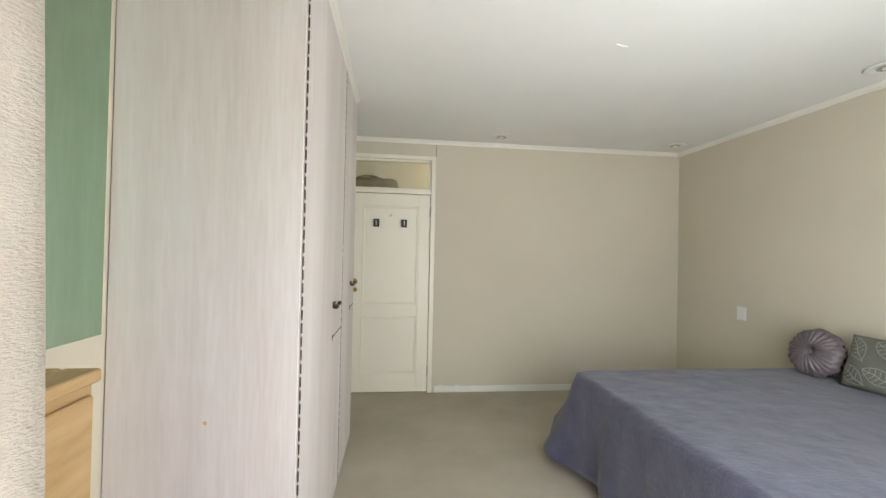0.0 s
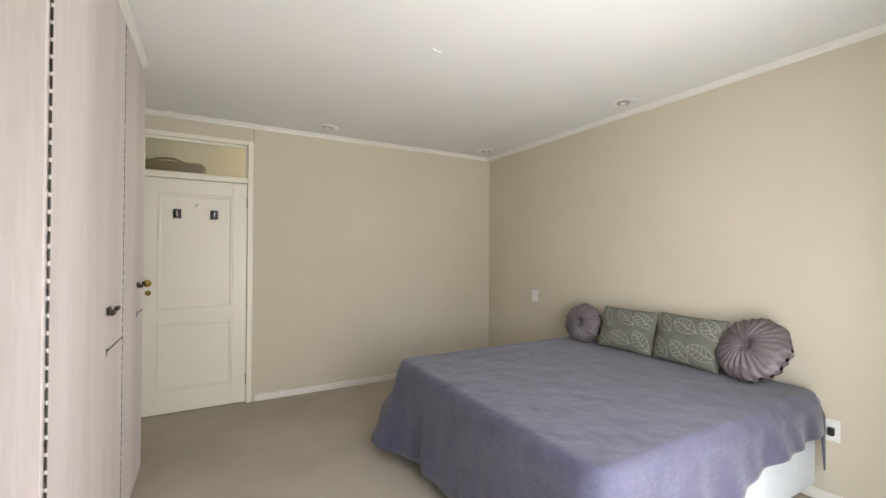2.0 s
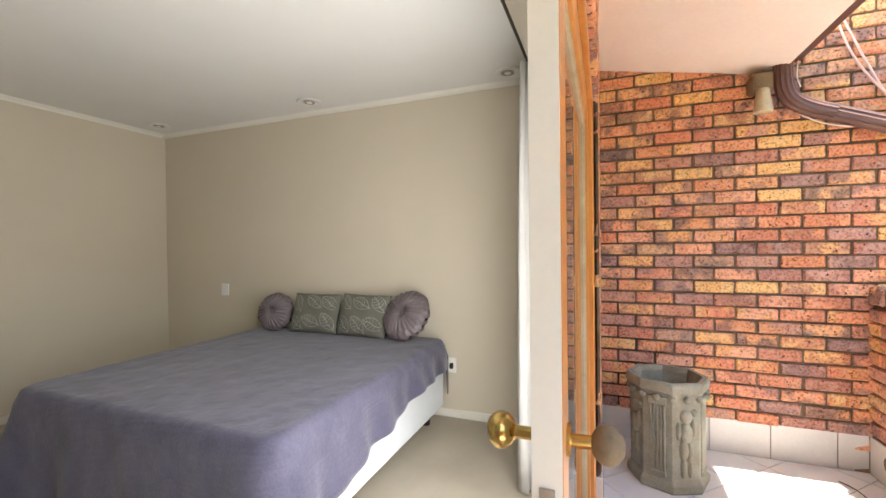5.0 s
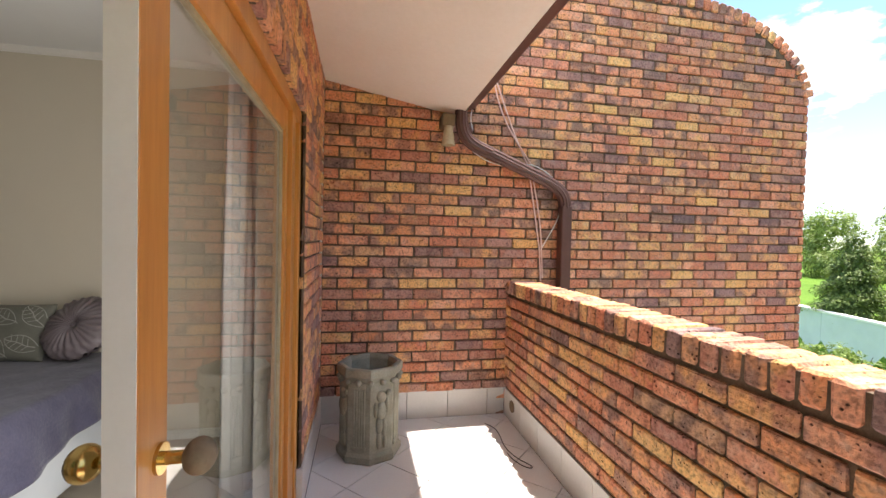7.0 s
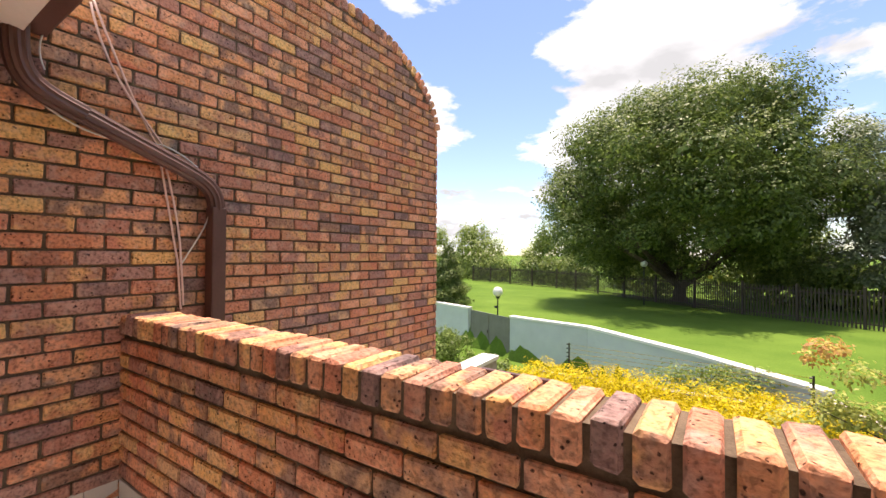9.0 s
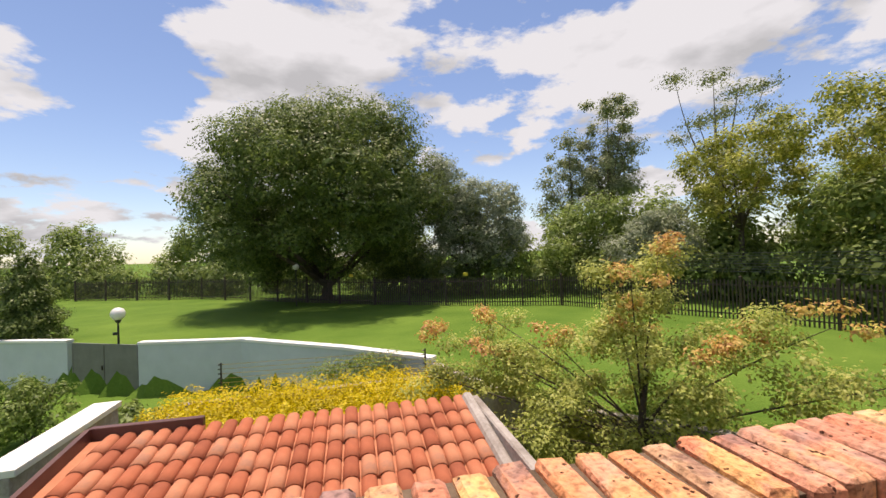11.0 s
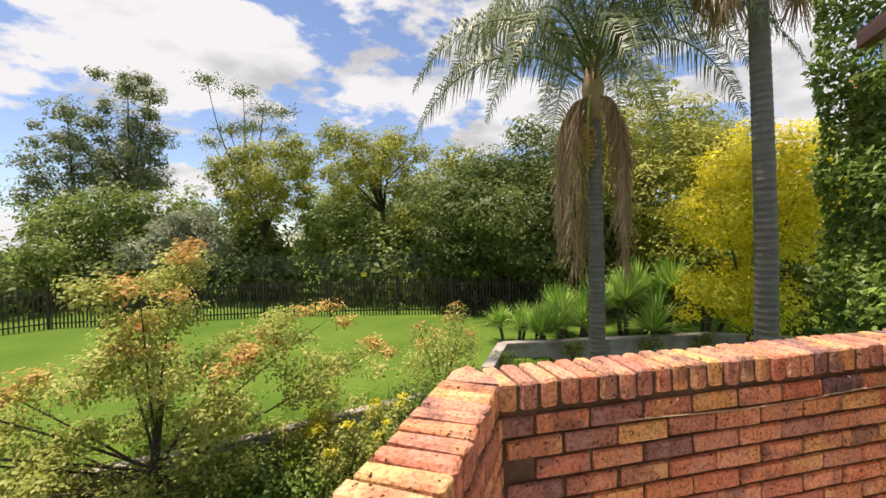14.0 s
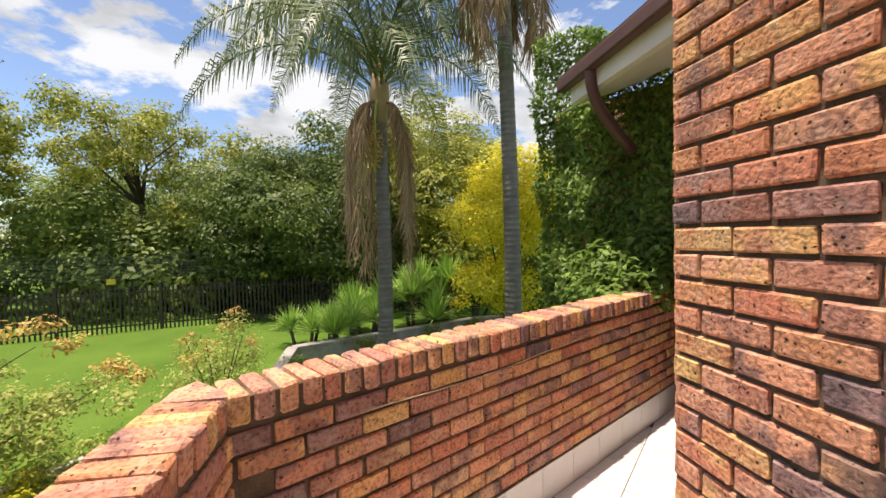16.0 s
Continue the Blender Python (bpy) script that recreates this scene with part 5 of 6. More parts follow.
bm = bmesh.new()
xs = [-1500, -400, -120, -60] + [-40 + 0.5 * k for k in range(141)] + [40, 60, 120, 400, 1500]
ys_ = [-1500, -400, -120, -70] + [-50 + 0.5 * k for k in range(111)] + [10, 30, 100, 400, 1500]
gv = [[bm.verts.new((x, y, ground_z(x, y))) for y in ys_] for x in xs]
for i in range(len(xs) - 1):
    for j in range(len(ys_) - 1):
        bm.faces.new((gv[i][j], gv[i + 1][j], gv[i + 1][j + 1], gv[i][j + 1]))
M_LAWN = varied("mown_lawn", (0.062, 0.135, 0.018), (0.125, 0.215, 0.035), 0.35, 0.95, 14, 0.6, spec=0.1, dist=0.05)
gr = structure("ground", bm, M_LAWN, "bright green mown lawn and lower garden")

# ---- boundary wall, gate, low walls ----
M_RENDER = varied("pale_blue_grey_render", (0.46, 0.52, 0.54), (0.56, 0.62, 0.64), 1.2, 0.85, 40, 0.2)
M_COPE = varied("white_coping_paint", (0.72, 0.72, 0.71), (0.80, 0.80, 0.79), 2, 0.7, 30, 0.15)
M_GATE = varied("grey_gate_steel", (0.13, 0.13, 0.12), (0.19, 0.19, 0.18), 2, 0.5, 40, 0.1)
M_STAIN = varied("stained_concrete", (0.20, 0.17, 0.145), (0.46, 0.43, 0.40), 2.2, 0.9, 20, 0.4)
M_FENCE = varied("dark_brown_fence_steel", (0.03, 0.019, 0.014), (0.06, 0.038, 0.028), 3, 0.6, 40, 0.1)


def wall_run(name, pts, t, z0s, z1s, material, cope=None, label=""):
    w = empty(name, (pts[0][0], pts[0][1], z0s[0]), label, "wall")
    o = Vector((pts[0][0], pts[0][1], z0s[0]))
    for k in range(len(pts) - 1):
        a, b = Vector((*pts[k], 0)), Vector((*pts[k + 1], 0))
        d = (b - a).normalized()
        nn = Vector((-d.y, d.x, 0)) * t / 2

        def slab(za0, zb0, za1, zb1, wide, nm, mt):
            m2 = nn * wide
            bm = bmesh.new()
            vs = [bm.verts.new(Vector((p.x, p.y, z)) - o) for p, z in ((a + m2, za0), (b + m2, zb0), (b - m2, zb0), (a - m2, za0), (a + m2, za1), (b + m2, zb1), (b - m2, zb1), (a - m2, za1))]
            for f in ((3, 2, 1, 0), (4, 5, 6, 7), (0, 1, 5, 4), (1, 2, 6, 5), (2, 3, 7, 6), (3, 0, 4, 7)):
                bm.faces.new([vs[i] for i in f])
            bmesh.ops.bevel(bm, geom=bm.edges[:], offset=0.008, segments=1, affect="EDGES")
            part(nm, bm, mt, w)
        slab(z0s[k], z0s[k + 1], z1s[k], z1s[k + 1], 1.0, "wall_panel", material)
        if cope:
            slab(z1s[k] + 0.001, z1s[k + 1] + 0.001, z1s[k] + 0.09, z1s[k + 1] + 0.09, 1.35, "coping", cope)
    return w


wall_run("garden_wall", [(7.72, -16.48), (4.36, -15.77), (1.0, -13.28), (-1.24, -11.28)], 0.22, [-2.9] * 4, [-1.19, -1.19, -1.19, -1.21], M_RENDER, M_COPE, "pale blue-grey rendered garden wall with a white coping")
wall_run("garden_wall", [(16.0, -19.9), (13.29, -18.82), (10.5, -17.85)], 0.22, [-2.9] * 3, [-1.19] * 3, M_RENDER, M_COPE, "pale blue-grey rendered garden wall beside the gate")
wall_run("garden_wall", [(-1.24, -11.28), (-2.6, -8.6), (-5.0, -6.2), (-8.4, -3.4)], 0.2, [-2.9] * 4, [-1.28, -1.45, -1.42, -1.4], M_STAIN, None, "low stained concrete retaining wall at the lawn edge")
wall_run("planter_wall", [(-8.6, -3.16), (-10.7, -3.19), (-13.2, 2.36), (-13.0, 5.0)], 0.2, [-2.2] * 4, [-1.24, -1.2, -1.2, -1.2], M_STAIN, M_STAIN, "grey concrete planter wall below the palms")
wall_run("garden_wall", [(4.7, -6.5), (4.85, -9.0)], 0.3, [-2.9] * 2, [-0.86, -0.92], M_STAIN, M_COPE, "low stained wall with peeling white coping")
wall_run("hedge_kerb", [(4.35, -10.2), (4.1, -8.0)], 0.25, [-2.9] * 2, [-1.5] * 2, M_STAIN, None, "pale concrete edge beside the golden hedge")
wall_run("hedge_kerb", [(4.2, -10.15), (-1.5, -10.5)], 0.2, [-2.9] * 2, [-1.35] * 2, M_STAIN, None, "pale concrete edge behind the golden hedge")

gate = empty("metal_gate", (9.1, -17.15, -2.9), "closed grey sheet-steel double gate in the garden wall", "gate", rz=math.degrees(math.atan2(-16.48 + 17.85, 7.72 - 10.5)))
for s in (-1, 1):
    part("gate_leaf", boxes((min(0, s * 1.42) + 0.02, max(0, s * 1.42) - 0.02, -0.02, 0.02, 0.08, 1.66), bev=0.004), M_GATE, gate)
    part("gate_frame", boxes((s * 1.42 - 0.03, s * 1.42 + 0.03, -0.03, 0.03, 0.0, 1.7), (min(0, s * 1.4), max(0, s * 1.4), -0.026, 0.026, 1.62, 1.69)), M_GATE, gate)
part("gate_handle", boxes((-0.1, -0.06, -0.06, -0.02, 0.8, 0.95), bev=0.005), M_FENCE, gate, "dark gate handle")


def globe_lamp(x, y, z0, h, r):
    l = empty("garden_lamp", (x, y, z0), "white globe garden lamp on a black post", "lamp", "garden globe lamps")
    bm = bmesh.new()
    cyl(bm, (0, 0, -0.2), (0, 0, h), 0.035, 0.03, n=12)
    part("post", bm, M_BLACK, l)
    bm = bmesh.new()
    cyl(bm, (0, 0, h - 0.02), (0, 0, h + 0.08), 0.07, 0.1, n=16)
    part("collar", bm, M_BLACK, l)
    part("side_arm", boxes((0.03, 0.16, -0.02, 0.02, h * 0.55, h * 0.55 + 0.1)), M_BLACK, l)
    bm = bmesh.new()
    bmesh.ops.create_uvsphere(bm, u_segments=24, v_segments=16, radius=r, matrix=Matrix.Translation((0, 0, h + 0.06 + r)))
    part("globe", bm, M_PLASTIC, l, "white globe", True)


globe_lamp(8.7, -17.2, -1.5, 1.0, 0.22)
globe_lamp(4.2, -27.7, -1.5, 2.2, 0.2)

# electric fence on the wall and past the fence
ew = empty("electric_fence", (2.0, -10.8, -1.35), "thin electric fence wires on short black posts", "fence")
for x in (-2.9, 1.6):
    bm = bmesh.new()
    cyl(bm, (x, 0.1 - x * 0.05, 0.0), (x, 0.1 - x * 0.05, 0.62), 0.02, n=8)
    for k in range(6):
        cyl(bm, (x, 0.1 - x * 0.05, 0.08 + k * 0.1), (x + 0.06, 0.1 - x * 0.05, 0.08 + k * 0.1), 0.016, n=6)
    part("post", bm, M_BLACK, ew)
for k in range(6):
    part("wire", tube([(-2.9, 0.245, 0.08 + k * 0.1), (1.6, 0.02, 0.08 + k * 0.1)], 0.006, 4), M_CHROME, ew)

# palisade fence round the lawn, bay by bay
FENCE = [(23.3, -40.7), (12.4, -36.5), (-0.5, -26.3), (-6.4, -22.8), (-10.2, -21.2), (-14.25, -14.3), (-16.1, -8.8), (-16.9, -4.0), (-17.4, 3.0)]


def fence_bay(a, b, h, dense):
    a, b = Vector((*a, -1.52)), Vector((*b, -1.52))
    d = b - a
    ln = d.length
    f = empty("palisade_fence", a, "dark brown steel palisade fence bay at the lawn edge", "fence", "fence bays round the lawn", rz=math.degrees(math.atan2(d.y, d.x)))
    part("post", boxes((-0.05, 0.05, -0.05, 0.05, -0.2, h + 0.12), bev=0.008), M_FENCE, f)
    for z in (0.22, h - 0.25):
        part("rail", boxes((0.05, ln - 0.05, -0.02, 0.02, z, z + 0.05)), M_FENCE, f)
    v, fc = [], []
    n = int(ln / dense)
    for k in range(1, n):
        x = ln * k / n
        z1 = h + 0.01 * math.sin(k * 2.1)
        q = len(v)
        for xx, yy in ((-0.026, -0.03), (0.026, -0.03), (0.026, -0.012), (-0.026, -0.012)):
            v += [(x + xx, yy, 0.03), (x + xx, yy, z1 - 0.06)]
        v.append((x, -0.02, z1))
        for i in range(4):
            j = (i + 1) % 4
            fc.append((q + 2 * i, q + 2 * j, q + 2 * j + 1, q + 2 * i + 1))
            fc.append((q + 2 * i + 1, q + 2 * j + 1, q + 8, q + 8))
    me = bpy.data.meshes.new("paling")
    me.from_pydata(v, [], [tuple(dict.fromkeys(t)) for t in fc])
    ob = link_mesh("paling", me, M_FENCE, f)
    ob["kind"] = "stuff"


for (ax, ay), (bx_, by_) in zip(FENCE, FENCE[1:]):
    ln = math.hypot(bx_ - ax, by_ - ay)
    k = max(1, round(ln / 2.6))
    for i in range(k):
        fence_bay((ax + (bx_ - ax) * i / k, ay + (by_ - ay) * i / k), (ax + (bx_ - ax) * (i + 1) / k, ay + (by_ - ay) * (i + 1) / k), 1.62, 0.13)
wf = empty("wire_fence", (-17.0, -12.5, -1.5), "green electric wires strung above the palisade fence", "fence")
for k in range(8):
    part("wire", tube([(1.2, -6.2, 1.75 + k * 0.12), (0.0, -2.0, 1.75 + k * 0.12), (-1.1, 3.6, 1.75 + k * 0.12), (-1.7, 8.0, 1.75 + k * 0.12)], 0.012, 4), M_GATE, wf)

# ---- tiled roof below ----
roof = empty("tiled_roof", (1.4, -5.8, -0.9), "orange barrel-tile roof of the room below the balcony", "roof")
RX0, RX1, RY0, RY1, RZ0, RZ1 = -0.85, 3.9, -6.75, -4.0, -0.62, -1.05
slope = math.atan2(RZ0 - RZ1, RY1 - RY0)


def tile_mesh(seed):
    """One barrel tile, 0.42 m long, rounded across."""
    bm = bmesh.new()
    rings = []
    rr = random.Random(seed)
    for y, r in ((0, 0.092), (0.21, 0.088), (0.42, 0.082)):
        rings.append([bm.verts.new((r * math.cos(math.pi * k / 8), y, r * 0.75 * math.sin(math.pi * k / 8))) for k in range(9)])
    inner = [bm.verts.new((v.co.x * 0.84, 0.0, v.co.z * 0.8)) for v in rings[0]]
    for a, b in zip(rings, rings[1:]):
        for k in range(8):
            bm.faces.new((a[k], a[k + 1], b[k + 1], b[k]))
    for k in range(8):
        bm.faces.new((inner[k], inner[k + 1], rings[0][k + 1], rings[0][k]))
    bmesh.ops.recalc_face_normals(bm, faces=bm.faces)
    me = bpy.data.meshes.new("roof_tile")
    bm.to_mesh(me)
    bm.free()
    me.polygons.foreach_set("use_smooth", [True] * len(me.polygons))
    me.materials.append(M_CLAY)
    return me


def clay_build(nt, b):
    rnd = any_random(nt)
    f = math_node(nt, "ADD", math_node(nt, "MULTIPLY", rnd, 0.7), math_node(nt, "MULTIPLY", tex(nt, 9, 4), 0.4))
    nt.links.new(ramped(nt, f, [(0.1, (0.27, 0.08, 0.045)), (0.5, (0.43, 0.135, 0.07)), (0.85, (0.52, 0.22, 0.125)), (1.0, (0.33, 0.18, 0.13))]), b.inputs["Base Color"])
    bumped(nt, b, tex(nt, 60, 4), 0.3, 0.005)


M_CLAY = mat("terracotta_roof_tile_single", clay_build, 0.85, 0, 0.2)
TILES = [tile_mesh(k) for k in range(3)]
o = Vector((1.4, -5.8, -0.9))
mid_y, mid_z = (RY0 + RY1) / 2, (RZ0 + RZ1) / 2
bm = bmesh.new()
vs = [bm.verts.new(Vector(p) - o) for p in ((RX0, RY0, RZ0 - 0.03), (RX1, RY0, RZ0 - 0.03), (RX1, RY1, RZ1 - 0.03), (RX0, RY1, RZ1 - 0.03), (RX0, RY0, RZ0 - 0.2), (RX1, RY0, RZ0 - 0.2), (RX1, RY1, RZ1 - 0.2), (RX0, RY1, RZ1 - 0.2))]
for f in ((0, 1, 2, 3), (7, 6, 5, 4), (0, 4, 5, 1), (1, 5, 6, 2), (2, 6, 7, 3), (3, 7, 4, 0)):
    bm.faces.new([vs[i] for i in f])
part("roof_deck", bm, M_CLAY, roof)
xk = RX0 + 0.1
tr = random.Random(3)
while xk < RX1 - 0.05:
    yk = RY1
    while yk > RY0 + 0.05:
        t = (yk - RY0) / (RY1 - RY0)
        z = RZ0 + (RZ1 - RZ0) * t
        ob = new("roof_tile", TILES[tr.randrange(3)])
        ob.parent = roof
        ob.matrix_world = Matrix.Translation((xk + tr.uniform(-0.006, 0.006), yk, z - 0.02)) @ pose(0, 0, 0, math.degrees(slope) - 1.5, 0, 180 + tr.uniform(-1, 1)) @ pose(0, 0, 0)
        yk -= 0.345
    xk += 0.192
bm = tube([Vector((RX0 - 0.02, RY0, RZ0 + 0.02)) - o, Vector((RX0 - 0.05, RY1, RZ1 + 0.02)) - o], 0.08, 10)
part("verge_tile_line", bm, M_STAIN, roof, "mossy dark verge")
part("fascia", boxes((RX1 - 1.25 - o.x, RX1 + 0.03 - o.x, RY0 - 0.12 - o.y, RY0 - 0.03 - o.y, RZ0 - 0.12 - o.z, RZ0 + 0.12 - o.z), bev=0.006), M_PIPE, roof, "brown painted fascia")
bm = bmesh.new()
vs = [bm.verts.new(Vector(p) - o) for p in [(x, y, z + dz) for dz in (-0.14, 0.12) for x, y, z in ((RX1, RY0 - 0.03, RZ0), (RX1 + 0.06, RY0 - 0.03, RZ0), (RX1 + 0.06, RY1, RZ1), (RX1, RY1, RZ1))]]
for f in ((3, 2, 1, 0), (4, 5, 6, 7), (0, 1, 5, 4), (1, 2, 6, 5), (2, 3, 7, 6), (3, 0, 4, 7)):
    bm.faces.new([vs[k] for k in f])
part("barge_board", bm, M_PIPE, roof, "brown painted side board")
structure("wall_lower_room", boxes((RX0 + 0.1, RX1, RY0 + 0.15, -1.7, -3.2, -1.1)), M_RENDER, "rendered wall of the lower room")
structure("trim_flashing", boxes((RX0 - 0.22, RX0 - 0.1, RY0 - 0.1, RY1, -1.3, -0.62), bev=0.02), M_STAIN, "stained parapet edge beside the tiled roof")

# ---- trees ----
tree("tree", "huge dark green spreading tree behind the fence", (2.6, -31.6, -1.6), lobes_in(2.2, -28.5, 5.75, 8.0, 7.6, 6.3, 110, 1.38, 1) + lobes_in(2.0, -31.5, 1.6, 7.6, 3.4, 2.4, 34, 1.1, 71), 215000, 0.18, L_DARK, 0.4, 12)
tree("tree", "silver-green bushy tree beside the fence", (-8.2, -29.7, -1.6), lobes_in(-8.2, -29.7, 3.2, 3.9, 3.2, 4.0, 34, 1.0, 2) + lobes_in(-6.6, -30.6, 5.6, 2.4, 2.2, 3.0, 14, 0.8, 52), 46000, 0.18, L_SILVER, 0.25, 6)
tree("tree", "tall airy grey-green gum tree", (-25.4, -45.9, -1.6), lobes_in(-25.4, -45.9, 8.6, 4.6, 3.6, 7.4, 26, 1.15, 3), 12000, 0.30, L_EUC, 0.28, 14, 0.1)
tree("tree", "tall airy grey-green gum tree", (-28.9, -43.6, -1.6), lobes_in(-28.9, -43.6, 11.8, 4.4, 3.6, 10.6, 30, 1.25, 4), 15000, 0.30, L_EUC, 0.32, 16, 0.1)
tree("conifer", "dense dark green conical shrub tree", (13.1, -19.9, -2.9), [(13.1, -19.9, -1.0 + k * 0.42, 1.2 - k * 0.13, 1.2 - k * 0.13, 0.7) for k in range(7)], 18000, 0.11, L_DARK, 0.12, 0)
tree("tree", "olive yellow-green tree behind the fence", (-19.0, -18.4, -1.6), lobes_in(-19.0, -18.4, 4.9, 3.9, 3.2, 3.0, 30, 0.75, 5), 17000, 0.17, L_OLIVE, 0.14, 8, 0.15)
tree("tree", "olive yellow-green leaning tree behind the fence", (-23.0, -12.6, -1.6), lobes_in(-21.8, -13.4, 6.2, 5.2, 3.4, 2.6, 30, 0.75, 6), 17000, 0.17, L_OLIVE, 0.15, 9, 0.15)
tree("tree", "dense dark green tree behind the palms", (-19.6, -4.4, -1.6), lobes_in(-19.6, -3.9, 2.7, 5.0, 4.6, 4.3, 60, 1.05, 7), 84000, 0.16, L_DARK, 0.35, 8)
tree("tree", "dense green tree behind the palms", (-20.5, 1.6, -1.6), lobes_in(-20.5, 1.9, 3.4, 5.6, 4.6, 5.0, 60, 1.1, 8), 74000, 0.16, L_OLIVE, 0.35, 8)
tree("tree", "dense green tree beyond the fence", (-24.0, -8.5, -1.6), lobes_in(-24.0, -8.5, 2.8, 4.6, 4.0, 4.0, 30, 1.2, 9), 34000, 0.2, L_OLIVE, 0.3, 5)
tree("tree", "dense green tree beyond the fence", (-28.5, -17.5, -1.6), lobes_in(-28.5, -17.5, 2.4, 5.4, 4.4, 4.6, 30, 1.4, 19), 30000, 0.24, L_MID, 0.3, 6)
tree("tree", "blue-grey bushy tree behind the fence", (-16.6, -21.4, -1.6), lobes_in(-16.6, -21.4, 1.6, 2.0, 2.0, 3.0, 14, 0.9, 10), 12000, 0.17, L_SILVER, 0.15, 4)
tree("tree", "bright green bush behind the fence", (-16.5, -27.0, -1.6), lobes_in(-16.5, -27.0, 1.6, 4.4, 3.0, 3.2, 20, 1.2, 11), 18000, 0.22, L_MID, 0.2, 4)
tree("shrub", "golden-yellow leafed large shrub beside the palm", (-12.4, 3.0, -2.0), lobes_in(-12.4, 3.3, 2.6, 1.9, 1.9, 2.3, 18, 0.75, 12) + lobes_in(-12.0, 2.5, 0.1, 1.5, 1.4, 1.2, 10, 0.55, 62), 34000, 0.10, L_YELLOW, 0.1, 6, category="shrub")


def wood_band():
    """Thick undergrowth beyond the fence."""
    lob = []
    r = random.Random(21)
    pts = [(50, -52), (30, -49), (13, -45), (0, -39), (-10, -31), (-17, -28), (-21, -19), (-22, -9), (-23, 0), (-22, 8), (-14, 12)]
    for (ax, ay), (bx2, by2) in zip(pts, pts[1:]):
        ln = math.hypot(bx2 - ax, by2 - ay)
        k = int(ln / 0.8)
        for i in range(k):
            f = i / k
            s = r.uniform(1.2, 2.2)
            lob.append((ax + (bx2 - ax) * f + r.uniform(-2, 2), ay + (by2 - ay) * f + r.uniform(-2, 2), r.uniform(-0.8, 4.6) - 0.3, s, s, s * 0.9))
    p, d = crown_points(lob, 120000, 0.5)
    ob = leaves("undergrowth", p, d * 0.8 + np.array((0, 0, 0.5)), 0.33, L_MID, None)
    tagged(ob, "mixed green undergrowth and trees beyond the fence", "undergrowth", "", "stuff")
    # low shrubs in the darker leaf colour, which paints the shade behind the fence
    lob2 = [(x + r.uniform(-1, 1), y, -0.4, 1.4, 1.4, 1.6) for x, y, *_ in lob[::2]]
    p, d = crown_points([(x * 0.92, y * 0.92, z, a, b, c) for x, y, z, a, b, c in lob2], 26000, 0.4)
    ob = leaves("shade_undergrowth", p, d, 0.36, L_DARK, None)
    tagged(ob, "low shrubs along the fence, shade put in by a darker leaf colour", "undergrowth", "", "stuff")


wood_band()


def bare_tree():
    t = empty("bare_tree", (-28.7, -28.7, -1.6), "tall thin almost leafless pale tree", "tree")
    r = random.Random(8)
    part("trunk", tube([(0, 0, -0.3), (0.2, 0, 5), (0.1, 0.2, 10)], 0.2, 8, [0.3, 0.22, 0.15]), M_PALMBARK, t, smooth=True)
    ends = []
    for k in range(9):
        a = k * 2.4
        e = (4.4 * math.cos(a) * r.uniform(0.3, 1), 4.4 * math.sin(a) * r.uniform(0.3, 1), r.uniform(12.5, 18.0))
        part("limb", tube(bezier((0.1, 0.2, 6.5 + k * 0.4), (e[0] * 0.2, e[1] * 0.2, 9.5 + r.uniform(-1, 1)), (e[0] * (0.5 + r.uniform(0, 0.4)), e[1] * 0.8, 11 + r.uniform(-1, 2)), e), 0.08, 6, [0.13 - 0.009 * q for q in range(13)]), M_PALMBARK, t, smooth=True)
        ends.append((*e, 0.9, 0.9, 0.5))
    p, d = crown_points([(a, b, c - 0.3, 1.5, 1.5, 0.7) for a, b, c, *_ in ends], 3600, 0.0)
    leaves("sparse_leaves", p, d, 0.22, L_EUC, t)


bare_tree()


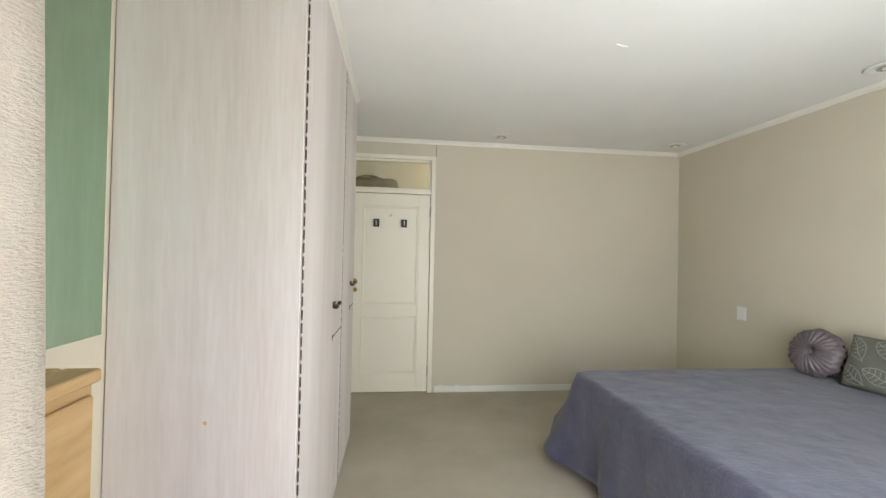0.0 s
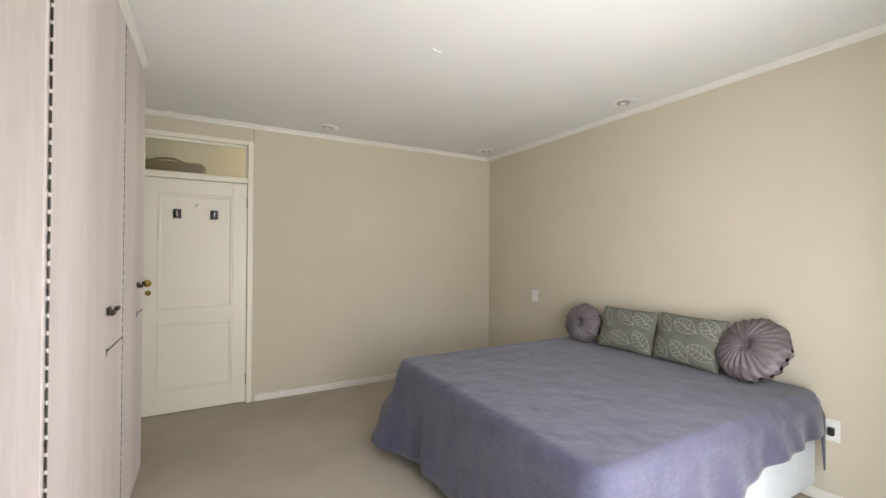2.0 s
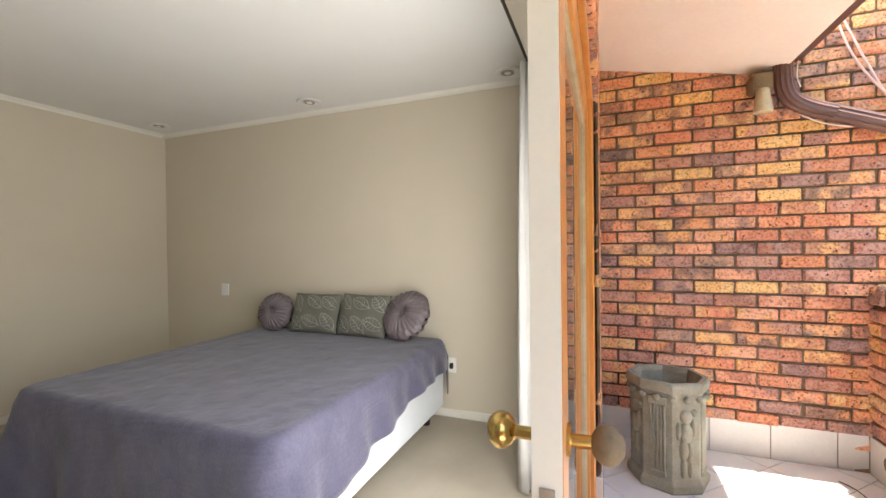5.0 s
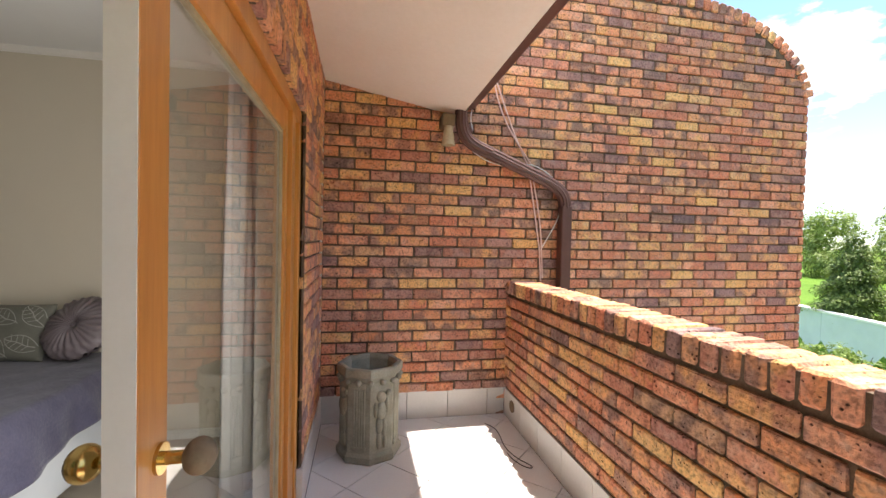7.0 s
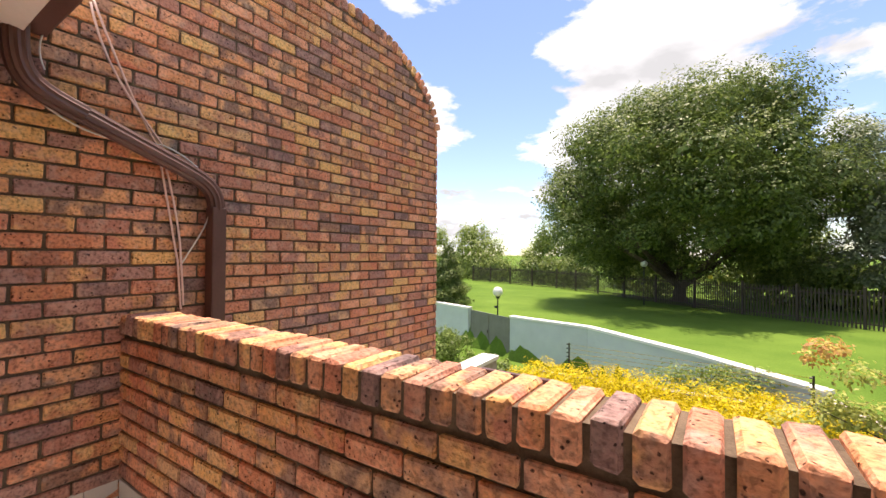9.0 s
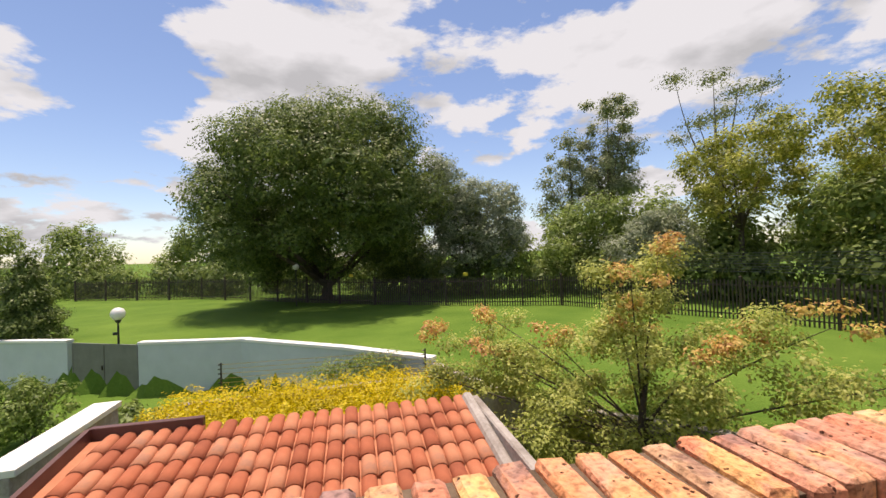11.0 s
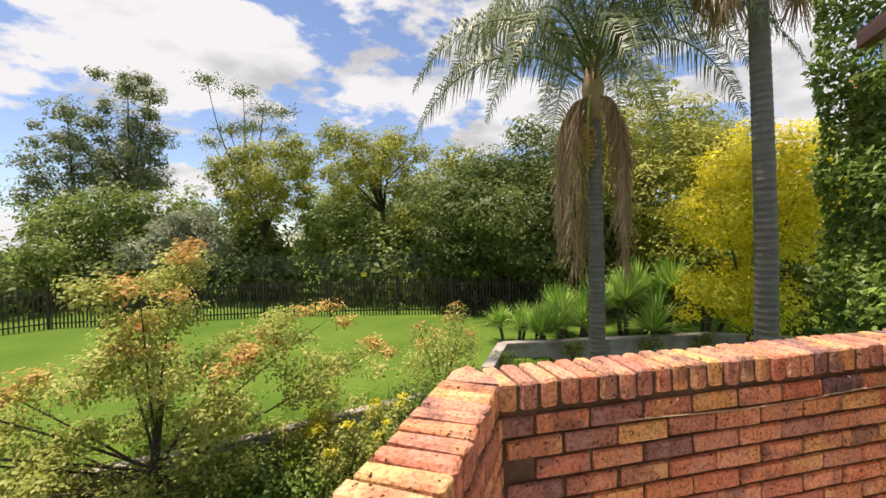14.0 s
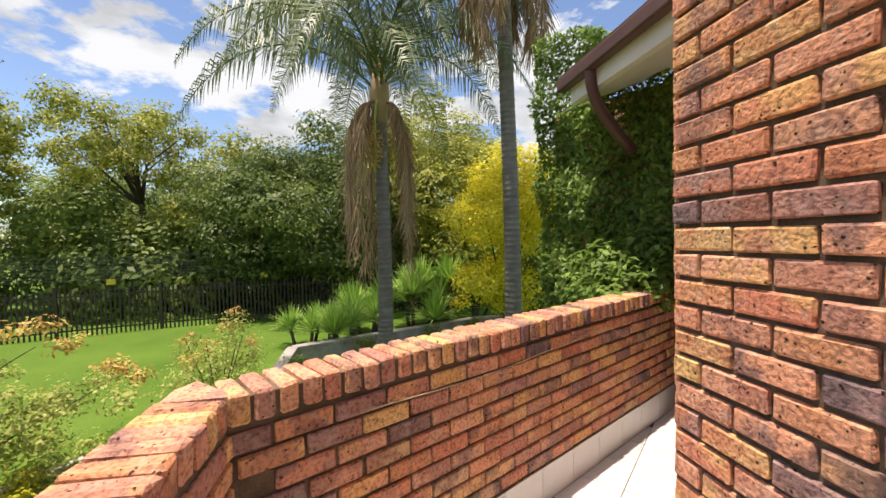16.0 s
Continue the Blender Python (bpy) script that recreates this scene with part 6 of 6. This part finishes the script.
# ---- foreground tree with orange tips ----
def maple():
    base = Vector((-3.9, -6.9, -2.85))
    t = empty("small_tree", base, "airy pale-olive small tree with orange and yellow young leaves", "tree")
    r = random.Random(4)
    part("trunk", tube([(0, 0, -0.2), (-0.05, 0.05, 0.7), (0.02, 0.02, 1.5), (-0.05, 0.1, 2.4)], 0.06, 10, [0.1, 0.075, 0.06, 0.035]), M_BARK, t, smooth=True)
    lob, tips = [], []
    targets = [(0.3, -0.2, 3.3), (-0.9, 0.9, 3.0), (1.1, -0.9, 2.7), (2.2, -1.0, 2.5), (3.0, -1.5, 2.9), (-1.7, 1.7, 3.2), (-2.3, 2.3, 2.6), (0.5, 0.5, 3.9), (-0.3, 0.2, 4.3), (1.6, 0.2, 2.0), (-1.0, 0.6, 2.0),
               (0.4, 0.8, 1.6), (2.6, -0.3, 1.7), (-1.7, 1.0, 1.5), (0.9, -1.5, 2.2), (-0.6, -0.8, 2.6), (3.5, -1.2, 2.3), (1.9, -1.9, 3.0), (-0.1, 1.2, 2.8), (1.3, 0.9, 1.3)]
    for k, (x, y, z) in enumerate(targets):
        st_z = min(2.2, max(0.5, z * 0.45))
        part("branch", tube(bezier((0, 0, st_z), (x * 0.25, y * 0.25, st_z + 0.5), (x * 0.7, y * 0.7, z - 0.4), (x, y, z)), 0.02, 6, [0.024 - 0.0016 * q for q in range(13)]), M_BARK, t, smooth=True)
        for q in range(13):
            s = r.uniform(0.18, 0.42)
            lob.append((x * r.uniform(0.55, 1.1) + r.uniform(-0.45, 0.45), y * r.uniform(0.55, 1.1) + r.uniform(-0.45, 0.45), z - r.uniform(-0.1, 1.3), s, s, s * 0.6))
        if z > 2.4:
            for q in range(3):
                tips.append((x + r.uniform(-0.3, 0.3), y + r.uniform(-0.3, 0.3), z + r.uniform(-0.1, 0.3), 0.24, 0.24, 0.13))
    p, d = crown_points(lob, 46000, 0.1)
    leaves("leaves", p, d * 0.6 + np.array((0, 0, 0.6)), 0.07, L_MAPLE, t, 0.55)
    p, d = crown_points(tips, 4200, 0.1)
    leaves("young_leaves", p, d * 0.6 + np.array((0, 0, 0.6)), 0.075, L_TIP, t, 0.55)


maple()


def bush(name, label, x, y, z0, rx, ry, rz, n, size, material, seed, tips=None, hollow=0.35, category="shrub"):
    b = empty(name, (x, y, z0), label, category)
    r = random.Random(seed)
    lob = lobes_in(0, 0, rz * 0.5, rx, ry, rz * 0.55, 12, min(rx, rz) * 0.4, seed)
    for k in range(6):
        a = k * 1.1 + seed
        part("stem", tube([(0, 0, -0.1), (rx * 0.3 * math.cos(a), ry * 0.3 * math.sin(a), rz * 0.4), (rx * 0.6 * math.cos(a), ry * 0.6 * math.sin(a), rz * 0.8)], 0.012, 5, [0.02, 0.014, 0.006]), M_BARK, b)
    p, d = crown_points(lob, n, hollow)
    leaves("leaves", p, d * 0.7 + np.array((0, 0, 0.5)), size, material, b)
    if tips:
        p, d = crown_points([(q[0], q[1], q[2] + q[5] * 0.8, q[3] * 0.5, q[4] * 0.5, q[5] * 0.4) for q in lob if q[2] > rz * 0.5], n // 8, 0.2)
        leaves("young_leaves", p, d * 0.7 + np.array((0, 0, 0.5)), size, tips, b)
    return b


bush("shrub", "airy shrub with orange young leaves at the lawn edge", -8.0, -4.0, -1.7, 0.8, 0.8, 1.9, 3200, 0.07, L_MAPLE, 3, L_TIP, 0.1)
bush("shrub", "yellow-green shrub below the parapet", -5.3, -3.9, -2.0, 0.55, 0.55, 1.5, 2200, 0.06, L_MAPLE, 5, L_YELLOW, 0.1)
bush("shrub", "green leafy shrub below the parapet", -3.2, -3.9, -2.8, 1.3, 1.1, 1.5, 9000, 0.07, L_VINE, 6)
bush("shrub", "green leafy shrub below the parapet", -4.9, -2.4, -2.8, 1.3, 1.3, 1.6, 9000, 0.07, L_VINE, 7)
bush("shrub", "green leafy shrub below the small tree", -2.6, -5.6, -2.85, 1.0, 1.0, 1.3, 6000, 0.08, L_MID, 8)
bush("shrub", "green leafy shrub below the small tree", -4.6, -5.2, -2.85, 1.2, 1.0, 1.4, 7000, 0.08, L_VINE, 9)
bush("shrub", "dense dark green shrub against the garden wall", 0.5, -11.8, -2.2, 1.1, 0.6, 1.1, 4500, 0.09, L_MID, 10)
bush("shrub", "rounded green shrub beside the gate", 8.6, -13.0, -2.9, 0.9, 0.9, 1.9, 5000, 0.1, L_MID, 11)
bush("shrub", "grassy green plant clump by the low wall", 5.7, -11.8, -2.85, 0.7, 0.7, 1.1, 3500, 0.14, L_MID, 12)
for k, (x, y) in enumerate(((-9.6, -2.9), (-11.2, -1.4), (-12.2, 0.6), (-12.8, 2.0))):
    bush("trailing_plant", "small green plant trailing over the planter wall", x, y, -1.55, 0.35, 0.35, 0.5, 900, 0.06, L_MID, 30 + k)

bush("shrub", "light green shrub at the low garden wall", -3.4, -7.6, -2.85, 1.1, 0.8, 1.5, 6000, 0.08, L_MAPLE, 41)
bush("shrub", "light green shrub at the low garden wall", -5.4, -4.9, -2.6, 0.9, 0.8, 1.5, 5000, 0.07, L_MAPLE, 42, L_YELLOW, 0.1)
bush("shrub", "light green shrub at the low garden wall", -6.9, -3.9, -2.4, 0.8, 0.7, 1.4, 4500, 0.07, L_VINE, 43)
hd = empty("golden_hedge", (1.4, -8.7, -2.85), "low bright golden-yellow hedge behind the tiled roof", "hedge")
hl = [(x, y, 1.55 + 0.06 * math.sin(x * 3 + y), 0.42, 0.42, 0.3) for x in np.arange(-2.5, 2.7, 0.42) for y in np.arange(-1.3, 1.2, 0.45) if not (abs(x + 0.1) < 0.25 and y > 0.4)]
p, d = crown_points(hl, 52000, 0.55)
leaves("golden_leaves", p, d * 0.6 + np.array((0, 0, 0.7)), 0.06, L_HEDGE, hd)
p, d = crown_points([(x, y, 1.15, 0.45, 0.45, 0.4) for x, y, *_ in hl], 6000, 0.6)
leaves("inner_leaves", p, d, 0.07, L_MID, hd)
for x in (-2.0, 0.0, 2.0):
    part("stem", tube([(x, 0, -0.1), (x + 0.1, 0.1, 0.7), (x, 0.2, 1.4)], 0.03, 6), M_BARK, hd)


# ---- palms and yuccas ----
def frond(base, azim, rise, length, drop, rng, leaflet, hang):
    """Rachis points and leaflet blades of one palm frond."""
    d = Vector((math.cos(azim), math.sin(azim), 0))
    b = Vector(base)
    pts = bezier(b, b + d * length * 0.25 + Vector((0, 0, rise)), b + d * length * 0.7 + Vector((0, 0, rise * 0.9)), b + d * length * 0.92 + Vector((0, 0, rise - drop)), 22)
    V, F = [], []
    for i in range(3, len(pts)):
        t = i / len(pts)
        tan = (pts[i] - pts[i - 1]).normalized()
        side = tan.cross(Vector((0, 0, 1))).normalized()
        for sub in range(5):
            p0 = pts[i - 1].lerp(pts[i], sub / 5)
            for s in (-1, 1):
                ll = leaflet * math.sin(math.pi * min(1, 0.18 + t * 0.8)) * rng.uniform(0.75, 1.15)
                out = (side * s * rng.uniform(0.5, 1.0) + tan * 0.55 + Vector((0, 0, rng.uniform(-0.15, 0.5)))).normalized()
                p1 = p0 + out * ll * 0.5
                p2 = p1 + (out * (1 - hang) + Vector((0, 0, -1)) * hang).normalized() * ll * 0.55
                w = tan * 0.017
                q = len(V)
                V += [p0 - w * 0.7, p0 + w * 0.7, p1 + w, p1 - w, p2 + w * 0.2, p2 - w * 0.2]
                F += [(q, q + 1, q + 2, q + 3), (q + 3, q + 2, q + 4, q + 5)]
    return pts, V, F


def palm(x, y, z0, z1, r, fronds, length, seed, dead, label, seeds=True, dry=(2.6, 3.9)):
    rng = random.Random(seed)
    p = empty("palm_tree", (x, y, z0), label, "palm")
    h = z1 - z0
    n = int(h / 0.11)
    pts, rad = [], []
    for k in range(n + 1):
        for dz, f in ((0.0, 1.0), (0.02, 1.07), (0.035, 1.0)):
            z = -0.3 + (h + 0.3) * k / n + dz
            pts.append((0.10 * math.sin(z * 0.35), 0.03 * math.sin(z * 0.5), z))
            rad.append(r * (1.12 - 0.28 * k / n) * f)
    part("trunk", tube(pts, r, 16, rad), M_PALMBARK, p, smooth=True)
    top_p = Vector(pts[-1])
    part("crownshaft", tube([top_p - Vector((0, 0, 0.1)), top_p + Vector((0, 0, 0.6)), top_p + Vector((0, 0, 1.4))], r, 12, [r * 0.95, r * 1.5, r * 0.6]), L_DEAD, p, "fibrous brown leaf bases", True)
    for k in range(fronds):
        az = k * 2.399 + rng.uniform(-0.2, 0.2)
        lev = k / fronds
        rise = length * (0.30 + 0.55 * lev) * rng.uniform(0.85, 1.1)
        drop = length * (0.62 - 0.25 * lev)
        pts2, V, F = frond(top_p + Vector((0, 0, 0.5 + 0.7 * lev)), az, rise, length * rng.uniform(0.85, 1.1), drop, rng, length * 0.25, 0.72)
        f = arrays("frond", V, F, L_PALM, p)
        part("rachis", tube(pts2, 0.02, 6, [0.035 * (1 - q / 26) for q in range(len(pts2))]), L_PALM, f, smooth=True)
    for k in range(dead):
        az = 1.1 + k * 0.62 + rng.uniform(-0.25, 0.25)
        b = top_p + Vector((0, 0, 0.3))
        dv = Vector((math.cos(az), math.sin(az), 0))
        ln = rng.uniform(*dry)
        line = bezier(b, b + dv * 0.7 + Vector((0, 0, 0.35)), b + dv * 0.85 + Vector((0, 0, -0.9)), b + dv * 0.75 + Vector((0, 0, -ln)), 16)
        V, F = [], []
        for i in range(4, len(line)):
            for sub in range(18):
                p0 = line[i - 1].lerp(line[i], sub / 18)
                out = Vector((rng.uniform(-0.25, 0.25), rng.uniform(-0.25, 0.25), -1)).normalized()
                ll = rng.uniform(0.35, 0.75)
                off = Vector((rng.uniform(-0.24, 0.24), rng.uniform(-0.24, 0.24), 0)) * min(1, i / 8)
                sd = Vector((out.y + 0.3, -out.x + 0.4, 0)).normalized() * 0.012
                q = len(V)
                V += [p0 - sd + off * 0.3, p0 + sd + off * 0.3, p0 + out * ll + sd * 0.3 + off, p0 + out * ll - sd * 0.3 + off]
                F.append((q, q + 1, q + 2, q + 3))
        f = arrays("dry_frond", V, F, L_DEAD, p)
        f["label"] = "hanging dry brown frond"
        part("dry_rachis", tube(line, 0.02, 6, [0.04 * (1 - q / 22) for q in range(len(line))]), L_DEAD, f, smooth=True)
    if seeds:
        c = top_p + Vector((0.35, -0.15, -0.7))
        at = np.array(c) + unit(700) * NPR.uniform(0, 1, (700, 1)) ** 0.5 * np.array((0.22, 0.22, 0.6))
        f = leaves("seed_cluster", at, unit(700), 0.05, L_TIP, p, 0.9)
        f["label"] = "hanging orange seed cluster"
        f["kind"] = "stuff"
        part("seed_stalk", tube(bezier(top_p + Vector((0, 0, 0.4)), top_p + Vector((0.5, -0.1, 0.5)), c + Vector((0.1, 0, 0.5)), c + Vector((0, 0, -0.6))), 0.03, 8), L_MAPLE, p, "pale curved seed stalk")


palm(-9.9, -0.85, -1.5, 4.4, 0.17, 22, 4.3, 2, 8, "queen palm with feathery fronds, dry fronds and an orange seed cluster")
palm(-8.1, 1.75, -2.8, 7.1, 0.165, 18, 3.6, 5, 9, "tall ringed-trunk palm with hanging dry fronds", False, (1.3, 2.1))


def yucca(x, y, z0, s, seed):
    rng = random.Random(seed)
    u = empty("yucca", (x, y, z0), "spiky green yucca clump in the planter bed", "yucca", "yucca clumps")
    for hd_ in range(3):
        o2 = Vector((rng.uniform(-0.5, 0.5), rng.uniform(-0.5, 0.5), rng.uniform(0.2, 0.8))) * s
        V, F = [], []
        for k in range(130):
            a, e = rng.uniform(0, 6.283), rng.uniform(0.15, 1.45)
            d = Vector((math.cos(a) * math.cos(e), math.sin(a) * math.cos(e), math.sin(e)))
            sd = d.cross(Vector((0, 0, 1))).normalized() * 0.019 * s
            ln = rng.uniform(0.6, 0.95) * s
            q = len(V)
            m1 = o2 + d * ln * 0.5
            tip = o2 + d * ln + Vector((0, 0, -0.12 * ln * math.cos(e)))
            V += [o2 - sd * 0.6, o2 + sd * 0.6, m1 + sd, m1 - sd, tip + sd * 0.05, tip - sd * 0.05]
            F += [(q, q + 1, q + 2, q + 3), (q + 3, q + 2, q + 4, q + 5)]
        arrays("leaf_rosette", V, F, L_YUCCA, u)
        part("stem", tube([(o2.x * 0.6, o2.y * 0.6, -0.2), tuple(o2)], 0.05 * s, 8), M_BARK, u)


for k, (x, y, z, s) in enumerate(((-11.8, -2.5, -1.5, 1.05), (-12.2, -1.5, -1.5, 1.15), (-13.4, 0.1, -1.4, 1.5), (-14.2, 1.2, -1.3, 1.6), (-13.6, -1.4, -1.4, 1.3), (-14.0, 2.2, -1.3, 1.3), (-12.3, -3.2, -1.5, 0.95))):
    yucca(x, y, z, s, k)


# ---- vine-covered wall at the end of the balcony ----
va, vb = e2 - N2 * 1.5 + TURN * 0.12, e2 + N2 * 1.6 + TURN * 0.12
vine_wall = core("wall_vine", prism([(va.x, va.y), (vb.x, vb.y), ((vb + TURN * 0.2).x, (vb + TURN * 0.2).y), ((va + TURN * 0.2).x, (va + TURN * 0.2).y)], -3.2, 3.1), "clay-brick wall overgrown with vine")
BRICK_JOBS.append((vine_wall, course_cells(va, N2, -TURN, 3.1, -0.5, 43), 0))
vn = empty("climbing_vine", va, "dense green vine covering the end wall and the parapet end", "vine")
n = 52000
uu = NPR.uniform(-0.12, 2.6, n)
zz = NPR.uniform(-3.0, 3.9, n)
lim = 3.75 + 0.3 * np.sin(uu * 2.3 + 0.6) - 0.30 * uu
keepv = (zz < lim) & ~((uu > 1.7) & (zz < 0.9))
uu, zz = uu[keepv], zz[keepv]
bulge = 0.10 + 0.22 * (0.5 + 0.5 * np.sin(uu * 5.1 + zz * 2.7) * np.cos(zz * 3.9 - uu * 2)) + NPR.uniform(-0.06, 0.06, len(uu))
at = np.outer(uu, np.array(N2)) - np.outer(bulge, np.array(TURN))
at[:, 2] = zz
leaves("vine_leaves", at, np.tile(-np.array(TURN) * 0.8 + np.array((0, 0, 0.4)), (len(at), 1)), 0.085, L_VINE, vn, 0.4, 0.8, 0.5)
lob = [(1.75 * N2.x * 0 + (N2 * s - TURN * b2).x, (N2 * s - TURN * b2).y, z, 0.3, 0.3, 0.22) for s, b2, z in ((1.5, 0.15, 1.25), (1.6, 0.45, 1.22), (1.45, 0.7, 1.2), (1.3, 0.4, 1.45), (1.9, 0.15, 1.3), (2.2, 0.15, 1.2), (1.2, 0.9, 1.1), (1.0, 0.6, 1.3), (0.7, 0.4, 1.0))]
p, d = crown_points(lob, 4200, 0.2)
leaves("overhanging_leaves", p, d * 0.6 + np.array((0, 0, 0.6)), 0.10, L_VINE, vn, 0.42)
for k in range(6):
    s = 0.3 + k * 0.4
    part("vine_stem", tube([tuple(N2 * s + Vector((0, 0, -3))), tuple(N2 * (s + 0.1) - TURN * 0.05 + Vector((0, 0, 0))), tuple(N2 * (s - 0.1) - TURN * 0.05 + Vector((0, 0, 2.8)))], 0.02, 6), M_BARK, vn)


# pale conduit with a loose cable end on the end wall
cd = empty("conduit", e2 + N2 * 0.14 + TURN * 0.085 + Vector((0, 0, 0.9)), "thin white conduit with a loose cable end on the brick wall", "conduit")
part("conduit_pipe", tube([(0, 0, 0.0), (0, 0, 0.45), (0, 0, 0.95)], 0.011, 10), M_PLASTIC, cd, smooth=True)
part("cable_end", tube([tuple(p) for p in bezier((0, 0, 0.0), (0.01, 0, -0.22), tuple(-N2 * 0.16 - TURN * 0.05 + Vector((0, 0, -0.24))), tuple(-N2 * 0.12 - TURN * 0.06 + Vector((0, 0, -0.08))))], 0.005, 8), M_PLASTIC, cd, smooth=True)


# small warning plates on the fence
def warning_plate(x, y, rz):
    w = empty("warning_plate", (x, y, 0.30), "small yellow warning plate on the fence rail", "sign", "warning plates on the fence", rz=rz)
    part("plate", boxes((-0.13, 0.13, -0.012, 0.0, -0.09, 0.09), bev=0.003), M_SIGN, w)
    part("print_bar", boxes((-0.08, 0.08, -0.015, -0.0125, -0.045, -0.02), (-0.04, 0.04, -0.015, -0.0125, 0.01, 0.055)), M_BLACK, w, "dark printed bars")


M_SIGN = varied("yellow_plate_paint", (0.62, 0.46, 0.02), (0.72, 0.56, 0.05), 6, 0.5, 60, 0.05)
for a_, b_, f_ in ((6, 7, 0.7), (5, 6, 0.75), (2, 3, 0.85), (1, 2, 0.9)):
    ax_, ay_ = FENCE[a_]
    bx2_, by2_ = FENCE[b_]
    warning_plate(ax_ + (bx2_ - ax_) * f_ + 0.08, ay_ + (by2_ - ay_) * f_ + 0.08, math.degrees(math.atan2(by2_ - ay_, bx2_ - ax_)) + 180)


# ---- balcony floor tiles ----
def clip_poly(poly, p, nrm):
    """The part of a polygon on the side of the line through p to which nrm points."""
    out = []
    for k in range(len(poly)):
        a, b = poly[k], poly[(k + 1) % len(poly)]
        da, db = (a[0] - p[0]) * nrm[0] + (a[1] - p[1]) * nrm[1], (b[0] - p[0]) * nrm[0] + (b[1] - p[1]) * nrm[1]
        if da >= 0:
            out.append(a)
        if da * db < 0:
            t = da / (da - db)
            out.append((a[0] + (b[0] - a[0]) * t, a[1] + (b[1] - a[1]) * t))
    return out


TS, TG = 0.335, 0.006
q = math.sqrt(0.5)
for i in range(-24, 25):
    for j in range(-24, 25):
        cxx, cyy = 1.2 + (i * q - j * q) * TS, -0.7 + (i * q + j * q) * TS
        h = (TS - TG) / 2
        poly = [(cxx + (a * q - b * q) * h, cyy + (a * q + b * q) * h) for a, b in ((-1, -1), (1, -1), (1, 1), (-1, 1))]
        poly = clip_poly(poly, (WALL_E - 0.014, 0), (-1, 0))
        poly = clip_poly(poly, (0, PAR_Y + 0.014), (0, 1)) if poly else poly
        poly = clip_poly(poly, CORNER + N2 * 0.014, N2) if poly else poly
        if poly and cxx > PIER_W:
            poly = clip_poly(poly, (0, -0.012), (0, -1))
        elif poly:
            poly = clip_poly(poly, (PIER_W, 0.0), -N2)
            poly = clip_poly(poly, e2, -TURN) if poly else poly
        if len(poly) < 3:
            continue
        area = abs(sum(a[0] * b[1] - b[0] * a[1] for a, b in zip(poly, poly[1:] + poly[:1]))) / 2
        if area < 0.002:
            continue
        mx, my = sum(a[0] for a in poly) / len(poly), sum(a[1] for a in poly) / len(poly)
        bm = prism([(a[0] - mx, a[1] - my) for a in poly], -0.012, 0.0)
        bmesh.ops.dissolve_degenerate(bm, dist=0.001, edges=bm.edges[:])
        ob = part("floor_tile", bm, M_TILE, slab)
        ob.location = (mx, my, 0)


# ---- bricks, coping and tiles ----
lay_rng = random.Random(11)
for wall_ob, wall_cells, picked in BRICK_JOBS:
    lay_bricks(wall_ob, wall_cells, picked, lay_rng)
coping(par1, (WALL_E, PAR_Y + 0.004, 0), (-1, 0, 0), (0, 1, 0), WALL_E - CORNER.x - 0.03, first=0.01)
coping(par2, CORNER + N2 * 0.004, TURN, N2, SEG2 - 0.05, first=0.035)

# cut brick where the two copings meet
wedge = part("coping_brick", prism([(0, 0), (-0.03, -0.004), (-0.19, -0.165), (-0.105, -0.205), (0.012, -0.2)], PAR_Z - 0.1, PAR_Z - 0.004), M_BRICK, par2)
wedge.location = (CORNER.x, CORNER.y + 0.004, 0)
# brick-on-edge rim of the rounded gable
arc_y = -0.4
arc_pts = []
while arc_y > WEND:
    arc_pts.append((arc_y, gable(arc_y)))
    arc_y -= 0.002
run, last = 0.0, arc_pts[0]
for q_ in arc_pts[1:]:
    run += math.hypot(q_[0] - last[0], q_[1] - last[1])
    if run > 0.083:
        ob = new("coping_brick", CAP_MESHES[lay_rng.randrange(8)])
        ob.parent = end_wall
        d_ = Vector((0, q_[0] - last[0], q_[1] - last[1])).normalized()
        up_ = Vector((0, d_.z, -d_.y)) if d_.y < 0 else Vector((0, 0, 1))
        up_ = Vector((0, -d_.z, d_.y)) if up_.z < 0 else up_
        rot_ = Matrix((Vector((1, 0, 0)), up_, Vector((1, 0, 0)).cross(up_))).transposed().to_4x4()
        ob.matrix_world = Matrix.Translation(Vector((WALL_E + 0.09 + lay_rng.uniform(-0.006, 0.006), q_[0], q_[1])) - up_ * 0.06) @ rot_
        run = 0.0
    last = q_
